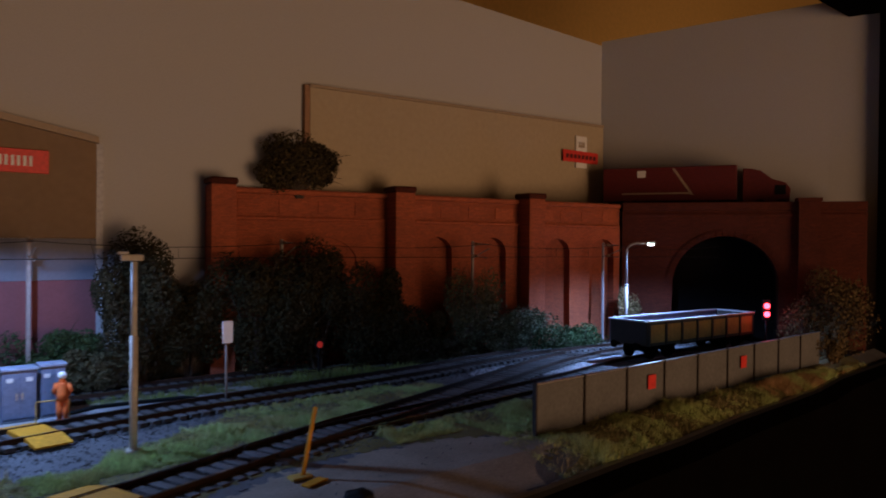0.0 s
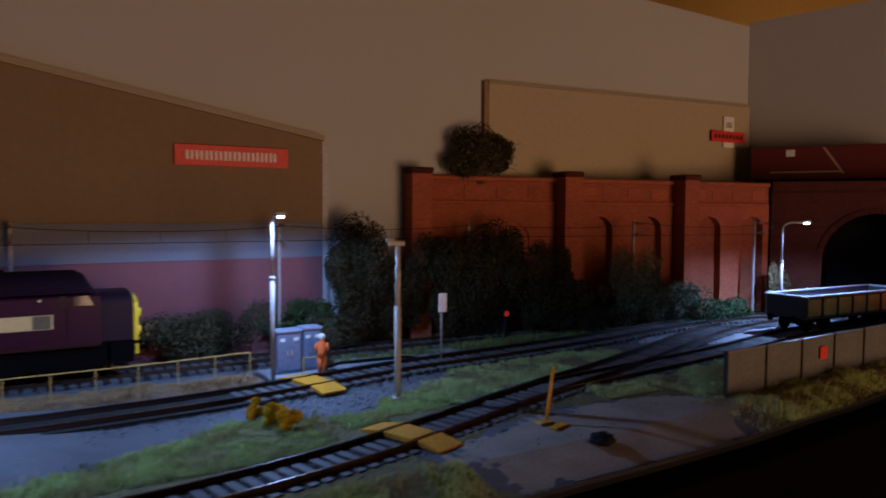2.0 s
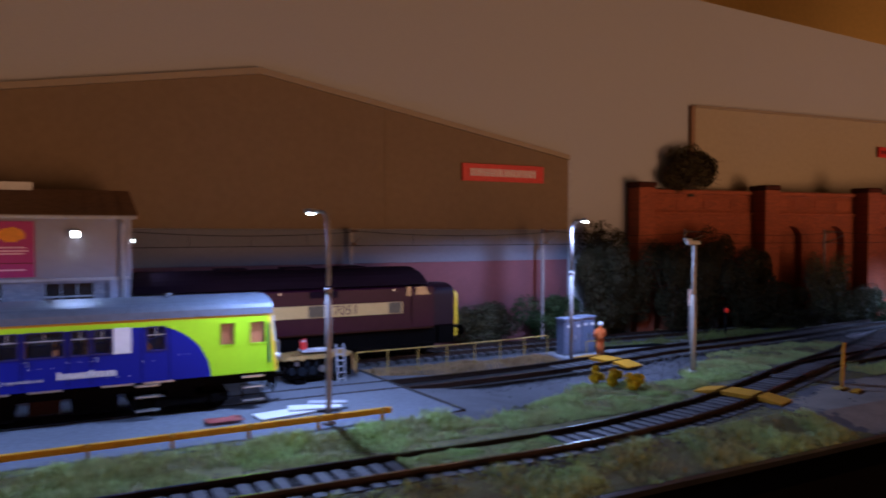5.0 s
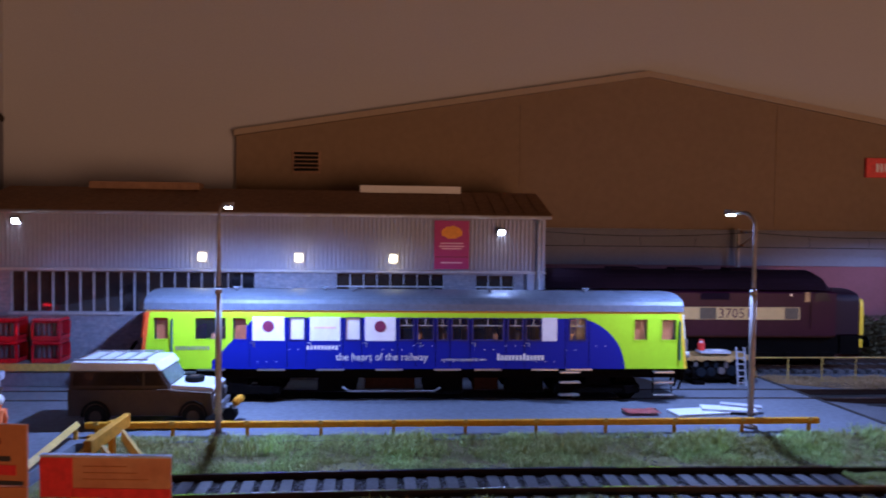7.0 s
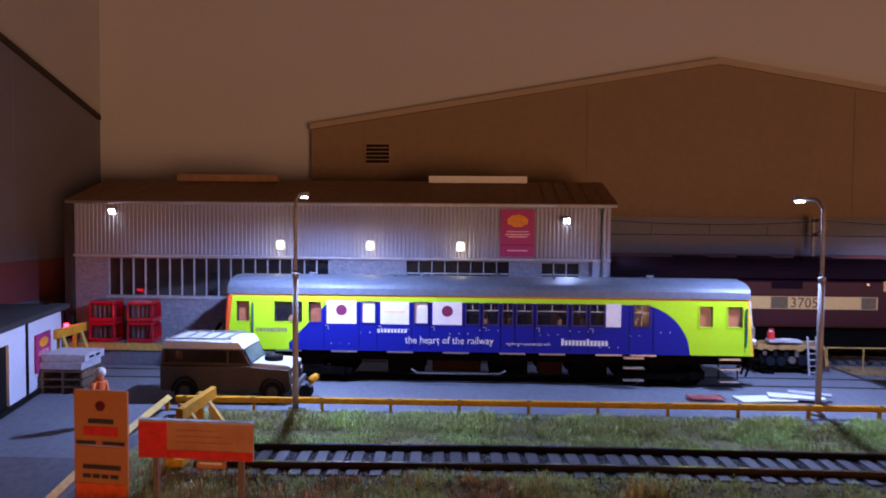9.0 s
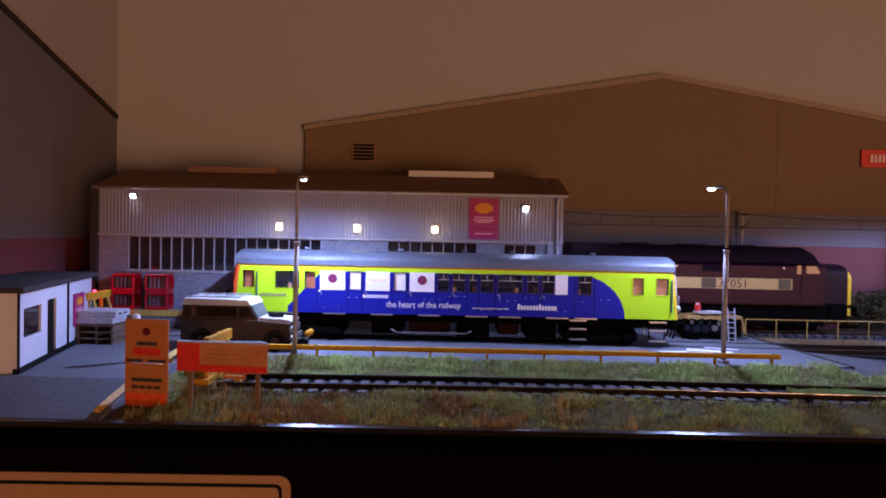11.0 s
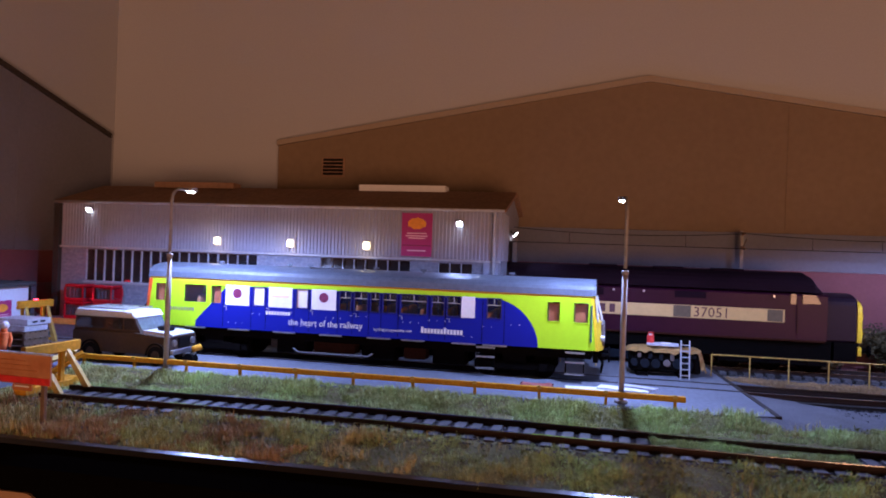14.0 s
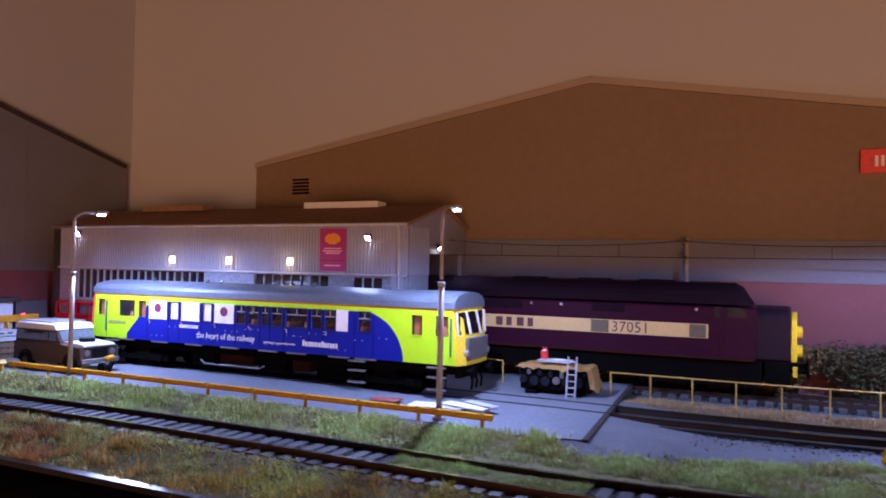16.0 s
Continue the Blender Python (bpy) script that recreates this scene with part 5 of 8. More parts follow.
    rod("exhaust_pipe", [(-0.3060, y0 + 0.001, 0.0125), (-0.3030, y0 + 0.0005, 0.0105), (-0.2630, y0 + 0.0005, 0.0105), (-0.2600, y0 + 0.001, 0.0122)], 0.0005, TANKGREY, th, "dull metal pipe")
    for mark in (490, 590, 690, 790, 890, 960, 1060, 1120):
        block("sill_strip", (car_x(mark), car_x(mark + 46), y0 - 0.0004, y0 + 0.0020, 0.0204, 0.0211), CHROME, th, "bright step strip")
    for cx in (-0.3560, -0.1840):
        bogie = block("bogie_frame", (cx - 0.0210, cx + 0.0210, y0 + 0.0035, y0 + 0.0060, 0.0085, 0.0130), UNDER, th, bevel=0.0006)
        block("bogie_side", (cx - 0.0210, cx + 0.0210, CY + HW - 0.0060, CY + HW - 0.0035, 0.0085, 0.0130), UNDER, bogie)
        block("bolster", (cx - 0.006, cx + 0.006, y0 + 0.0035, CY + HW - 0.0035, 0.0120, 0.0165), UNDER, bogie)
        for wx in (cx - 0.0150, cx + 0.0150):
            for y in (CY - 0.0108, CY + 0.0084):
                bm = bmesh.new()
                tube(bm, [(wx, y, 0.0108), (wx, y + 0.0024, 0.0108)], 0.0062, 18)
                part("wheel", bm, UNDER, bogie)
            block("axlebox", (wx - 0.0020, wx + 0.0020, y0 + 0.0022, y0 + 0.0034, 0.0088, 0.0126), UNDER, bogie)
            rod("axle", [(wx, CY - 0.0120, 0.0108), (wx, CY + 0.0120, 0.0108)], 0.0012, UNDER, bogie)
    for x in (car_x(1126), car_x(1293), car_x(470)):
        for z in (0.0085, 0.0145, 0.0193):
            block("footstep", (x - 0.0048, x + 0.0048, y0 - 0.0016, y0 + 0.0016, z, z + 0.0007), CHROME, th, "pale worn footstep")
        for dx in (-0.0045, 0.0045):
            block("step_hanger", (x + dx - 0.0003, x + dx + 0.0003, y0 + 0.0010, y0 + 0.0016, 0.0085, 0.0200), UNDER, th)


railcar()

# ---- diesel locomotive ----
MAROONPAINT = material("maroon_loco_paint", (0.030, 0.0050, 0.015), 0.32, second=(0.020, 0.0035, 0.010), scale=45, fine=400, bump=0.05, spec=0.10, grain=0.06)
PURPLE = material("dull_purple_nose_paint", (0.013, 0.006, 0.013), 0.45, scale=45, bump=0.05, grain=0.06, spec=0.15)
LOCOROOF = material("dark_brown_roof_dirt", (0.012, 0.005, 0.009), 0.85, second=(0.008, 0.004, 0.006), scale=60, fine=500, bump=0.1, spec=0.04)
LETTERING = material("dark_red_brown_lettering", (0.075, 0.018, 0.022), 0.6, scale=60, amount=0.3, bump=0.0)
CREAMBAND = material("cream_gold_band", (0.52, 0.35, 0.13), 0.5, second=(0.46, 0.31, 0.12), scale=60, amount=0.4, bump=0.03, grain=0.05)
GREENGREY = material("olive_grey_patch", (0.10, 0.075, 0.04), 0.6, scale=90, bump=0.1)
CHAR = material("charcoal_lettering", (0.035, 0.03, 0.03), 0.6, scale=60, bump=0.0)
TANK = material("blue_grey_tank", (0.012, 0.015, 0.02), 0.75, scale=60, bump=0.1, spec=0.05)


def locomotive():
    th = thing("diesel_locomotive", "maroon nosed diesel locomotive with a cream band, half inside the shed", "locomotive", at=(0, 0.4420, 0.0))
    hw = 0.0185

    def section(top, shoulder, w=hw, low=0.0240):
        pts = [(-w, low), (-w, shoulder)]
        for k in range(1, 12):
            u = math.pi * k / 12
            pts.append((-w * math.cos(u), shoulder + (top - shoulder) * math.sin(u) ** 0.75))
        return pts + [(w, shoulder), (w, low)]
    bm = bmesh.new()
    prism(bm, section(0.0520, 0.0500), "x", -0.2200, -0.0130)
    part("body", bm, MAROONPAINT, th, "maroon bodyside")
    bm = bmesh.new()
    pts = [(-hw - 0.0002, 0.0520)]
    for k in range(0, 13):
        u = math.pi * k / 12
        pts.append((-(hw + 0.0002) * math.cos(u), 0.0522 + 0.0112 * math.sin(u) ** 0.75))
    prism(bm, pts[1:], "x", -0.2200, -0.0235)
    roof = part("roof", bm, LOCOROOF, th, "grimy dark roof")
    for x in (-0.075, -0.110, -0.150):
        block("roof_hatch", (x, x + 0.018, -0.0070, 0.0070, 0.0626, 0.0643), LOCOROOF, roof, bevel=0.0004)
    for sgn, x in ((1, -0.0235), (-1, -0.2200)):
        # cab roof slopes down to the windscreen
        bm = bmesh.new()
        lo = [(-(hw) * math.cos(math.pi * k / 12), 0.0520 + 0.0110 * math.sin(math.pi * k / 12) ** 0.75) for k in range(13)]
        hi = [(-(hw - 0.001) * math.cos(math.pi * k / 12), 0.0515 + 0.0010 * math.sin(math.pi * k / 12)) for k in range(13)]
        a = [bm.verts.new((x, y, z)) for y, z in lo]
        c = [bm.verts.new((x + sgn * 0.0036, y, z - 0.0018 * abs(math.sin(math.pi * i / 12)))) for i, (y, z) in enumerate(lo)]
        b = [bm.verts.new((x + sgn * 0.0085, y, z)) for y, z in hi]
        for p, q in ((a, c), (c, b)):
            for k in range(12):
                bm.faces.new((p[k], p[k + 1], q[k + 1], q[k]))
        cab = part("cab_roof", bm, LOCOROOF, th, "dark sloping cab roof")
        # nose
        n0, n1 = sorted((x + sgn * 0.0085, x + sgn * 0.0268))
        bm = bmesh.new()
        prism(bm, section(0.0520, 0.0465, hw - 0.0012), "x", n0, n1)
        part("nose", bm, PURPLE, th, "dull purple nose", bevel=0.0014)
        bm = bmesh.new()
        n2, n3 = sorted((x + sgn * 0.0269, x + sgn * 0.0298))
        prism(bm, section(0.0490, 0.0420, hw - 0.0022), "x", n2, n3)
        face = part("nose_panel", bm, CABYELLOW, th, "yellow warning panel", bevel=0.0005)
        for y in (-0.006, 0.006):
            for z in (0.0285, 0.0385):
                bm = bmesh.new()
                tube(bm, [(x + sgn * 0.0298, y, z), (x + sgn * 0.0325, y, z)], 0.0026, 12)
                part("nose_light", bm, CABYELLOW, face, "round marker light box")
        block("nose_step", tuple(sorted((x + sgn * 0.0280, x + sgn * 0.0300))) + (-0.0150, -0.0120, 0.0165, 0.0215), CABYELLOW, th, "yellow step plate")
        for y in (-0.0110, 0.0110):
            bm = bmesh.new()
            tube(bm, [(x + sgn * 0.027, y, 0.0195), (x + sgn * 0.0345, y, 0.0195)], 0.0014, 10)
            tube(bm, [(x + sgn * 0.0345, y, 0.0195), (x + sgn * 0.0354, y, 0.0195)], 0.0034, 14)
            part("buffer", bm, UNDER, th, "black buffer")
        block("buffer_beam", tuple(sorted((x + sgn * 0.0150, x + sgn * 0.0270))) + (-0.0165, 0.0165, 0.0125, 0.0239), UNDER, th)
    block("cream_band", (-0.1650, -0.0360, -hw - 0.0003, -hw - 0.00005, 0.0340, 0.0415), CREAMBAND, th, "cream gold bodyside band")
    for x0, x1 in ((-0.0985, -0.0885), (-0.0455, -0.0370)):
        block("patch_panel", (x0, x1, -hw - 0.0005, -hw - 0.00031, 0.0343, 0.0412), GREENGREY, th, "olive-grey grille patch")
    words("fleet_number", "37051", 0.0084, LETTERING, th, (-0.0872, -hw - 0.00035, 0.0350), label="dark lettered running number")
    for k in range(4):
        block("brand_bar", (-0.1560 + k * 0.0066, -0.1518 + k * 0.0066 - 0.0008 * (k % 2), -hw - 0.0005, -hw - 0.00031, 0.0352, 0.0403), LETTERING, th, "dark wordmark bar")
    # grilles, windows, footholds
    for x0, x1, z0, z1 in ((-0.205, -0.185, 0.0450, 0.0500), (-0.176, -0.140, 0.0455, 0.0502), (-0.0980, -0.0800, 0.0460, 0.0500)):
        block("grille", (x0, x1, -hw - 0.0003, -hw - 0.00005, z0, z1), LOCOROOF, th)
    for x0, x1, z0, z1 in ((-0.0330, -0.0300, 0.0450, 0.0510), (-0.0265, -0.0165, 0.0455, 0.0507)):
        bm = bmesh.new()
        sh = 0.0 if x0 < -0.03 else 0.0030
        prism(bm, [(x0, z0), (x1, z0), (x1 - sh, z1), (x0, z1)], "y", -hw - 0.0004, -hw - 0.00005)
        part("cab_window", bm, WINDOW_DARK, th, "dark glossy cab window")
    for x in (-0.1340, -0.1160, -0.0420):
        block("side_light", (x - 0.0006, x + 0.0006, -hw - 0.0005, -hw - 0.0001, 0.0484, 0.0498), CHROME, th, "small bright fitting")
    rod("door_rail", [(-0.0295, -hw - 0.0008, 0.0280), (-0.0295, -hw - 0.0008, 0.0450)], 0.00022, RUSTY, th, "grab rail", sides=6)
    block("sill", (-0.2200, -0.0140, -hw - 0.0006, -hw + 0.002, 0.0233, 0.0243), RUSTY, th, "rust-tinted sill line")
    block("underframe", (-0.2250, -0.0100, -0.0165, 0.0165, 0.0125, 0.0239), UNDER, th)
    block("fuel_tank", (-0.1420, -0.0980, -0.0165, 0.0165, 0.0068, 0.0160), TANK, th, "blue-grey fuel tank", bevel=0.0008)
    for cx in (-0.1900, -0.0420):
        bogie = block("bogie_frame", (cx - 0.0300, cx + 0.0300, -0.0170, -0.0145, 0.0090, 0.0140), UNDER, th, bevel=0.0006)
        block("bogie_side", (cx - 0.0300, cx + 0.0300, 0.0145, 0.0170, 0.0090, 0.0140), UNDER, bogie)
        for wx in (cx - 0.0225, cx, cx + 0.0225):
            for y in (-0.0108, 0.0084):
                bm = bmesh.new()
                tube(bm, [(wx, y, 0.0118), (wx, y + 0.0024, 0.0118)], 0.0072, 18)
                part("wheel", bm, UNDER, bogie)
            block("axlebox", (wx - 0.0024, wx + 0.0024, -0.0182, -0.0171, 0.0095, 0.0140), UNDER, bogie)
            rod("axle", [(wx, -0.0120, 0.0118), (wx, 0.0120, 0.0118)], 0.0012, UNDER, bogie)


locomotive()

# ---- open wagon ----
OCHRE = material("faded_ochre_panel", (0.30, 0.17, 0.04), 0.75, second=(0.16, 0.09, 0.03), scale=90, fine=500, bump=0.1)
WAGONDARK = material("dark_grey_wagon_paint", (0.020, 0.018, 0.017), 0.75, second=(0.035, 0.028, 0.022), scale=90, bump=0.1)
# the rim's pale tone paints in lamplight along its edge
WAGONRIM = material("lamplit_pale_rim", (0.50, 0.48, 0.52), 0.6, scale=90, bump=0.1)
WAGONIN = material("purple_grey_wagon_lining", (0.16, 0.13, 0.17), 0.8, second=(0.10, 0.08, 0.09), scale=60, bump=0.2)


def wagon():
    ln, w = 0.1400, 0.0345
    ang = -3.0
    ax, ay = 0.4645, 0.3160
    th = thing("open_wagon", "dark open goods wagon with ochre side panels, empty", "goods wagon", at=(ax, ay, 0.0031), turn=ang)
    z0, z1 = 0.0112, 0.0284
    block("floor", (0.001, ln - 0.001, 0.001, w - 0.001, z0, z0 + 0.0012), WAGONIN, th)
    for name, d in (("side", (0, ln, 0, 0.0012, z0, z1)), ("side", (0, ln, w - 0.0012, w, z0, z1)), ("end", (0, 0.0012, 0.0013, w - 0.0013, z0, z1)), ("end", (ln - 0.0012, ln, 0.0013, w - 0.0013, z0, z1))):
        block(name, d, WAGONDARK if name == "end" or d[2] == 0 else WAGONIN, th, "dark outer wall")
    for name, d in (("rim", (-0.0006, ln + 0.0006, -0.0006, 0.0016, z1 + 0.0001, z1 + 0.0010)), ("rim", (-0.0006, ln + 0.0006, w - 0.0016, w + 0.0006, z1 + 0.0001, z1 + 0.0010)),
                    ("rim", (-0.0006, 0.0016, 0.0017, w - 0.0017, z1 + 0.0001, z1 + 0.0010)), ("rim", (ln - 0.0016, ln + 0.0006, 0.0017, w - 0.0017, z1 + 0.0001, z1 + 0.0010))):
        block(name, d, WAGONRIM, th, "top rim painted pale for the lamplight on it")
    n = 7
    for k in range(n):
        x0 = 0.002 + k * (ln - 0.004) / n
        x1 = x0 + (ln - 0.004) / n
        block("side_panel", (x0 + 0.0014, x1 - 0.0014, -0.0005, -0.0001, z0 + 0.0022, z1 - 0.0022), OCHRE, th, "faded ochre panel")
        block("side_rib", (x0 - 0.0008, x0 + 0.0008, -0.0014, -0.0001, z0, z1 - 0.0004), WAGONDARK, th)
    block("inner_rubble", (0.030, 0.075, 0.006, 0.024, z0 + 0.0013, z0 + 0.0045), WAGONIN, th, "grey lump of leftover load", bevel=0.0015)
    block("solebar", (0.0, ln, 0.0025, 0.0050, 0.0095, 0.0119), UNDER, th)
    block("solebar", (0.0, ln, w - 0.0050, w - 0.0025, 0.0095, 0.0119), UNDER, th)
    for wx in (0.014, 0.034, ln - 0.034, ln - 0.014):
        for y in (0.0064, 0.0256):
            bm = bmesh.new()
            tube(bm, [(wx, y, 0.0062), (wx, y + 0.0024, 0.0062)], 0.0061, 16)
            part("wheel", bm, UNDER, th)
        block("axlebox", (wx - 0.0022, wx + 0.0022, 0.0022, 0.0040, 0.0045, 0.0094), UNDER, th)
        rod("axle", [(wx, 0.004, 0.0062), (wx, 0.028, 0.0062)], 0.0012, UNDER, th)
    for x, s in ((0, -1), (ln, 1)):
        for y in (0.0060, 0.0260):
            bm = bmesh.new()
            tube(bm, [(x, y, 0.0110), (x + s * 0.0045, y, 0.0110)], 0.0011, 8)
            tube(bm, [(x + s * 0.0045, y, 0.0110), (x + s * 0.0054, y, 0.0110)], 0.0028, 12)
            part("buffer", bm, UNDER, th)
        block("tail_plate", (x + min(0, s * 0.0012), x + max(0, s * 0.0012), 0.0120, 0.0200, 0.0098, 0.0118), UNDER, th)
    block("label_plate", (ln + 0.0001, ln + 0.0006, 0.0030, 0.0075, 0.0180, 0.0215), WHITE, th, "white label plate")


wagon()


# ---- four-wheel-drive car ----
LRPAINT = material("pale_grey_vehicle_paint", (0.55, 0.55, 0.57), 0.5, second=(0.42, 0.41, 0.40), scale=80, fine=500, bump=0.05, grain=0.06)
# dusty brown, darkened further for the shade on the vehicle's sides
LRLOWER = material("dusty_brown_shaded_paint", (0.060, 0.034, 0.019), 0.75, second=(0.032, 0.020, 0.012), scale=80, fine=500, bump=0.08)
# opaque pale colour in place of a reflection on the glass
PALEGLASS = material("reflection_pale_windscreen", (0.22, 0.25, 0.27), 0.15, second=(0.14, 0.16, 0.17), scale=90, amount=0.6, bump=0.0)
TYRE = material("dull_tyre_rubber", (0.010, 0.010, 0.010), 0.85, scale=120, bump=0.2, spec=0.1)


def off_roader():
    th = thing("off_road_vehicle", "brown long-wheelbase off-road vehicle with pale roof and bonnet", "vehicle")
    th.matrix_basis = Matrix.Translation((-0.4130, 0.2965, 0.0045)) @ Matrix.Diagonal((0.885, 0.96, 1.0, 1.0))
    w = 0.0265
    bm = bmesh.new()
    prism(bm, [(0.000, 0.0055), (0.0640, 0.0055), (0.0648, 0.0085), (0.0640, 0.0148), (0.0455, 0.0160), (0.0455, 0.0163), (0.000, 0.0163)], "y", 0.0, w)
    part("lower_body", bm, LRLOWER, th, "dusty lower body, its shade put into the colour", bevel=0.0005)
    bm = bmesh.new()
    prism(bm, [(0.0455, 0.0161), (0.0642, 0.0150), (0.0648, 0.0158), (0.0630, 0.0166), (0.0455, 0.0176)], "y", 0.0025, w - 0.0025)
    bonnet = part("bonnet", bm, LRPAINT, th, "pale grey bonnet")
    bm = bmesh.new()
    prism(bm, [(0.0003, 0.0164), (0.0450, 0.0164), (0.0403, 0.0237), (0.0010, 0.0237)], "y", 0.0010, w - 0.0010)
    cab = part("cabin", bm, LRLOWER, th, "cabin sides")
    bm = bmesh.new()
    prism(bm, [(0.0002, 0.0238), (0.0420, 0.0238), (0.0390, 0.0270), (0.0020, 0.0276)], "y", 0.0002, w - 0.0002)
    roof = part("roof", bm, LRPAINT, th, "pale grey roof", bevel=0.0004)
    bm = bmesh.new()
    prism(bm, [(0.0020, 0.0178), (0.0330, 0.0178), (0.0330, 0.0231), (0.0025, 0.0231)], "y", 0.0006, 0.0009)
    part("side_window", bm, WINDOW_DARK, cab, "dark side glass")
    bm = bmesh.new()
    prism(bm, [(0.0342, 0.0178), (0.0432, 0.0178), (0.0398, 0.0231), (0.0342, 0.0231)], "y", 0.0006, 0.0009)
    part("door_window", bm, WINDOW_DARK, cab, "dark door glass")
    bm = bmesh.new()
    v = [bm.verts.new(p) for p in ((0.0452, 0.002, 0.0180), (0.0452, w - 0.002, 0.0180), (0.0416, w - 0.002, 0.0235), (0.0416, 0.002, 0.0235))]
    bm.faces.new(v)
    bmesh.ops.solidify(bm, geom=bm.faces[:], thickness=0.0003)
    part("windscreen", bm, PALEGLASS, cab, "windscreen painted pale for its reflection")
    for x in (0.004, 0.011, 0.018, 0.025, 0.032):
        rod("rack_bar", [(x, 0.002, 0.0280), (x, w - 0.002, 0.0280)], 0.0004, CHROME, roof, "metal rack bar", sides=6)
    for y in (0.002, w - 0.002):
        rod("rack_rail", [(0.002, y, 0.0281), (0.035, y, 0.0281)], 0.0004, CHROME, roof, "metal rack rail", sides=6)
        for x in (0.004, 0.018, 0.032):
            rod("rack_leg", [(x, y, 0.0270), (x, y, 0.0281)], 0.0003, CHROME, roof, sides=5)
    for x in (0.0125, 0.0560):
        for y in (-0.0004, w - 0.0036):
            bm = bmesh.new()
            tube(bm, [(x, y, 0.0051), (x, y + 0.0040, 0.0051)], 0.0051, 20)
            wheel = part("wheel", bm, TYRE, th, "black tyre", smooth=False)
            bm = bmesh.new()
            tube(bm, [(x, y - 0.0002, 0.0051), (x, y + 0.0001, 0.0051)], 0.0027, 14)
            part("hub", bm, LRLOWER, wheel, "dusty hub")
        bm = bmesh.new()
        ring = [(x + 0.0066 * math.cos(math.pi * k / 12), 0.0052 + 0.0066 * math.sin(math.pi * k / 12)) for k in range(13)]
        inner = [(x + 0.0056 * math.cos(math.pi * k / 12), 0.0052 + 0.0056 * math.sin(math.pi * k / 12)) for k in range(12, -1, -1)]
        prism(bm, ring + inner, "y", -0.0008, 0.0012)
        part("wheel_arch", bm, TYRE, th, "black arch lip")
    bm = bmesh.new()
    tube(bm, [(0.0530, w / 2, 0.0172), (0.0530, w / 2, 0.0192)], 0.0046, 20)
    spare = part("spare_wheel", bm, TYRE, bonnet, "spare tyre on the bonnet")
    bm = bmesh.new()
    tube(bm, [(0.0530, w / 2, 0.0190), (0.0530, w / 2, 0.0195)], 0.0022, 14)
    part("hub", bm, LRLOWER, spare)
    block("bumper", (0.0650, 0.0668, 0.0005, w - 0.0005, 0.0060, 0.0085), CHROME, th, "grey front bumper", bevel=0.0003)
    block("grille", (0.0649, 0.0655, 0.0080, w - 0.0080, 0.0088, 0.0142), BLACK, th)
    for y in (0.0045, w - 0.0045):
        bm = bmesh.new()
        tube(bm, [(0.0644, y, 0.0118), (0.0656, y, 0.0118)], 0.0017, 14)
        part("headlamp", bm, CHROME, th, "round headlamp")
    bm = bmesh.new()
    tube(bm, [(-0.0002, w / 2, 0.0115), (-0.0034, w / 2, 0.0115)], 0.0048, 18)
    part("rear_spare", bm, TYRE, th, "spare tyre on the tailgate")
    tow = thing("rail_trolley_bar", "small yellow-ended rail towing gear on the concrete", "towing gear", at=(-0.3530, 0.3060, 0.0045))
    bm = bmesh.new()
    tube(bm, [(0.0015, 0.001, 0.0030), (0.0015, 0.006, 0.0030)], 0.0030, 16)
    part("roller", bm, TYRE, tow)
    rod("tow_bar", [(0.0015, 0.0035, 0.0030), (0.0045, 0.0035, 0.0078)], 0.0009, CHROME, tow)
    rod("yellow_end", [(0.0040, 0.0020, 0.0082), (0.0056, 0.0062, 0.0092)], 0.0017, YELLOW, tow, "yellow end piece")
    block("bracket", (-0.0020, 0.0010, 0.0020, 0.0050, 0.0, 0.0060), CHROME, tow)


off_roader()


# ---- yard things ----
HIVIS = material("orange_workwear", (0.72, 0.16, 0.03), 0.8, second=(0.60, 0.12, 0.03), scale=200, fine=900, bump=0.1)
CABINET = material("blue_grey_cabinet_paint", (0.15, 0.175, 0.26), 0.5, second=(0.12, 0.14, 0.21), scale=60, amount=0.4, bump=0.04)
CABINETLID = material("pale_slate_lid_paint", (0.24, 0.27, 0.36), 0.5, second=(0.20, 0.22, 0.29), scale=60, amount=0.4, bump=0.04)
CRATE = material("red_crate_plastic", (0.40, 0.010, 0.018), 0.16, scale=80, amount=0.3, bump=0.05)
BOTTLE = material("grey_metal_cylinders", (0.10, 0.09, 0.11), 0.35, metal=0.4, scale=80, bump=0.05)
TIMBER = material("brown_pallet_timber", (0.16, 0.10, 0.06), 0.8, second=(0.10, 0.06, 0.04), scale=120, fine=600, bump=0.25)
PALEBOX = material("pale_grey_box", (0.44, 0.44, 0.48), 0.7, scale=90, amount=0.4, bump=0.06)
SIGNORANGE = material("orange_brown_card_sign", (0.44, 0.16, 0.05), 0.75, second=(0.36, 0.12, 0.04), scale=60, amount=0.5, bump=0.04, grain=0.05)
SIGNBROWN = material("weathered_orange_board", (0.40, 0.14, 0.055), 0.75, second=(0.50, 0.24, 0.11), scale=90, amount=0.8, bump=0.04, grain=0.08)
SIGNPALE = material("faded_cream_sign", (0.36, 0.21, 0.12), 0.75, second=(0.30, 0.17, 0.09), scale=60, amount=0.5, bump=0.04, grain=0.05)
TARP = material("ochre_tarpaulin", (0.52, 0.31, 0.10), 0.75, second=(0.42, 0.25, 0.08), scale=120, fine=700, bump=0.3)
OFFICEWALL = material("pale_blue_white_wall", (0.58, 0.60, 0.68), 0.7, second=(0.50, 0.52, 0.58), scale=40, amount=0.4, bump=0.04, grain=0.05)
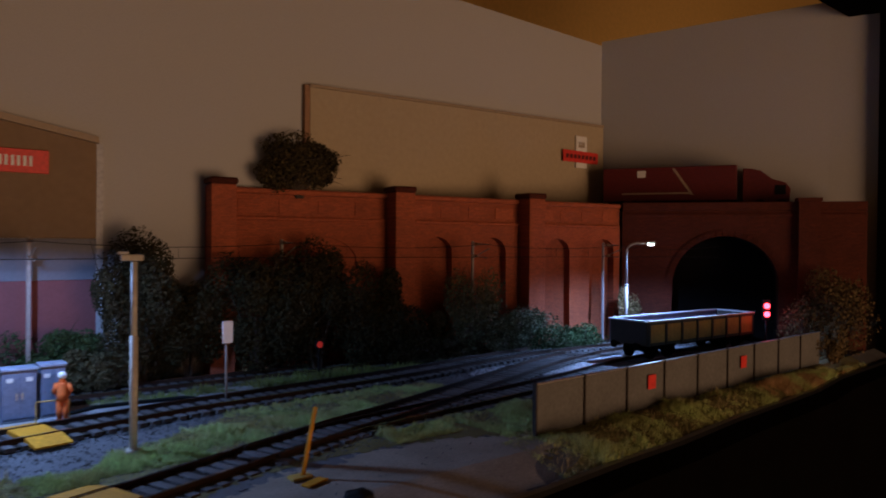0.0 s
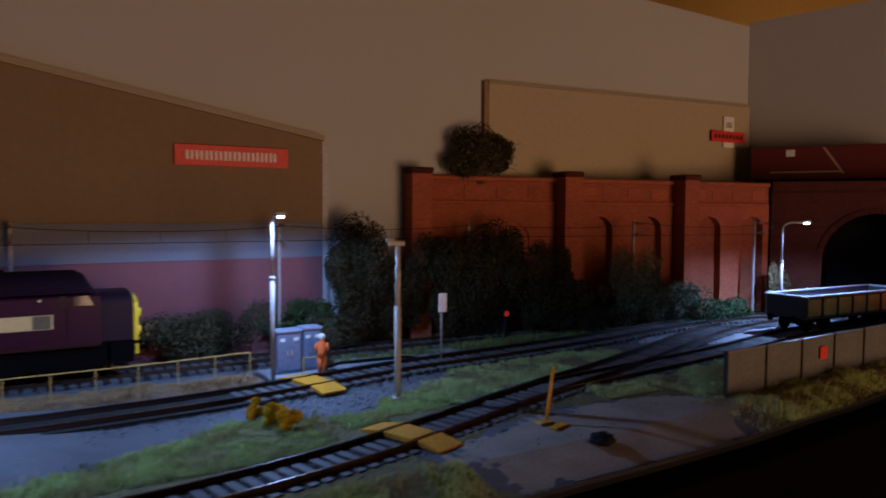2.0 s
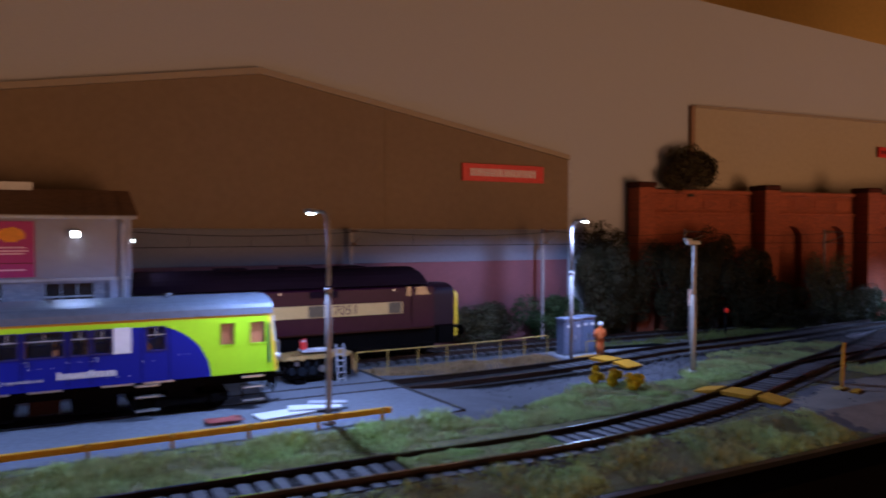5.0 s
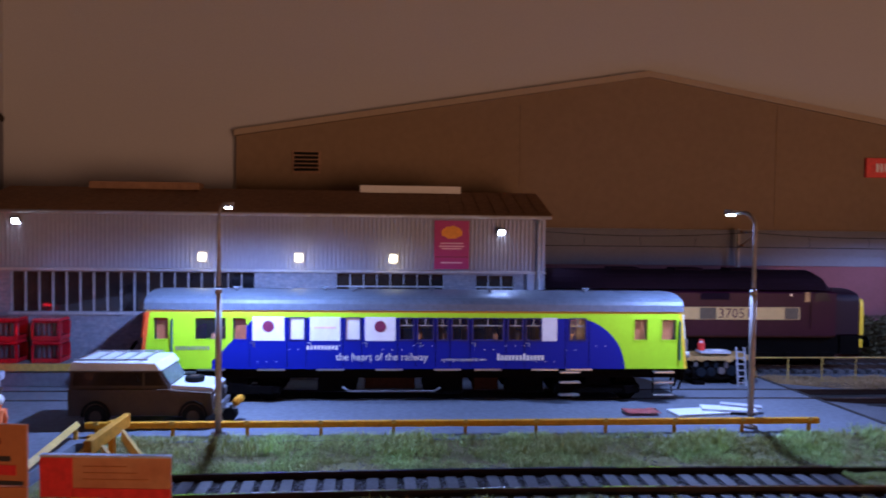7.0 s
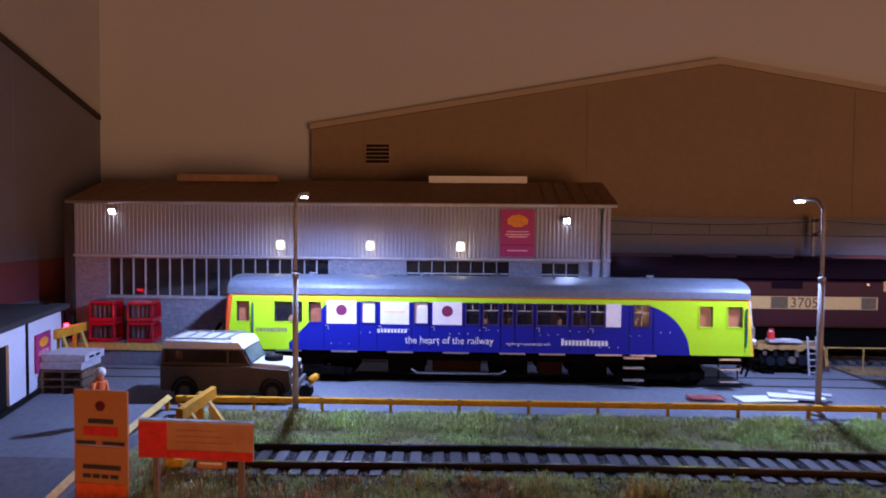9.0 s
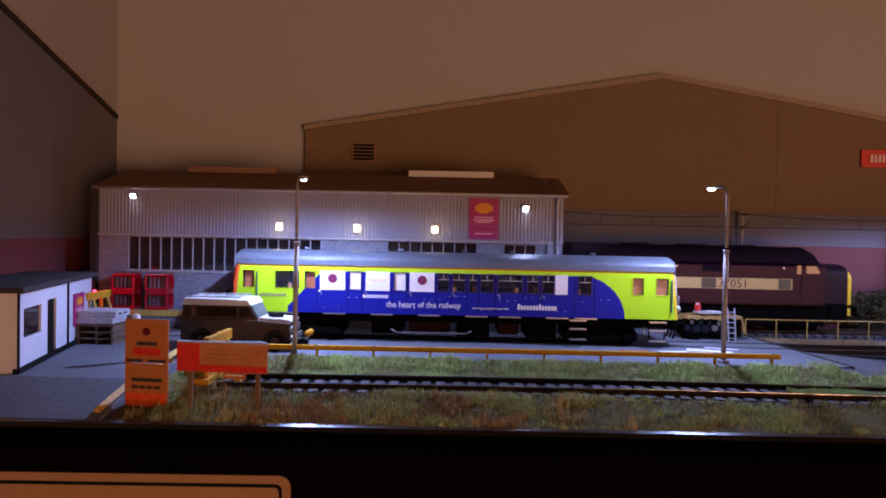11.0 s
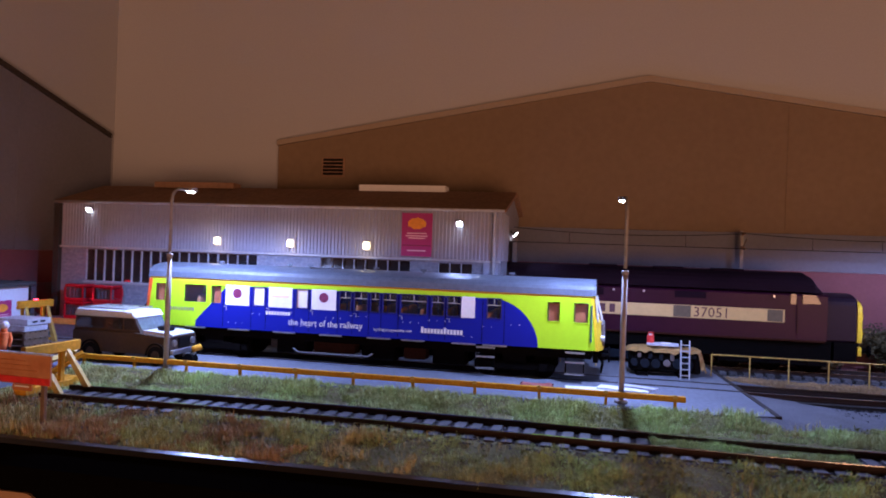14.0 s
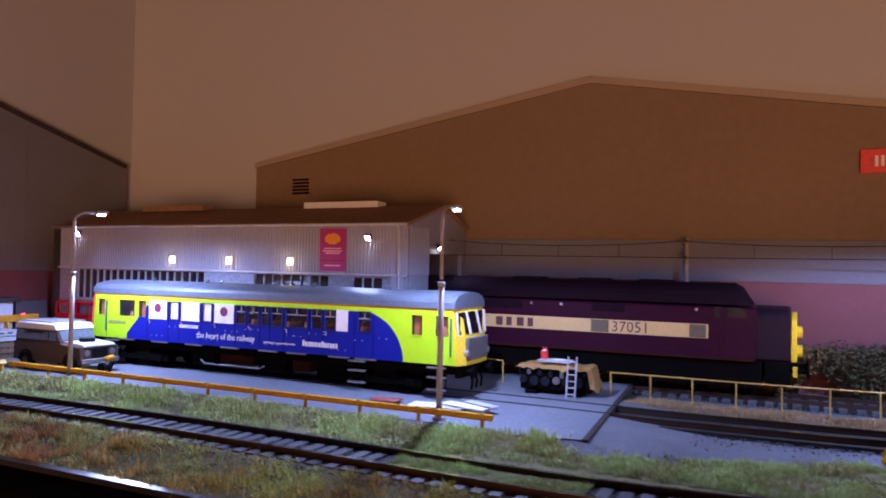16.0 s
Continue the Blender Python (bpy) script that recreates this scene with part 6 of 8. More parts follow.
FELT = material("dark_roofing_felt", (0.030, 0.030, 0.034), 0.9, scale=50, fine=600, bump=0.3)
BRICKSKIN = material("grey_board_fence", (0.115, 0.112, 0.110), 0.85, second=(0.080, 0.078, 0.076), scale=60, fine=500, bump=0.1)


def figurine(at, turn, lean=0):
    """A small painted worker figurine: one plain mesh of simple rounded forms."""
    bm = bmesh.new()
    for x in (-0.0013, 0.0013):
        tube(bm, [(x, 0, 0.0), (x * 1.05, 0, 0.0050), (x * 0.9, 0, 0.0105)], 0.0011, 8, 0.0015)
    tube(bm, [(0, 0, 0.0098), (0, 0, 0.0130), (0, 0, 0.0178), (0, 0, 0.0184)], 0.0026, 10, 0.0022)
    for s in (-1, 1):
        tube(bm, [(s * 0.0026, 0, 0.0178), (s * 0.0036, -0.0006, 0.0142), (s * 0.0026, -0.0024, 0.0118)], 0.0011, 8, 0.0008)
    tube(bm, [(0, 0, 0.0182), (0, 0, 0.0190), (0, 0, 0.0212)], 0.0013, 10, 0.0015)
    me = mesh_of("worker_figurine", bm, HIVIS, smooth=True)
    me.materials.append(WHITE)
    bm = bmesh.new()
    bm.from_mesh(me)
    res = bmesh.ops.create_uvsphere(bm, u_segments=12, v_segments=8, radius=0.0020, matrix=Matrix.Translation((0, 0, 0.0216)))
    for v in res["verts"]:
        for f in v.link_faces:
            f.material_index = 1
    bm.to_mesh(me)
    bm.free()
    ob = new("worker_figurine", me)
    ob.matrix_basis = pose(*at, 0, lean, 0) @ pose(0, 0, 0, 0, 0, turn)
    return tagged(ob, "painted worker figurine in orange workwear and white helmet", "figurine", "worker figurines")


figurine((0.1010, 0.3920, 0.0010), 160)
figurine((-0.4235, 0.2590, 0.0044), 70, 9)


def cabinet(x0, x1, y0, y1, h):
    th = thing("trackside_cabinet", "blue-grey metal trackside equipment cabinet", "cabinet", "trackside cabinets", at=((x0 + x1) / 2, (y0 + y1) / 2, 0.0005))
    w, d = (x1 - x0) / 2, (y1 - y0) / 2
    block("body", (-w, w, -d, d, 0.0012, h), CABINET, th, bevel=0.0003)
    block("lid", (-w - 0.0006, w + 0.0006, -d - 0.0008, d + 0.0004, h + 0.0001, h + 0.0016), CABINETLID, th, "paler overhanging lid", bevel=0.0003)
    block("plinth", (-w - 0.0003, w + 0.0003, -d - 0.0003, d + 0.0003, 0.0, 0.0011), CONCRETE, th)
    for s in (-1, 1):
        door = block("door", (min(0.0003 * s, s * (w - 0.0006)), max(0.0003 * s, s * (w - 0.0006)), -d - 0.0004, -d - 0.00005, 0.0024, h - 0.0012), CABINET, th, bevel=0.0001)
        block("handle", (s * 0.0012 - 0.0003, s * 0.0012 + 0.0003, -d - 0.0008, -d - 0.00041, h * 0.45, h * 0.58), CHROME, door, "metal handle")
        block("vent", (s * w * 0.55 - 0.0014, s * w * 0.55 + 0.0014, -d - 0.0006, -d - 0.00041, h - 0.0050, h - 0.0030), WHITE, door, "pale vent label")


cabinet(0.0770, 0.0920, 0.4010, 0.4100, 0.0245)
cabinet(0.0940, 0.1050, 0.4025, 0.4120, 0.0250)


def handrail(label, pts, h=0.0125, z=0.0044):
    th = thing("handrail", label, "handrail", "yard handrails")
    pts = [Vector((x, y, z)) for x, y in pts]
    total = []
    for a, b in zip(pts, pts[1:]):
        n = max(1, round((b - a).length / 0.0225))
        total += [a + (b - a) * k / n for k in range(n)]
    total.append(pts[-1])
    for p in total:
        rod("post", [p, p + Vector((0, 0, h))], 0.00036, PALE_YELLOW, th, sides=6)
    rod("rail", [p + Vector((0, 0, h)) for p in pts], 0.00036, PALE_YELLOW, th, sides=6)


handrail("long pale yellow tubular handrail beside the track", [(-0.0800, 0.3920), (0.0000, 0.3925), (0.0600, 0.3975)], z=0.0010, h=0.0155)
handrail("short pale yellow tubular handrail on the concrete", [(-0.1640, 0.4080), (-0.1430, 0.4020)])
handrail("tiny yellow guard rail round the signal box", [(0.0900, 0.3930), (0.1040, 0.3920)], h=0.0100, z=0.0010)


def crash_barrier():
    th = thing("crash_barrier", "low worn yellow crash barrier with short posts", "barrier")
    for name, a, b in (("beam", (-0.4020, 0.2868), (-0.1040, 0.2888)),):
        va, vb = Vector(a), Vector(b)
        d = (vb - va).normalized()
        n = Vector((-d.y, d.x)) * 0.0011
        bm = bmesh.new()
        prism(bm, [tuple(va + n), tuple(va - n), tuple(vb - n), tuple(vb + n)], "z", 0.0077, 0.0102)
        part(name, bm, YELLOW, th, "worn yellow beam", bevel=0.0003)
        k = int((vb - va).length / 0.0275)
        for i in range(k + 1):
            p = va + (vb - va) * ((i + 0.15) / (k + 0.3))
            lo = 0.0044 if p.y > 0.28 else (0.0 if p.y > 0.222 else -0.005)
            block("post", (p.x - 0.0006, p.x + 0.0006, p.y - 0.0006, p.y + 0.0006, lo, 0.0076), YELLOW, th)
            block("bolt_cap", (p.x - 0.0009, p.x + 0.0009, p.y - 0.0016, p.y - 0.0012, 0.0092, 0.0107), PALE_YELLOW, th, "pale bolt cap") if name == "beam" else None


crash_barrier()
side = thing("side_barrier", "pale yellow side rail sloping from barrier to board edge", "barrier")
rod("rail", [(-0.4050, 0.2860, 0.0092), (-0.4040, 0.2590, 0.0078), (-0.4050, 0.2150, 0.0030), (-0.4080, 0.1960, -0.0030)], 0.0017, PALE_YELLOW, side, sides=4)
for y, top in ((0.2840, 0.0078), (0.2620, 0.0062), (0.2400, 0.0040)):
    block("post", (-0.4052, -0.4038, y - 0.0007, y + 0.0007, -0.0010, top), YELLOW, side)


def crate_stack(x):
    th = thing("gas_cylinder_cage", "stacked red stillages holding grey cylinders on the dock", "cage", "red stillages", at=(x, 0.3835, 0.0161))
    for k in range(2):
        z = k * 0.0115
        tier = block("tier_base", (-0.0072, 0.0072, -0.006, 0.006, z, z + 0.0022), CRATE, th, bevel=0.0003)
        block("tier_lid", (-0.0072, 0.0072, -0.006, 0.006, z + 0.0092, z + 0.0113), CRATE, th, bevel=0.0008)
        for i in range(5):
            bm = bmesh.new()
            tube(bm, [(-0.0052 + i * 0.0026, -0.0022, z + 0.0023), (-0.0052 + i * 0.0026, -0.0022, z + 0.0085)], 0.0010, 8)
            part("cylinder", bm, BOTTLE, tier, "grey metal cylinder")
        for sx in (-1, 1):
            for y in (-0.0055, 0.0055):
                block("corner_post", (sx * 0.0067 - 0.0005, sx * 0.0067 + 0.0005, y - 0.0005, y + 0.0005, z + 0.0022, z + 0.0092), CRATE, tier)
        block("back_sheet", (-0.0067, 0.0067, 0.0048, 0.0052, z + 0.0023, z + 0.0091), CRATE, tier)


for x in (-0.4800, -0.4588):
    crate_stack(x)


def pallet_stack():
    th = thing("pallet_stack", "stack of brown pallets topped by pale grey slotted boxes", "pallet stack", at=(-0.4640, 0.3180, 0.0045))
    for k in range(3):
        z = k * 0.0036
        for j in range(5):
            block("deck_board", (-0.0105, 0.0105, -0.0090 + j * 0.0038, -0.0062 + j * 0.0038, z + 0.0026, z + 0.0034), TIMBER, th)
        for x in (-0.0095, 0.0, 0.0085):
            block("bearer", (x, x + 0.0012, -0.0090, 0.0090, z, z + 0.0025), TIMBER, th)
    block("box", (-0.0108, 0.0095, -0.0088, 0.0088, 0.0109, 0.0142), PALEBOX, th, "pale grey box", bevel=0.0003)
    box2 = block("box", (-0.0098, 0.0110, -0.0085, 0.0092, 0.0144, 0.0180), PALEBOX, th, "pale grey box", bevel=0.0003)
    for y in (-0.005, 0.001):
        block("slot", (0.01105, 0.0113, y, y + 0.0035, 0.0159, 0.0168), BLACK, box2)


pallet_stack()


def buffer_stop(at, turn, lamps, half=0.0165, tall=0.0, reach=0.0130):
    th = thing("buffer_stop", "yellow timber buffer stop at the end of the track", "buffer stop", "buffer stops", at=at, turn=turn)
    block("cross_beam", (-0.0012, 0.0012, -half, half, 0.0150 + tall, 0.0195 + tall), YELLOW, th, "yellow cross beam", bevel=0.0003)
    for y in (-0.0085, 0.0085):
        block("upright", (-0.0030, -0.0013, y - 0.0012, y + 0.0012, 0.0, 0.0190 + tall), YELLOW, th)
        bm = bmesh.new()
        prism(bm, [(reach, 0.0), (reach - 0.0030, 0.0), (0.0013, 0.0125 + tall), (0.0013, 0.0160 + tall)], "y", y - 0.0010, y + 0.0010)
        part("brace", bm, PALE_YELLOW, th, "pale yellow raking timber")
    block("foot_beam", (-0.0060, 0.0, -0.0140, 0.0140, -0.001, 0.0016), YELLOW, th)
    if lamps:
        rod("lamp_post", [(-0.0105, -0.0025, 0.0), (-0.0105, -0.0025, 0.0380)], 0.0006, BLACK, th)
        bm = bmesh.new()
        bmesh.ops.create_icosphere(bm, subdivisions=2, radius=0.0017, matrix=Matrix.Translation((-0.0064, 0.0075, 0.0242)))
        bulb = part("stop_bulb", bm, RED_GLOW, th, "glowing red bulb", smooth=True)
        rod("bulb_stalk", [(-0.0064, 0.0075, 0.0), (-0.0064, 0.0075, 0.0230)], 0.0006, BLACK, bulb)
        head = block("lamp_box", (-0.0112, -0.0094, -0.0049, -0.0001, 0.0270, 0.0375), BLACK, th)
        for z in (0.0293, 0.0342):
            bm = bmesh.new()
            tube(bm, [(-0.00935, -0.0025, z), (-0.0085, -0.0025, z)], 0.0014, 14)
            part("red_lamp", bm, RED_GLOW, head, "glowing red lamp")
            # added glowing dot at the rear, so the window behind mirrors red
            bm = bmesh.new()
            tube(bm, [(-0.0103, 0.0, z), (-0.0103, 0.0006, z)], 0.0007, 10)
            part("reflection_dot", bm, RED_GLOW, head, "added red dot for the window's red reflection")
            # added plate that hides the lens from the front
            block("hood", (-0.00935, -0.0070, -0.0049, -0.0044, z - 0.0017, z + 0.0017), BLACK, head, "added black plate screening the lamp from the front")


buffer_stop((-0.4790, 0.3440, 0.0045), 0, True, 0.0140, 0.0062, 0.0090)
lamp("stop_lamp", "POINT", (-0.4832, 0.3490, 0.0332), 0.0030, (1.0, 0.03, 0.06), size=0.001)
buffer_stop((-0.3740, 0.2365, 0.0030), 0, False)
# fallen timbers by the buffer
loose = thing("loose_timbers", "pale yellow timbers leaning on the buffer stop", "timber", at=(-0.3880, 0.2560, 0.0010))
rod("baulk", [(-0.0080, 0.006, 0.0020), (0.0090, 0.0010, 0.0160)], 0.0016, PALE_YELLOW, loose, sides=4)
rod("baulk", [(-0.0060, -0.0040, 0.0015), (0.0080, 0.0080, 0.0135)], 0.0014, YELLOW, loose, sides=4)
block("pad", (-0.0060, 0.0080, -0.0060, 0.0060, -0.001, 0.0030), YELLOW, loose)


def stacked_sign():
    th = thing("safety_notice", "tall orange-brown two-part safety notice with dark and red bars", "sign", at=(-0.4020, 0.2078, -0.0040), turn=-7)
    w = 0.0181
    for z0, z1 in ((0.0, 0.0180), (0.0183, 0.0357)):
        block("panel", (0, w, -0.0008, 0.0, z0, z1), SIGNORANGE, th, "orange-brown panel")
    for x in (0.001, w - 0.002):
        block("post", (x, x + 0.0010, 0.0001, 0.0011, -0.0020, 0.0350), TIMBER, th)
    bm = bmesh.new()
    prism(bm, [(w / 2 + 0.0016 * math.cos(k * math.pi / 8), 0.0308 + 0.0016 * math.sin(k * math.pi / 8)) for k in range(16)], "y", -0.0011, -0.00081)
    part("emblem", bm, DARKRED, th, "dark round emblem")
    for x0, x1, z0, z1, m in ((0.005, 0.0135, 0.0253, 0.0267, CHAR), (0.0033, 0.0150, 0.0214, 0.0242, RED), (0.0008, 0.0075, 0.0186, 0.0197, CHAR), (0.0098, 0.0172, 0.0186, 0.0197, CHAR),
                              (0.0030, 0.0158, 0.0108, 0.0122, CHAR), (0.0030, 0.0056, 0.0080, 0.0092, CHAR), (0.0064, 0.0086, 0.0080, 0.0092, CHAR), (0.0094, 0.0116, 0.0080, 0.0092, CHAR), (0.0124, 0.0150, 0.0080, 0.0092, CHAR), (0.0008, w - 0.0008, 0.0006, 0.0062, ENDRED)):
        block("text_bar", (x0, x1, -0.0011, -0.00081, z0, z1), m, th)


def red_sign_board():
    th = thing("project_board", "weathered red and orange-brown sign board on two posts", "sign", at=(-0.3795, 0.2036, -0.0045), turn=-4)
    w = 0.0362
    block("board", (0, w, -0.0008, 0.0, 0.0165, 0.0278), SIGNBROWN, th, "weathered orange-brown sheet")
    block("header", (0, 0.0090, -0.0011, -0.00081, 0.0167, 0.0276), RED, th, "red block")
    block("footer", (0.0092, w, -0.0011, -0.00081, 0.0167, 0.0192), RED, th, "red strip")
    for k in range(3):
        block("text_bar", (0.012, 0.030 - k * 0.003, -0.00105, -0.00081, 0.0215 + k * 0.0018, 0.0218 + k * 0.0018), SIGNORANGE, th)
    block("cap", (0, w, -0.0012, 0.0006, 0.0279, 0.0285), PALEBOX, th)
    block("plate", (0.0185, 0.0275, -0.0010, -0.0001, 0.0140, 0.0163), SIGNORANGE, th, "small hanging plate")
    block("plate_bar", (0.0195, 0.0265, -0.0012, -0.00101, 0.0153, 0.0158), WHITE, th)
    for x in (0.004, w - 0.005):
        block("post", (x, x + 0.0016, 0.0001, 0.0016, -0.002, 0.0270), TIMBER, th)


stacked_sign()
red_sign_board()


def office():
    a, b = Vector((-0.4570, 0.2260)), Vector((-0.4825, 0.3433))
    th = thing("yard_office", "low pale office hut with black plinth and flat felt roof", "hut", at=(a.x, a.y, 0.0045), turn=math.degrees(math.atan2(b.y - a.y, b.x - a.x)))
    ln = (b - a).length
    dep = 0.034
    h = 0.0345
    # local x runs along the front, local y into the building
    bm = bmesh.new()
    panel(bm, 0, ln, 0.0022, h, 0.0, 0.0015, [(0.0400, 0.0530, 0.0, 0.0280), (0.008, 0.0310, 0.0140, 0.0270)])
    wall = part("front_wall", bm, OFFICEWALL, th, "pale bluish-white wall")
    block("door", (0.0402, 0.0528, 0.0010, 0.0015, 0.0022, 0.0279), BLACK, wall, "black door")
    block("window", (0.0082, 0.0308, 0.0008, 0.0011, 0.0142, 0.0268), WINDOW_DARK, wall, "dark window")
    block("back_wall", (0, ln, dep - 0.0015, dep, 0, h), OFFICEWALL, th)
    block("end_wall", (0, 0.0015, 0.0016, dep - 0.0016, 0, h), OFFICEWALL, th)
    block("end_wall", (ln - 0.0015, ln, 0.0016, dep - 0.0016, 0, h), OFFICEWALL, th)
    block("plinth", (-0.0004, ln + 0.0004, -0.0012, 0.0014, 0, 0.0021), BLACK, th)
    block("roof", (-0.0020, ln + 0.0020, -0.0030, dep + 0.001, h + 0.0001, h + 0.0026), FELT, th, "dark felt roof", bevel=0.0004)
    for x in (0.0, 0.0710, ln - 0.0020):
        block("corner_strip", (x, x + 0.0020, -0.0006, -0.0001, 0.0022, h), BLACK, th)
    ang = math.atan2(b.y - a.y, b.x - a.x)
    d = Vector((math.cos(ang), math.sin(ang)))
    n = Vector((d.y, -d.x))
    p = a + d * 0.0905 + n * 0.0003
    poster((p.x, p.y, 0.0143), math.degrees(ang), 0.0190, 0.0172)


office()


def engine_block():
    th = thing("covered_engine", "dark engine unit under an ochre tarpaulin on blocks", "engine", at=(-0.1062, 0.3865, 0.0045), turn=3)
    rnd = random.Random(7)
    block("engine_frame", (-0.0185, 0.0190, -0.0072, 0.0072, 0.0020, 0.0128), UNDER, th, bevel=0.0008)
    for k in range(6):
        x = -0.0165 + k * 0.0058
        bm = bmesh.new()
        zc = 0.0066 + 0.0016 * rnd.random()
        tube(bm, [(x, -0.0086, zc), (x, -0.0066, zc)], 0.0018 + 0.0012 * rnd.random(), 12)
        part("cover_plate", bm, TANKGREY if k == 3 else TANK, th, "round metal cover")
        block("pipe_boss", (x + 0.0018, x + 0.0038, -0.0082, -0.0070, 0.0085 + 0.002 * rnd.random(), 0.0124), TANKGREY if k % 3 == 0 else TANK, th, bevel=0.0003)
    for x in (-0.0120, 0.0100):
        block("timber_block", (x - 0.0030, x + 0.0030, -0.0090, 0.0090, 0.0, 0.0019), UNDER, th)
    bm = bmesh.new()
    n, m = 26, 12
    grid = [[None] * (m + 1) for _ in range(n + 1)]
    for i in range(n + 1):
        for j in range(m + 1):
            x, y = -0.0210 + 0.0430 * i / n, -0.0094 + 0.0188 * j / m
            z = 0.0150 + 0.0012 * noise.noise(Vector((x * 170, y * 170, 1.7)))
            edge = max(abs(x) / 0.0216, abs(y) / 0.0094)
            if edge > 0.86:
                z -= (edge - 0.86) / 0.14 * (0.0022 + 0.0018 * noise.noise(Vector((x * 260, y * 260, 5))) + (0.0085 if x > 0.0175 else 0))
            grid[i][j] = bm.verts.new((x, y, z))
    for i in range(n):
        for j in range(m):
            bm.faces.new((grid[i][j], grid[i + 1][j], grid[i + 1][j + 1], grid[i][j + 1]))
    bmesh.ops.solidify(bm, geom=bm.faces[:], thickness=0.0004)
    part("tarpaulin", bm, TARP, th, "crumpled ochre tarpaulin")
    tr = thing("work_tray", "small grey trestle tray with papers", "tray", at=(-0.1070, 0.3845, 0.0207), turn=-4)
    block("tray", (-0.0085, 0.0085, -0.0040, 0.0040, 0.0, 0.0012), PALEBOX, tr, bevel=0.0002)
    block("paper", (-0.0010, 0.0045, -0.0025, 0.0020, 0.00125, 0.0016), WHITE, tr, "white paper sheets")
    can = thing("red_can", "small red fuel can with a handle", "fuel can", at=(-0.1135, 0.3855, 0.0220))
    bm = bmesh.new()
    tube(bm, [(0, 0, 0), (0, 0, 0.0040)], 0.0019, 14)
    part("body", bm, RED, can)
    rod("handle", [(-0.0014, 0, 0.0038), (-0.0012, 0, 0.0056), (0.0012, 0, 0.0056), (0.0014, 0, 0.0038)], 0.0003, RED, can, sides=6)
    rod("cap", [(0, 0, 0.0040), (0, 0, 0.0048)], 0.0010, WHITE, can)
    lad = thing("step_ladder", "small grey ladder leaning on the covered engine", "ladder", at=(-0.0958, 0.3752, 0.0045))
    for x in (-0.0022, 0.0022):
        rod("stile", [(x, -0.0022, 0.0), (x, 0.0012, 0.0205)], 0.00042, STEEL, lad, sides=6)
    for k in range(6):
        u = (k + 0.6) / 6.4
        rod("rung", [(-0.0022, -0.0022 + 0.0042 * u, 0.0205 * u), (0.0022, -0.0022 + 0.0042 * u, 0.0205 * u)], 0.00035, STEEL, lad, sides=6)


engine_block()

# flat sheets by the lamp post
for at, turn, dims, mat, nm, lb in (((-0.1420, 0.3180, 0.0045), 8, (-0.0140, 0.0120, -0.0050, 0.0060, 0, 0.0011), WHITE, "board_sheet", "pale board sheet lying on the concrete"),
                                    ((-0.1300, 0.3190, 0.0057), -14, (-0.0110, 0.0130, -0.0040, 0.0040, 0, 0.0011), WHITE, "board_sheet", "pale board sheet lying askew on another"),
                                    ((-0.1240, 0.3215, 0.0069), -24, (-0.0070, 0.0110, -0.0022, 0.0022, 0, 0.0010), PALEBOX, "board_sheet", "narrow pale board on top of the pile")):
    th = thing(nm, lb, "board", "board sheets", at=at, turn=turn)
    block("sheet", dims, mat, th, bevel=0.0002)
bm = bmesh.new()
n = 14
g = [[bm.verts.new((-0.0080 + 0.0160 * i / n, -0.0045 + 0.0090 * j / n, 0.0008 + 0.0011 * abs(noise.noise(Vector((i * 0.45, j * 0.5, 3)))))) for j in range(n + 1)] for i in range(n + 1)]
for i in range(n):
    for j in range(n):
        bm.faces.new((g[i][j], g[i + 1][j], g[i + 1][j + 1], g[i][j + 1]))
bmesh.ops.solidify(bm, geom=bm.faces[:], thickness=0.0003)
RAGRED = material("pinkish_red_sheet", (0.55, 0.13, 0.11), 0.7, second=(0.45, 0.20, 0.18), scale=150, bump=0.1)
rag = new("red_tarpaulin", mesh_of("red_tarpaulin", bm, RAGRED, smooth=True))
rag.matrix_basis = pose(-0.1700, 0.3180, 0.0047)
tagged(rag, "small crumpled pinkish-red tarpaulin on the concrete", "tarpaulin")


def crossing(name_label, line, xc, lift):
    i = int(np.argmin(np.abs(line[:, 0] - xc)))
    d = line[i + 2] - line[i - 2]
    th = thing("board_crossing", name_label, "foot crossing", "yellow foot crossings", at=(line[i][0], line[i][1], lift), turn=math.degrees(math.atan2(d[1], d[0])))
    block("board", (-0.0075, 0.0075, -0.0082, 0.0082, 0.0008, 0.0031), YELLOW, th, "yellow board between the rails", bevel=0.0002)
    for s in (-1, 1):
        bm = bmesh.new()
        prism(bm, [(s * 0.0110, 0.0008), (s * 0.0110, 0.0031), (s * 0.0230, 0.0010), (s * 0.0230, 0.0002)], "x", -0.0075, 0.0075)
        part("ramp", bm, YELLOW, th, "yellow ramp board")


crossing("yellow timber foot crossing over the yard track", LINE_C, 0.0830, 0.0015)
crossing("yellow timber foot crossing over the siding", LINE_F, 0.0860, 0.0)

# point lever, plates and scrap on the ballast
lev = thing("point_lever", "thin ochre point lever beside the siding", "lever", at=(0.1500, 0.2475, 0.0005))
rod("lever", [(0, 0, 0.0), (0.0020, 0.0010, 0.0070), (0.0075, 0.0040, 0.0245)], 0.0008, YELLOW, lev)
block("base_plate", (-0.0050, 0.0030, -0.0025, 0.0025, 0.0, 0.0010), PALE_YELLOW, lev)
pl = thing("ground_plate", "small yellow ground plate by the lever", "plate", at=(0.1505, 0.2395, 0.0003), turn=20)
block("plate", (-0.0050, 0.0050, -0.0022, 0.0022, 0, 0.0009), YELLOW, pl, bevel=0.0002)
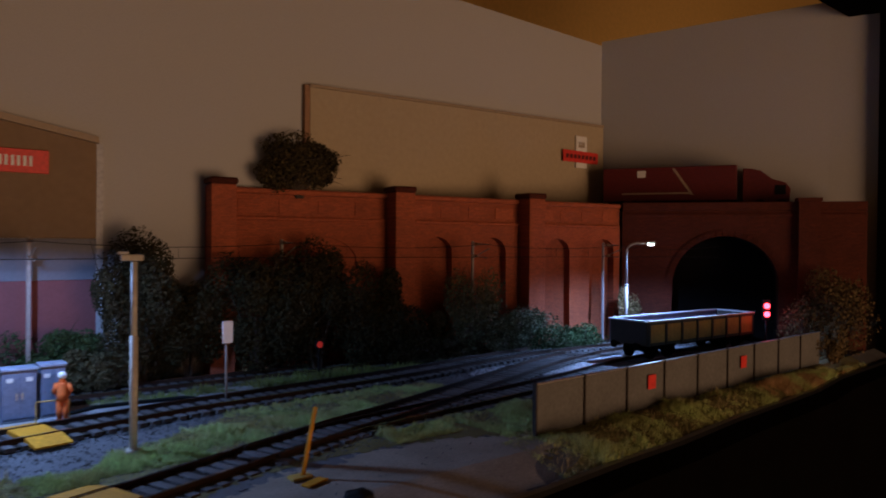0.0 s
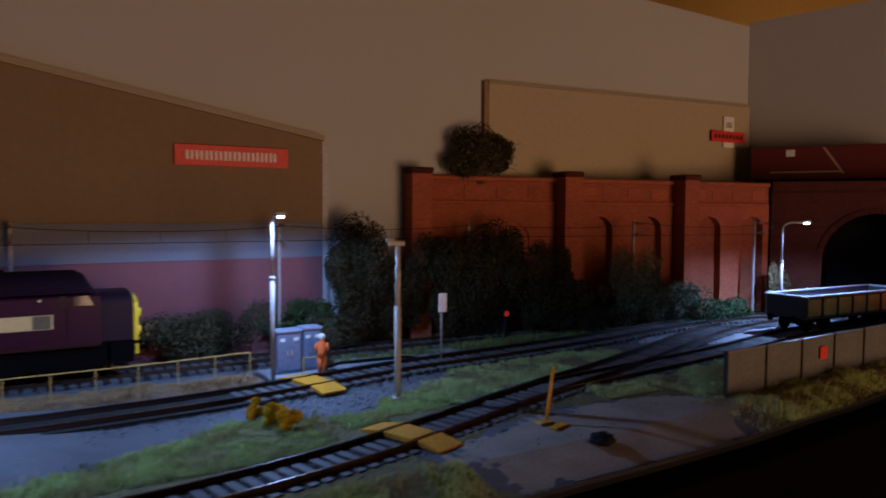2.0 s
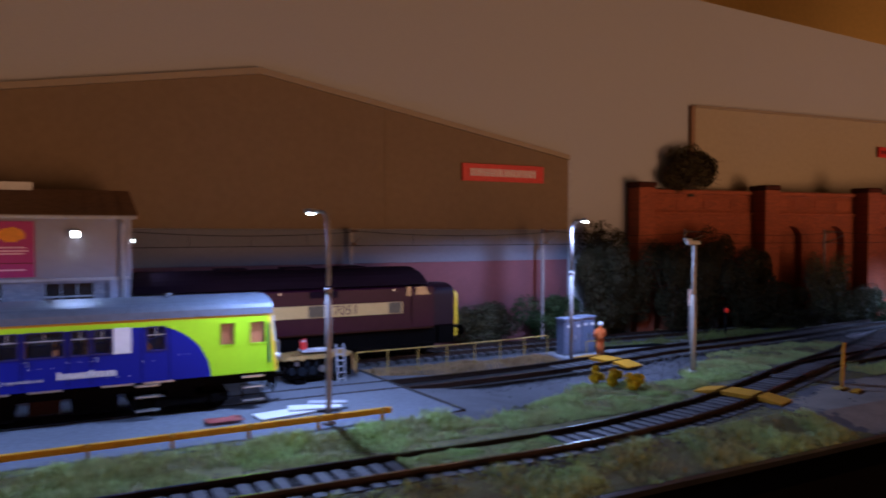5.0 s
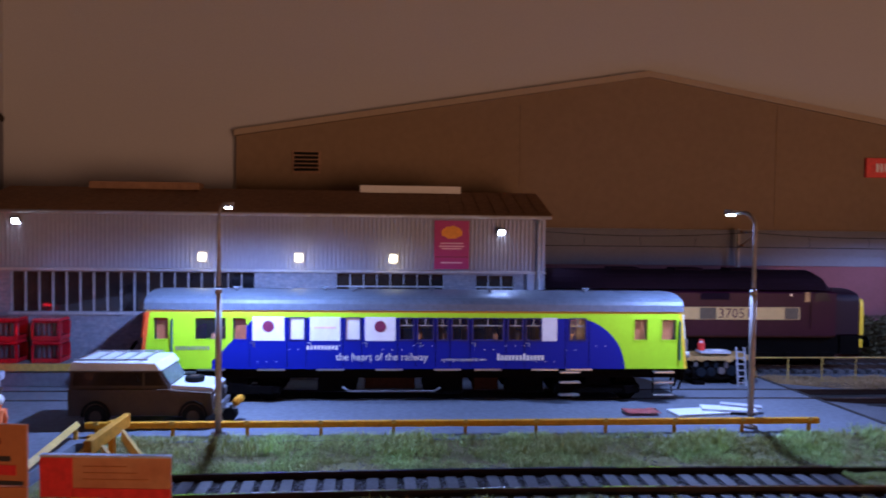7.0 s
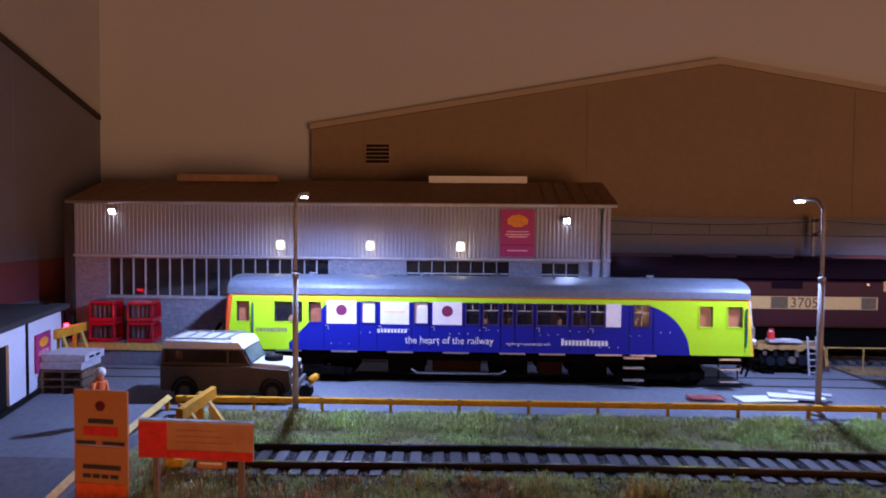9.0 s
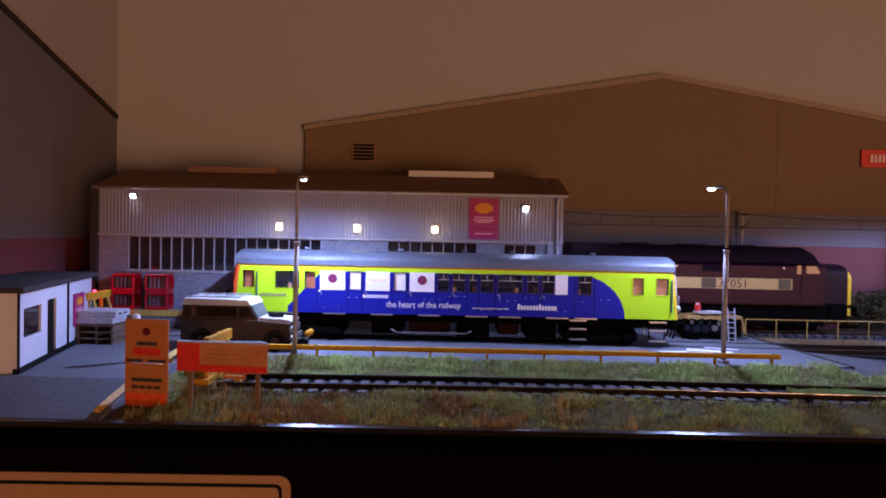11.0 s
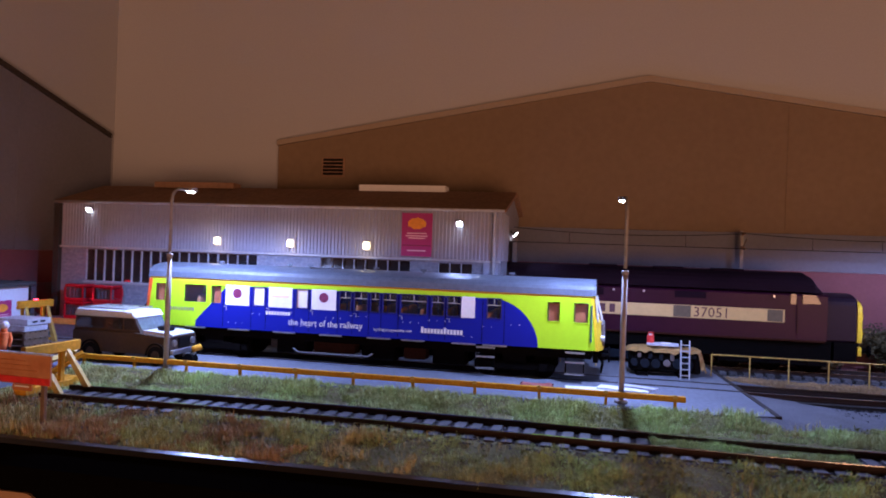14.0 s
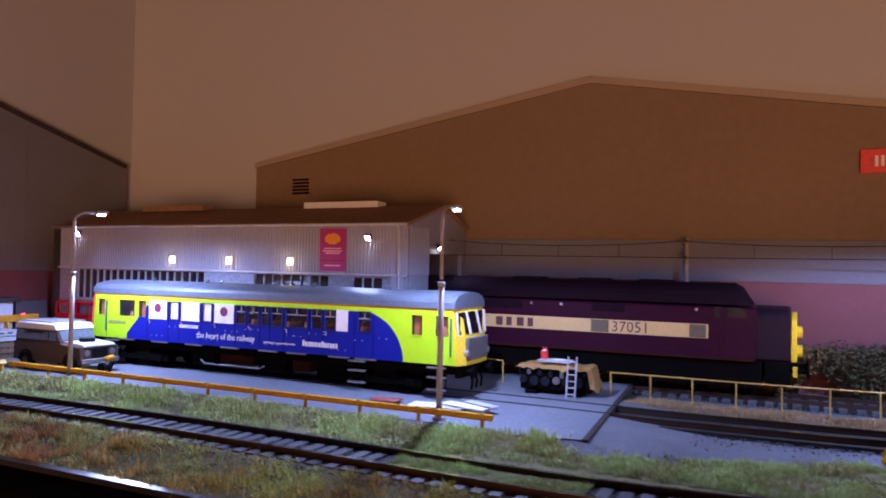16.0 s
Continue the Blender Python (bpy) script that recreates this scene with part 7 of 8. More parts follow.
sc = thing("scrap_bag", "small black lumpy bag lying on the ground", "bag", at=(0.1540, 0.2157, -0.001))
bm = bmesh.new()
bmesh.ops.create_icosphere(bm, subdivisions=3, radius=0.0052)
for v in bm.verts:
    v.co += v.co.normalized() * noise.noise(v.co * 420) * 0.0022
    v.co.z = max(v.co.z * 0.55 + 0.0018, -0.0002)
part("bag", bm, BLACK, sc, smooth=True)


def notice_post():
    th = thing("notice_post", "small white notice on a slim grey post", "sign", at=(0.1797, 0.3852, 0.0005))
    rod("post", [(0, 0, 0), (0, 0, 0.0440)], 0.0007, POST, th)
    pl = block("notice_plate", (-0.0026, 0.0032, -0.0014, -0.0008, 0.0320, 0.0440), WHITE, th, "white notice plate", bevel=0.0002)
    pl.matrix_basis = pose(0, 0, 0, 0, 0, -4)


notice_post()


def board_fence():
    th = thing("board_fence", "plain grey panel fence with dark posts and two red notices", "fence", at=(0.2600, 0.2340, 0.0), turn=2.0)
    n, w = 9, 0.0355
    for k in range(n):
        p = block("fence_panel", (k * w + 0.0006, (k + 1) * w - 0.0006, -0.0004, 0.0004, 0.0004, 0.0236), BRICKSKIN, th, bevel=0.0002)
        block("top_rail", (k * w + 0.0006, (k + 1) * w - 0.0006, -0.0009, 0.0009, 0.0237, 0.0243), CHROME, p)
        block("post", (k * w - 0.0005, k * w + 0.0005, -0.0012, 0.0010, -0.0005, 0.0246), DARK_BROWN, th)
    for x in (0.0930, 0.1970):
        block("red_notice", (x - 0.0036, x + 0.0036, -0.0016, -0.0012, 0.0105, 0.0180), RED, th, "red warning notice")


board_fence()


def colour_light_signal():
    th = thing("colour_light_signal", "black signal with two glowing red lights by the tunnel", "signal", at=(0.6080, 0.3000, 0.0))
    rod("post", [(0, 0, 0), (0, 0, 0.0260)], 0.0011, BLACK, th)
    head = block("head", (-0.0030, 0.0030, -0.0014, 0.0020, 0.0260, 0.0430), BLACK, th, bevel=0.0004)
    head.matrix_basis = pose(0, 0, 0, 0, 0, -45)
    for z in (0.0310, 0.0380):
        bm = bmesh.new()
        tube(bm, [(0, -0.0015, z), (0, -0.0026, z)], 0.0023, 16)
        part("red_light", bm, RED_GLOW, head, "glowing red light")
    lamp("signal_led", "POINT", (0.6040, 0.2955, 0.0345), 0.0045, (1.0, 0.02, 0.05), size=0.0015)


colour_light_signal()


def ground_signal():
    th = thing("ground_signal", "tiny dark ground signal with a dim red light", "signal", at=(0.2558, 0.4180, 0.0))
    rod("post", [(0, 0, 0), (0, 0, 0.0190)], 0.0008, BLACK, th)
    head = block("head", (-0.0022, 0.0022, -0.0010, 0.0014, 0.0190, 0.0245), BLACK, th, bevel=0.0003)
    bm = bmesh.new()
    tube(bm, [(0, -0.0011, 0.0218), (0, -0.0014, 0.0218)], 0.0021, 14)
    part("red_light", bm, DIM_RED, head, "dim red light")


DIM_RED = glow("dim_red_lens", (1.0, 0.05, 0.04), 0.16)
ground_signal()


def plaque():
    th = thing("name_plaque", "cream plaque with black border fixed to the fascia", "plaque", at=(-0.3290, 0.1785, -0.0205), turn=1.3)
    w, h, r = 0.150, 0.045, 0.0045

    def rounded(x0, x1, z0, z1, rr):
        pts = []
        for cx, cz, a in ((x1 - rr, z1 - rr, 0), (x0 + rr, z1 - rr, 90), (x0 + rr, z0 + rr, 180), (x1 - rr, z0 + rr, 270)):
            pts += [(cx + rr * math.cos(radians(a + k * 15)), cz + rr * math.sin(radians(a + k * 15))) for k in range(7)]
        return pts
    for name, inset, mat, ya, yb in (("plate", 0.0, SIGNPALE, 0.0, 0.0012), ("border", 0.0030, BLACK, -0.0002, -0.00001), ("field", 0.0042, SIGNPALE, -0.0004, -0.00021)):
        bm = bmesh.new()
        prism(bm, rounded(-w + inset, -inset, -h + inset, -inset, r - inset * 0.7), "y", ya, yb)
        part(name, bm, mat, th, "cream panel" if mat is SIGNPALE else "thin black border")
    for x in (-0.1140, -0.1060, -0.0960, -0.0795, -0.0700, -0.0610):
        block("letter_bar", (x, x + 0.0012 if x != -0.0795 else x + 0.0020, -0.0006, -0.00041, -0.0250, -0.0118 if x == -0.0795 else -0.0130), CHAR, th, "dark letter stroke")


plaque()

# black cable on the walkway
cab = thing("ground_cable", "thin black cable lying along the walkway", "cable")
rod("cable", [(0.1060, 0.4010, 0.0020), (0.1200, 0.4085, 0.0020), (0.1450, 0.4060, 0.0020), (0.1640, 0.4040, 0.0020), (0.1690, 0.3965, 0.0020)], 0.0010, BLACK, cab)
cab2 = thing("point_rodding", "thin dark point rodding across the ballast", "rodding")
rod("rod", [(0.4300, 0.3620, 0.0008), (0.4700, 0.3660, 0.0008), (0.5050, 0.3590, 0.0008)], 0.0006, BLACK, cab2)
walkway = bmesh.new()
prism(walkway, [(0.062, 0.3905), (0.135, 0.4015), (0.28, 0.4170), (0.28, 0.4270), (0.16, 0.4270), (0.062, 0.4180)], "z", 0.0001, 0.0008)
structure("walkway", walkway, PALE_GROUND, "grey cess walkway between two tracks", "walkway")


# dark strip added to stand in for the gap at the slab's open edge
bm = bmesh.new()
prism(bm, [(-0.0678, 0.2900), (-0.0655, 0.2900), (-0.0795, 0.4735), (-0.0818, 0.4735)], "z", -0.001, 0.0046)
structure("slab_gap_strip", bm, DARK_BROWN, "dark strip standing in for the gap at the concrete's edge", "edging")


# ---- ballast stones ----
def ballast_stones(count, seed):
    """Loose angular stones beside and between the rails, as one scatter."""
    rng = np.random.default_rng(seed)
    lines = [(LINE_F, 0.0215, 0.0), (LINE_C[LINE_C[:, 0] > -0.078], 0.0240, 0.0006), (LINE_W[LINE_W[:, 0] > -0.080], 0.0200, 0.0006), (LINE_X, 0.0200, 0.0003)]
    share = np.array([len(q[0]) for q in lines], float)
    pos = []
    for (line, half, lift), n in zip(lines, (count * share / share.sum()).astype(int)):
        p = line[rng.integers(0, len(line), n)]
        off = rng.normal(0, half * 0.48, n)
        pos.append(np.stack([p[:, 0] + rng.normal(0, 0.0012, n), p[:, 1] + off, np.full(n, lift)], 1))
    n = count // 5
    pos.append(np.stack([rng.uniform(0.05, 0.60, n), rng.uniform(0.225, 0.43, n), np.zeros(n)], 1))
    pos = np.concatenate(pos)
    edge = np.interp(pos[:, 0], [e[0] for e in EDGE], [e[1] for e in EDGE]) + 0.018
    slab = (pos[:, 0] < -0.066) & (pos[:, 1] > 0.2800)
    dust = ((pos[:, 0] - 0.185) / 0.105) ** 2 + ((pos[:, 1] - 0.2250) / 0.040) ** 2 < 1.0
    bare = dust & (rng.random(len(pos)) > 0.06)
    pos = pos[(pos[:, 1] > edge) & (pos[:, 1] < 0.466) & ~slab & ~bare]
    n = len(pos)
    tet = np.array([(1, 1, 1), (1, -1, -1), (-1, 1, -1), (-1, -1, 1)], float)
    q = rng.normal(size=(n, 3, 3))
    q = np.linalg.qr(q)[0]
    size = rng.uniform(0.00022, 0.00048, n)
    v = np.einsum("nij,kj->nki", q, tet) * size[:, None, None] * np.array([1.0, 1.0, 0.7]) + pos[:, None, :] + np.array([0, 0, 0.0002])
    k = np.arange(n)[:, None, None] * 4
    f = (k + np.array([[0, 1, 2], [0, 3, 1], [0, 2, 3], [1, 3, 2]])[None]).reshape(-1, 3)
    me = bpy.data.meshes.new("ballast_stones")
    me.from_pydata(v.reshape(-1, 3).tolist(), [], f.tolist())
    me.materials.append(STONE)
    tagged(new("ballast_stones", me), "loose fine grey ballast stones along the tracks", "ballast", kind="stuff")


STONE = islands(material("grey_ballast_stone", (0.13, 0.13, 0.145), 0.9, second=(0.09, 0.085, 0.085), scale=60, bump=0, spec=0.2), 0.45, 1.5)
ballast_stones(90000, 51)


# ---- plants ----
def leaf_mesh(name, centres, normals, sizes, mat, aspect=1.7):
    """Many small folded leaves as one mesh."""
    n = len(centres)
    rng = np.random.default_rng(len(name) + n)
    up = rng.normal(size=(n, 3))
    t = np.cross(normals, up)
    t /= np.linalg.norm(t, axis=1)[:, None] + 1e-9
    b = np.cross(normals, t)
    s = sizes[:, None]
    v = np.stack([centres - t * s * 0.5 * aspect, centres - b * s * 0.5 + normals * s * 0.12, centres + t * s * 0.5 * aspect, centres + b * s * 0.5 + normals * s * 0.12], 1).reshape(-1, 3)
    f = np.arange(n * 4).reshape(-1, 4)
    me = bpy.data.meshes.new(name)
    me.from_pydata(v.tolist(), [], f.tolist())
    me.materials.append(mat)
    return me


LEAF_DARK = islands(material("dark_green_leaves", (0.032, 0.031, 0.014), 0.85, second=(0.040, 0.028, 0.013), scale=80, amount=0.8, bump=0, spec=0.12))
LEAF_GREY = islands(material("grey_green_leaves", (0.085, 0.10, 0.052), 0.75, second=(0.10, 0.09, 0.045), scale=80, amount=0.8, bump=0, spec=0.3))
LEAF_BROWN = islands(material("autumn_brown_leaves", (0.19, 0.13, 0.06), 0.7, second=(0.10, 0.085, 0.03), scale=80, amount=0.8, bump=0, spec=0.3))
LEAF_RUST = islands(material("rusty_brown_leaves", (0.12, 0.080, 0.036), 0.75, second=(0.07, 0.058, 0.024), scale=80, amount=0.8, bump=0, spec=0.2))
LEAF_OLIVE = islands(material("olive_brown_leaves", (0.085, 0.074, 0.038), 0.85, second=(0.055, 0.055, 0.028), scale=80, amount=0.8, bump=0, spec=0.2))
LEAF_WALL = islands(material("umber_leaves", (0.070, 0.050, 0.022), 0.8, second=(0.040, 0.036, 0.016), scale=80, amount=0.8, bump=0, spec=0.15), 0.35, 1.5)
LEAF_YELLOW = islands(material("yellow_flower_flock", (0.72, 0.42, 0.01), 0.8, second=(0.50, 0.30, 0.01), scale=200, amount=0.6, bump=0, spec=0.2))
LEAF_GREEN = islands(material("mid_green_leaves", (0.042, 0.072, 0.022), 0.75, second=(0.036, 0.050, 0.016), scale=80, amount=0.8, bump=0, spec=0.3))
BARK = material("dark_twig_bark", (0.05, 0.035, 0.025), 0.9, scale=150, bump=0.4)


def bush(at, radii, n, mat, label, size=0.0013, seed=1, name="bush", lumps=9, base=0.0):
    """Twigs from the ground and a crown of small leaves grouped in uneven lumps."""
    rng = np.random.default_rng(seed)
    th = thing(name, label, "bush", at=(at[0], at[1], base))
    rx, ry, rz = radii
    bm = bmesh.new()
    cen = []
    for k in range(lumps):
        a, r = rng.uniform(0, 2 * math.pi), math.sqrt(rng.uniform(0.05, 1)) * 0.72
        c = np.array([rx * r * math.cos(a), ry * r * math.sin(a), (at[2] - base) + rz * rng.uniform(-0.65, 0.72) * (1 - 0.45 * r)])
        cen.append(c)
        mid = c * np.array([0.35, 0.35, 0.5])
        tube(bm, [(c[0] * 0.1, c[1] * 0.1, 0.0), tuple(mid), tuple(c)], 0.0009, 5, 0.0003)
        for j in range(3):
            e = c + rng.normal(size=3) * np.array([rx, ry, rz]) * 0.28
            tube(bm, [tuple(c), tuple((c + e) / 2 + rng.normal(size=3) * 0.0008), tuple(e)], 0.00035, 4, 0.00015)
    part("branch_frame", bm, BARK, th)
    pick = rng.integers(0, lumps, n)
    d = rng.normal(size=(n, 3))
    d /= np.linalg.norm(d, axis=1)[:, None]
    rad = rng.uniform(0.35, 1.0, n) ** 0.5
    spread = np.array([rx, ry, rz]) * 0.46
    scale = rng.uniform(0.65, 1.2, lumps)[pick][:, None]
    pos = np.array(cen)[pick] + d * rad[:, None] * spread * scale
    pos[:, 2] = np.maximum(pos[:, 2], 0.0008)
    nrm = d + rng.normal(size=(n, 3)) * 0.6
    nrm /= np.linalg.norm(nrm, axis=1)[:, None]
    ob = new("leaves", leaf_mesh("leaves", pos, nrm, rng.uniform(0.6, 1.25, n) * size, mat))
    ob.parent = th
    return th


bush((0.1570, 0.4520, 0.043), (0.029, 0.020, 0.051), 19665, LEAF_DARK, "tall dark green bush beside the brick wall", seed=2, lumps=14)
bush((0.1870, 0.4590, 0.030), (0.029, 0.015, 0.035), 15731, LEAF_DARK, "low dark bush under the brick wall", seed=3, lumps=12)
bush((0.2270, 0.4480, 0.040), (0.032, 0.015, 0.043), 18354, LEAF_DARK, "dense dark green bush against brickwork", seed=4, lumps=13)
bush((0.2690, 0.4410, 0.046), (0.036, 0.015, 0.049), 20976, LEAF_DARK, "tall rounded dark bush in front of the arch", seed=5, lumps=15)
bush((0.3100, 0.4340, 0.036), (0.031, 0.014, 0.041), 17043, LEAF_DARK, "dark sprawling bush by the pier", seed=6, lumps=12)
bush((0.3490, 0.4310, 0.022), (0.031, 0.013, 0.027), 12454, LEAF_DARK, "low dark undergrowth below the wall", seed=7, lumps=10)
bush((0.3960, 0.4230, 0.028), (0.032, 0.010, 0.042), 12000, LEAF_GREY, "grey-green sprawling shrub lit by the lamp", size=0.0011, seed=8, lumps=34)
bush((0.4380, 0.4150, 0.014), (0.040, 0.009, 0.024), 11000, LEAF_GREY, "low grey-green shrub lit by the lamp", size=0.0011, seed=9, lumps=34)
bush((0.4900, 0.4060, 0.008), (0.046, 0.008, 0.015), 8000, LEAF_GREEN, "low green undergrowth near the tunnel", size=0.0011, seed=10, lumps=30)
bush((0.3560, 0.4180, 0.008), (0.050, 0.007, 0.012), 7000, LEAF_DARK, "trailing dark undergrowth along the wall", size=0.0011, seed=24, lumps=26)
bush((0.5530, 0.3930, 0.026), (0.022, 0.009, 0.033), 3420, LEAF_BROWN, "thin brown shrub beside the tunnel mouth", seed=11, lumps=8)
bush((0.1080, 0.4620, 0.0180), (0.030, 0.0100, 0.0230), 9000, LEAF_GREEN, "low green bush behind the cabinets", seed=12, lumps=16)
bush((0.1330, 0.4500, 0.0130), (0.022, 0.0100, 0.0170), 6000, LEAF_OLIVE, "small dry bush beside the back track", seed=13, lumps=12)
bush((0.0460, 0.4640, 0.0165), (0.035, 0.0075, 0.0200), 9000, LEAF_OLIVE, "dry olive-brown shrub against the store wall", seed=14, lumps=20)
bush((0.0050, 0.4670, 0.014), (0.026, 0.0055, 0.016), 2280, LEAF_BROWN, "dry brown weeds behind the locomotive", size=0.0018, seed=15, lumps=10)
bush((0.2690, 0.4690, 0.1420), (0.034, 0.0070, 0.023), 13500, LEAF_WALL, "rounded brownish bush growing above the wall", seed=16, lumps=30, base=0.1180)
bush((0.6350, 0.2620, 0.036), (0.034, 0.034, 0.040), 9500, LEAF_RUST, "bushy brown shrub at the tunnel side", size=0.0015, seed=17, lumps=30)
bush((0.6000, 0.2420, 0.016), (0.030, 0.010, 0.020), 4180, LEAF_RUST, "low brown undergrowth at the fence end", seed=18, lumps=9)
for k, (x, y, r) in enumerate(((0.0380, 0.3210, 0.0060), (0.0435, 0.3135, 0.0065), (0.0455, 0.2980, 0.0062))):
    bush((x, y, 0.0055), (r, r * 0.8, 0.0060), 1710, LEAF_YELLOW, "small round yellow flowering bush", size=0.0011, seed=20 + k, name="flowering_bush", lumps=7)


def grass(name, label, regions, mat, count, tall, seed, width=0.00030, lean=0.5, bare=-0.36, between=False):
    """Static grass: thin tapered blades over plan regions (x0, x1, y0, y1) with bare gaps."""
    rng = np.random.default_rng(seed)
    area = np.array([(r[1] - r[0]) * (r[3] - r[2]) for r in regions])
    which = rng.choice(len(regions), size=count, p=area / area.sum())
    r = np.array(regions)[which]
    x = r[:, 0] + (r[:, 1] - r[:, 0]) * rng.random(count)
    y = r[:, 2] + (r[:, 3] - r[:, 2]) * rng.random(count)
    keep = np.array([noise.noise(Vector((a * 42, b * 42, seed))) + 0.5 * noise.noise(Vector((a * 160, b * 160, seed + 3))) for a, b in zip(x, y)])
    ok = keep > rng.normal(bare, 0.16, count)
    for line, gap in ((LINE_F, 0.0150), (LINE_C, 0.0160), (LINE_W, 0.0150), (LINE_X, 0.0150)):
        yy = np.interp(x, line[:, 0], line[:, 1])
        near = (np.abs(y - yy) < gap) & (x > line[0, 0]) & (x < line[-1, 0])
        if between and line is LINE_F:
            near = np.abs(y - yy) > GAUGE / 2 - 0.0012
        ok &= ~near
    ok &= y > np.interp(x, [e[0] for e in EDGE], [e[1] for e in EDGE])
    # the ballast shoulder beside the yard track stays bare
    limit = np.interp(x, *TURF_LIMIT)
    ok &= (y < limit + 0.010 * keep + rng.normal(0, 0.0012, count)) | (x < -0.10) | (y > 0.385)
    x, y, keep = x[ok], y[ok], keep[ok]
    n = len(x)
    edge = np.interp(x, [e[0] for e in EDGE], [e[1] for e in EDGE])
    crest = np.maximum(0.2215, edge + 0.014)
    z = -0.0064 * np.clip((crest - y) / (crest - edge), 0, 1) + np.where(y < 0.34, bank_height(x, y), 0) * (x > -0.398) + verge_height(x, y) + 0.0012 * between
    h = tall * rng.uniform(0.35, 1.25, n) * (0.62 + 1.1 * np.clip(keep, -0.3, 0.8))
    a = rng.uniform(0, 2 * math.pi, n)
    tilt = np.abs(rng.normal(0, lean, n))
    dx, dy = np.cos(a) * np.sin(tilt) * h, np.sin(a) * np.sin(tilt) * h
    sx, sy = -np.sin(a) * width, np.cos(a) * width
    base = np.stack([x, y, z - 0.0002], 1)
    side = np.stack([sx, sy, np.zeros(n)], 1)
    mid = base + np.stack([dx * 0.45, dy * 0.45, h * 0.6], 1)
    tip = base + np.stack([dx, dy, h * np.cos(tilt)], 1)
    v = np.stack([base - side, base + side, mid + side * 0.7, mid - side * 0.7, tip], 1).reshape(-1, 3)
    k = np.arange(n)[:, None] * 5
    quads = (k + np.array([[0, 1, 2, 3]])).tolist()
    tris = (k + np.array([[3, 2, 4]])).tolist()
    me = bpy.data.meshes.new(name)
    me.from_pydata(v.tolist(), [], quads + tris)
    me.materials.append(mat)
    return tagged(new(name, me), label, "grass", kind="stuff")


GRASS_G = islands(material("fresh_green_static_grass", (0.50, 0.63, 0.24), 0.85, second=(0.40, 0.36, 0.15), scale=38, amount=0.95, bump=0, spec=0.2), 0.72, 1.28)
GRASS_D = islands(material("dry_straw_static_grass", (0.52, 0.44, 0.20), 0.85, second=(0.36, 0.30, 0.13), scale=60, amount=0.8, bump=0, spec=0.2), 0.72, 1.28)
GRASS_K = islands(material("dark_moss_static_grass", (0.20, 0.25, 0.07), 0.9, second=(0.17, 0.15, 0.06), scale=60, amount=0.8, bump=0, spec=0.2), 0.72, 1.28)
GRASS_B = islands(material("brown_dead_static_grass", (0.46, 0.29, 0.14), 0.85, second=(0.30, 0.20, 0.10), scale=60, amount=0.8, bump=0, spec=0.2), 0.72, 1.28)
REG = [(-0.395, -0.100, 0.254, 0.2845), (-0.100, 0.060, 0.262, 0.3050), (-0.065, 0.060, 0.295, 0.3370), (0.090, 0.300, 0.292, 0.3680), (0.020, 0.090, 0.2850, 0.3180)]
FRONT = [(-0.398, 0.088, 0.186, 0.2260), (0.240, 0.640, 0.192, 0.2370), (0.250, 0.460, 0.240, 0.2960), (0.205, 0.260, 0.262, 0.2960), (-0.398, -0.36, 0.223, 0.262)]
grass("green_grass", "short green static grass between the tracks", REG, GRASS_G, 200000, 0.0032, 31, width=0.00013, lean=0.85, bare=-0.20)
grass("front_grass", "rough green static grass along the front edge", FRONT, GRASS_G, 170000, 0.0036, 32, width=0.00013, lean=0.85, bare=-0.20)
grass("infill_grass", "short green grass filling the track between the rails", [(-0.121, -0.052, 0.2260, 0.2490)], GRASS_G, 9000, 0.0022, 40, width=0.00014, lean=0.9, bare=-0.5, between=True)
grass("dry_grass", "straw-coloured dry grass tufts through the green", REG + FRONT, GRASS_D, 20000, 0.0040, 33, width=0.00015)
grass("moss", "dark moss and short growth at the grass edges", REG + FRONT, GRASS_K, 50000, 0.0018, 34, lean=0.9, width=0.00020)
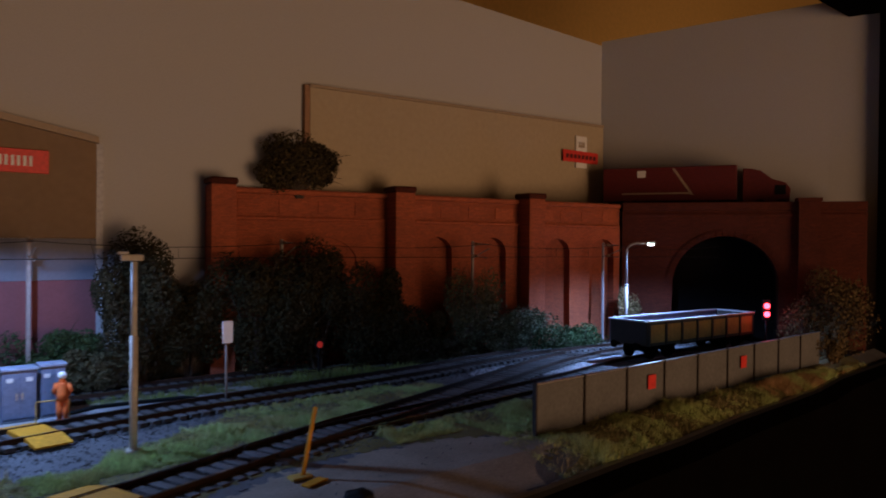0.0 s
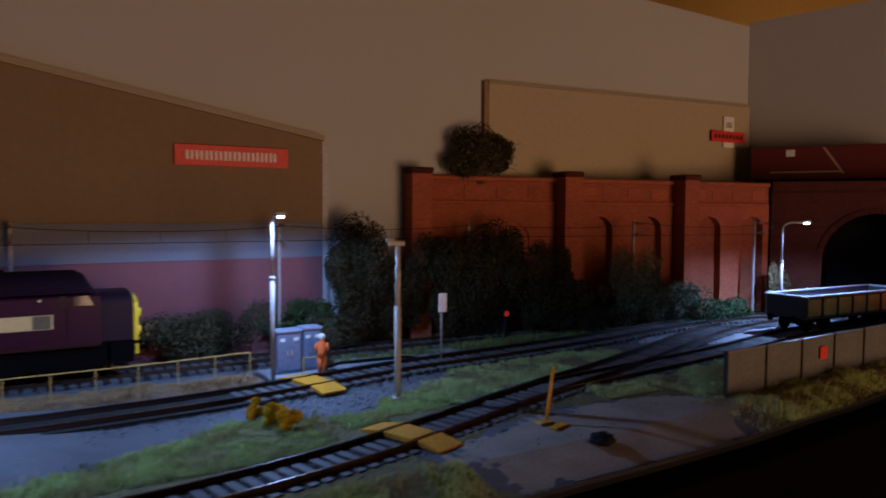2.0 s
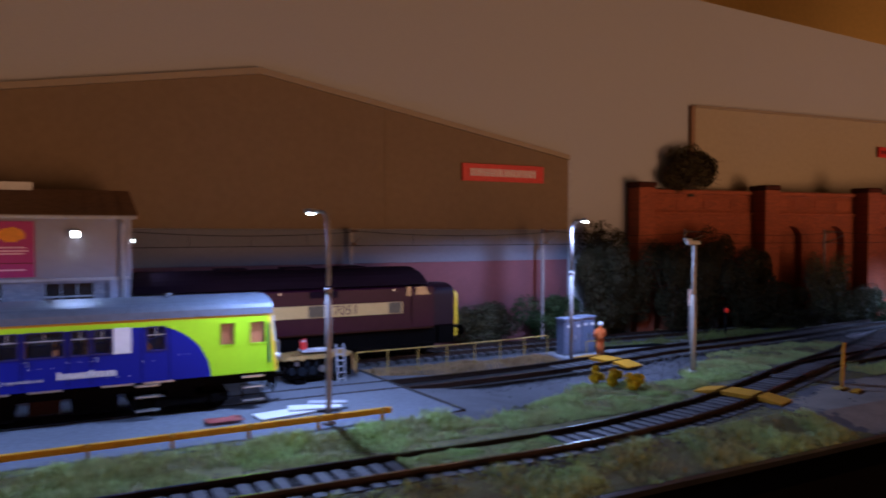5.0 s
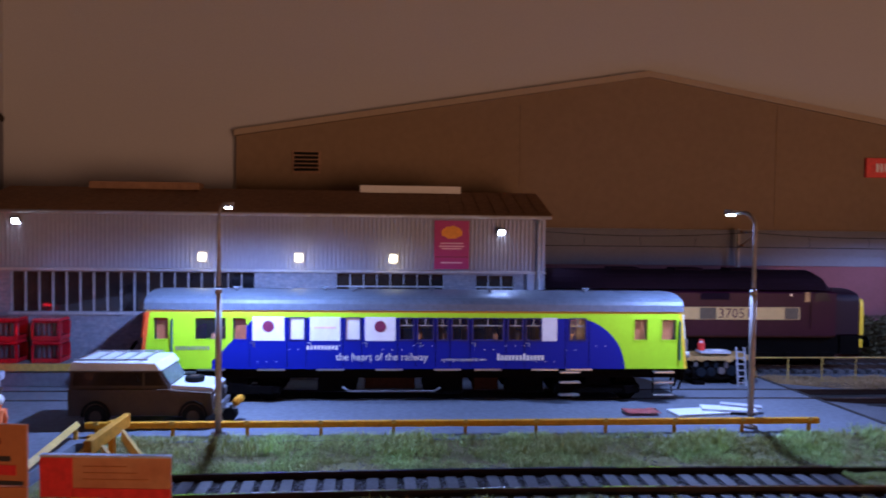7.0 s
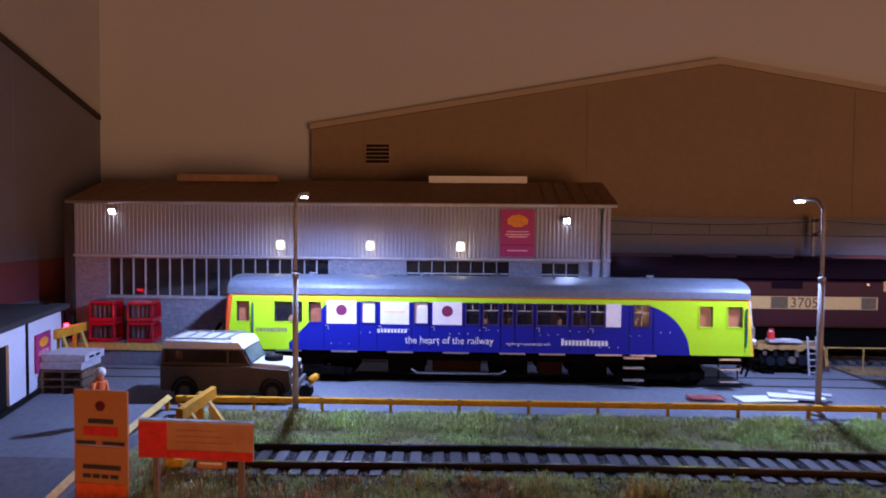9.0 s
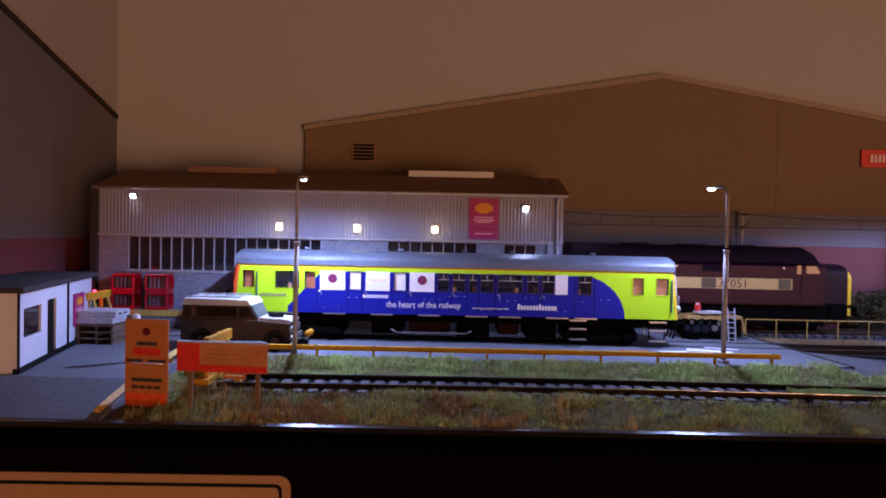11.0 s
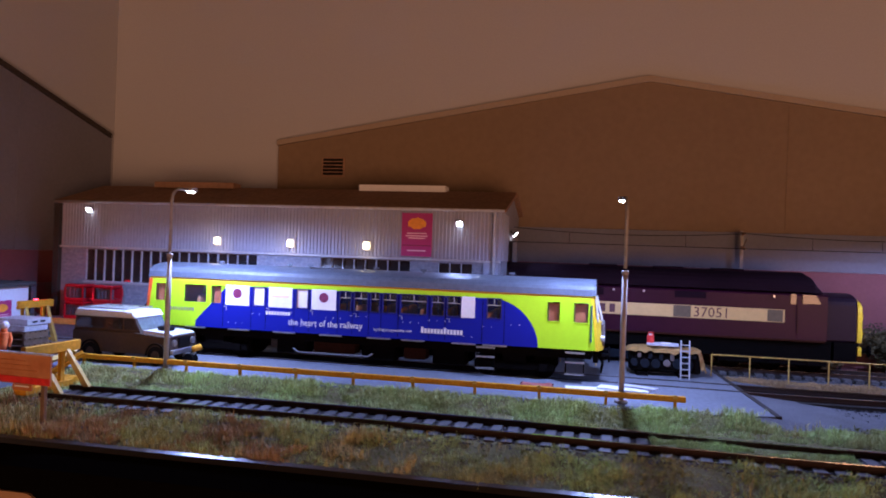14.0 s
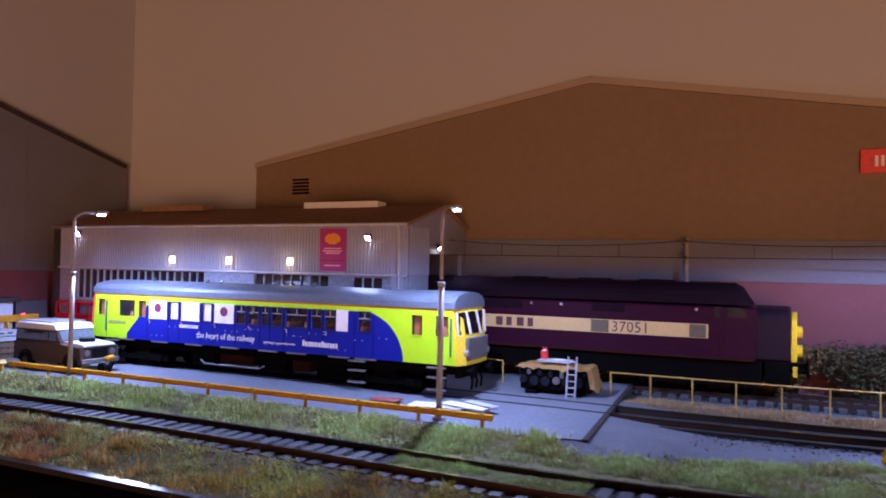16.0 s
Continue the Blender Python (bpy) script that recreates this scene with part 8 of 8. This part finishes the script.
grass("edge_grass", "longer tufts against the concrete edge", [(-0.400, -0.100, 0.2700, 0.2850), (-0.108, -0.050, 0.2740, 0.2960)], GRASS_G, 12000, 0.0036, 37, width=0.00020, lean=0.7, bare=0.05)
grass("dry_tufts", "taller brown tufts along the front edge", [(-0.398, -0.20, 0.192, 0.2200), (-0.398, -0.36, 0.22, 0.26)], GRASS_D, 20000, 0.0048, 38, width=0.00018, lean=0.65, bare=0.30)
grass("brown_tufts", "dark brown matted tufts along the front edge", [(-0.398, -0.24, 0.191, 0.2210), (0.45, 0.60, 0.205, 0.2330)], GRASS_B, 36000, 0.0038, 39, width=0.00016, lean=0.75, bare=0.18)
grass("dry_verge", "dry brown verge below and behind the handrail", [(-0.080, 0.064, 0.3815, 0.4180), (0.0, 0.30, 0.4600, 0.4730)], GRASS_B, 50000, 0.0020, 35, width=0.00018, bare=-0.6)
grass("wall_verge", "dark weedy verge below the brick wall", [(0.12, 0.44, 0.408, 0.4450), (0.44, 0.56, 0.390, 0.4080)], GRASS_K, 26000, 0.0062, 36, width=0.0002)

# ---- unseen warm lamp, assumed from the room's glow, on an added stand ----
stand = thing("assumed_room_lamp", "unseen warm lamp with an added stand and shade", "floor lamp", at=(ROOM_AT[0], ROOM_AT[1], -0.9))
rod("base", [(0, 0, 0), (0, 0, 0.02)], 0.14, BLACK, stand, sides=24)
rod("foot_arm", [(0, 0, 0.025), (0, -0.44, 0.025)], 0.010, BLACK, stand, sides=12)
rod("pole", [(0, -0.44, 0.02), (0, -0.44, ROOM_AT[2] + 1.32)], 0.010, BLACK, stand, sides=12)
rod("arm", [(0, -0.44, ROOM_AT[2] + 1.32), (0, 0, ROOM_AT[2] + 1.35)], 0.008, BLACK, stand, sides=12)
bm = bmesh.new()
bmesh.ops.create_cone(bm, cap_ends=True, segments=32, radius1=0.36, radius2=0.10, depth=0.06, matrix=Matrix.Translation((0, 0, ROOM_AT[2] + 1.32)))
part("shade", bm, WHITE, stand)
lamp("assumed_room_lamp_bulb", "POINT", ROOM_AT, ROOM, WARM, size=0.38)
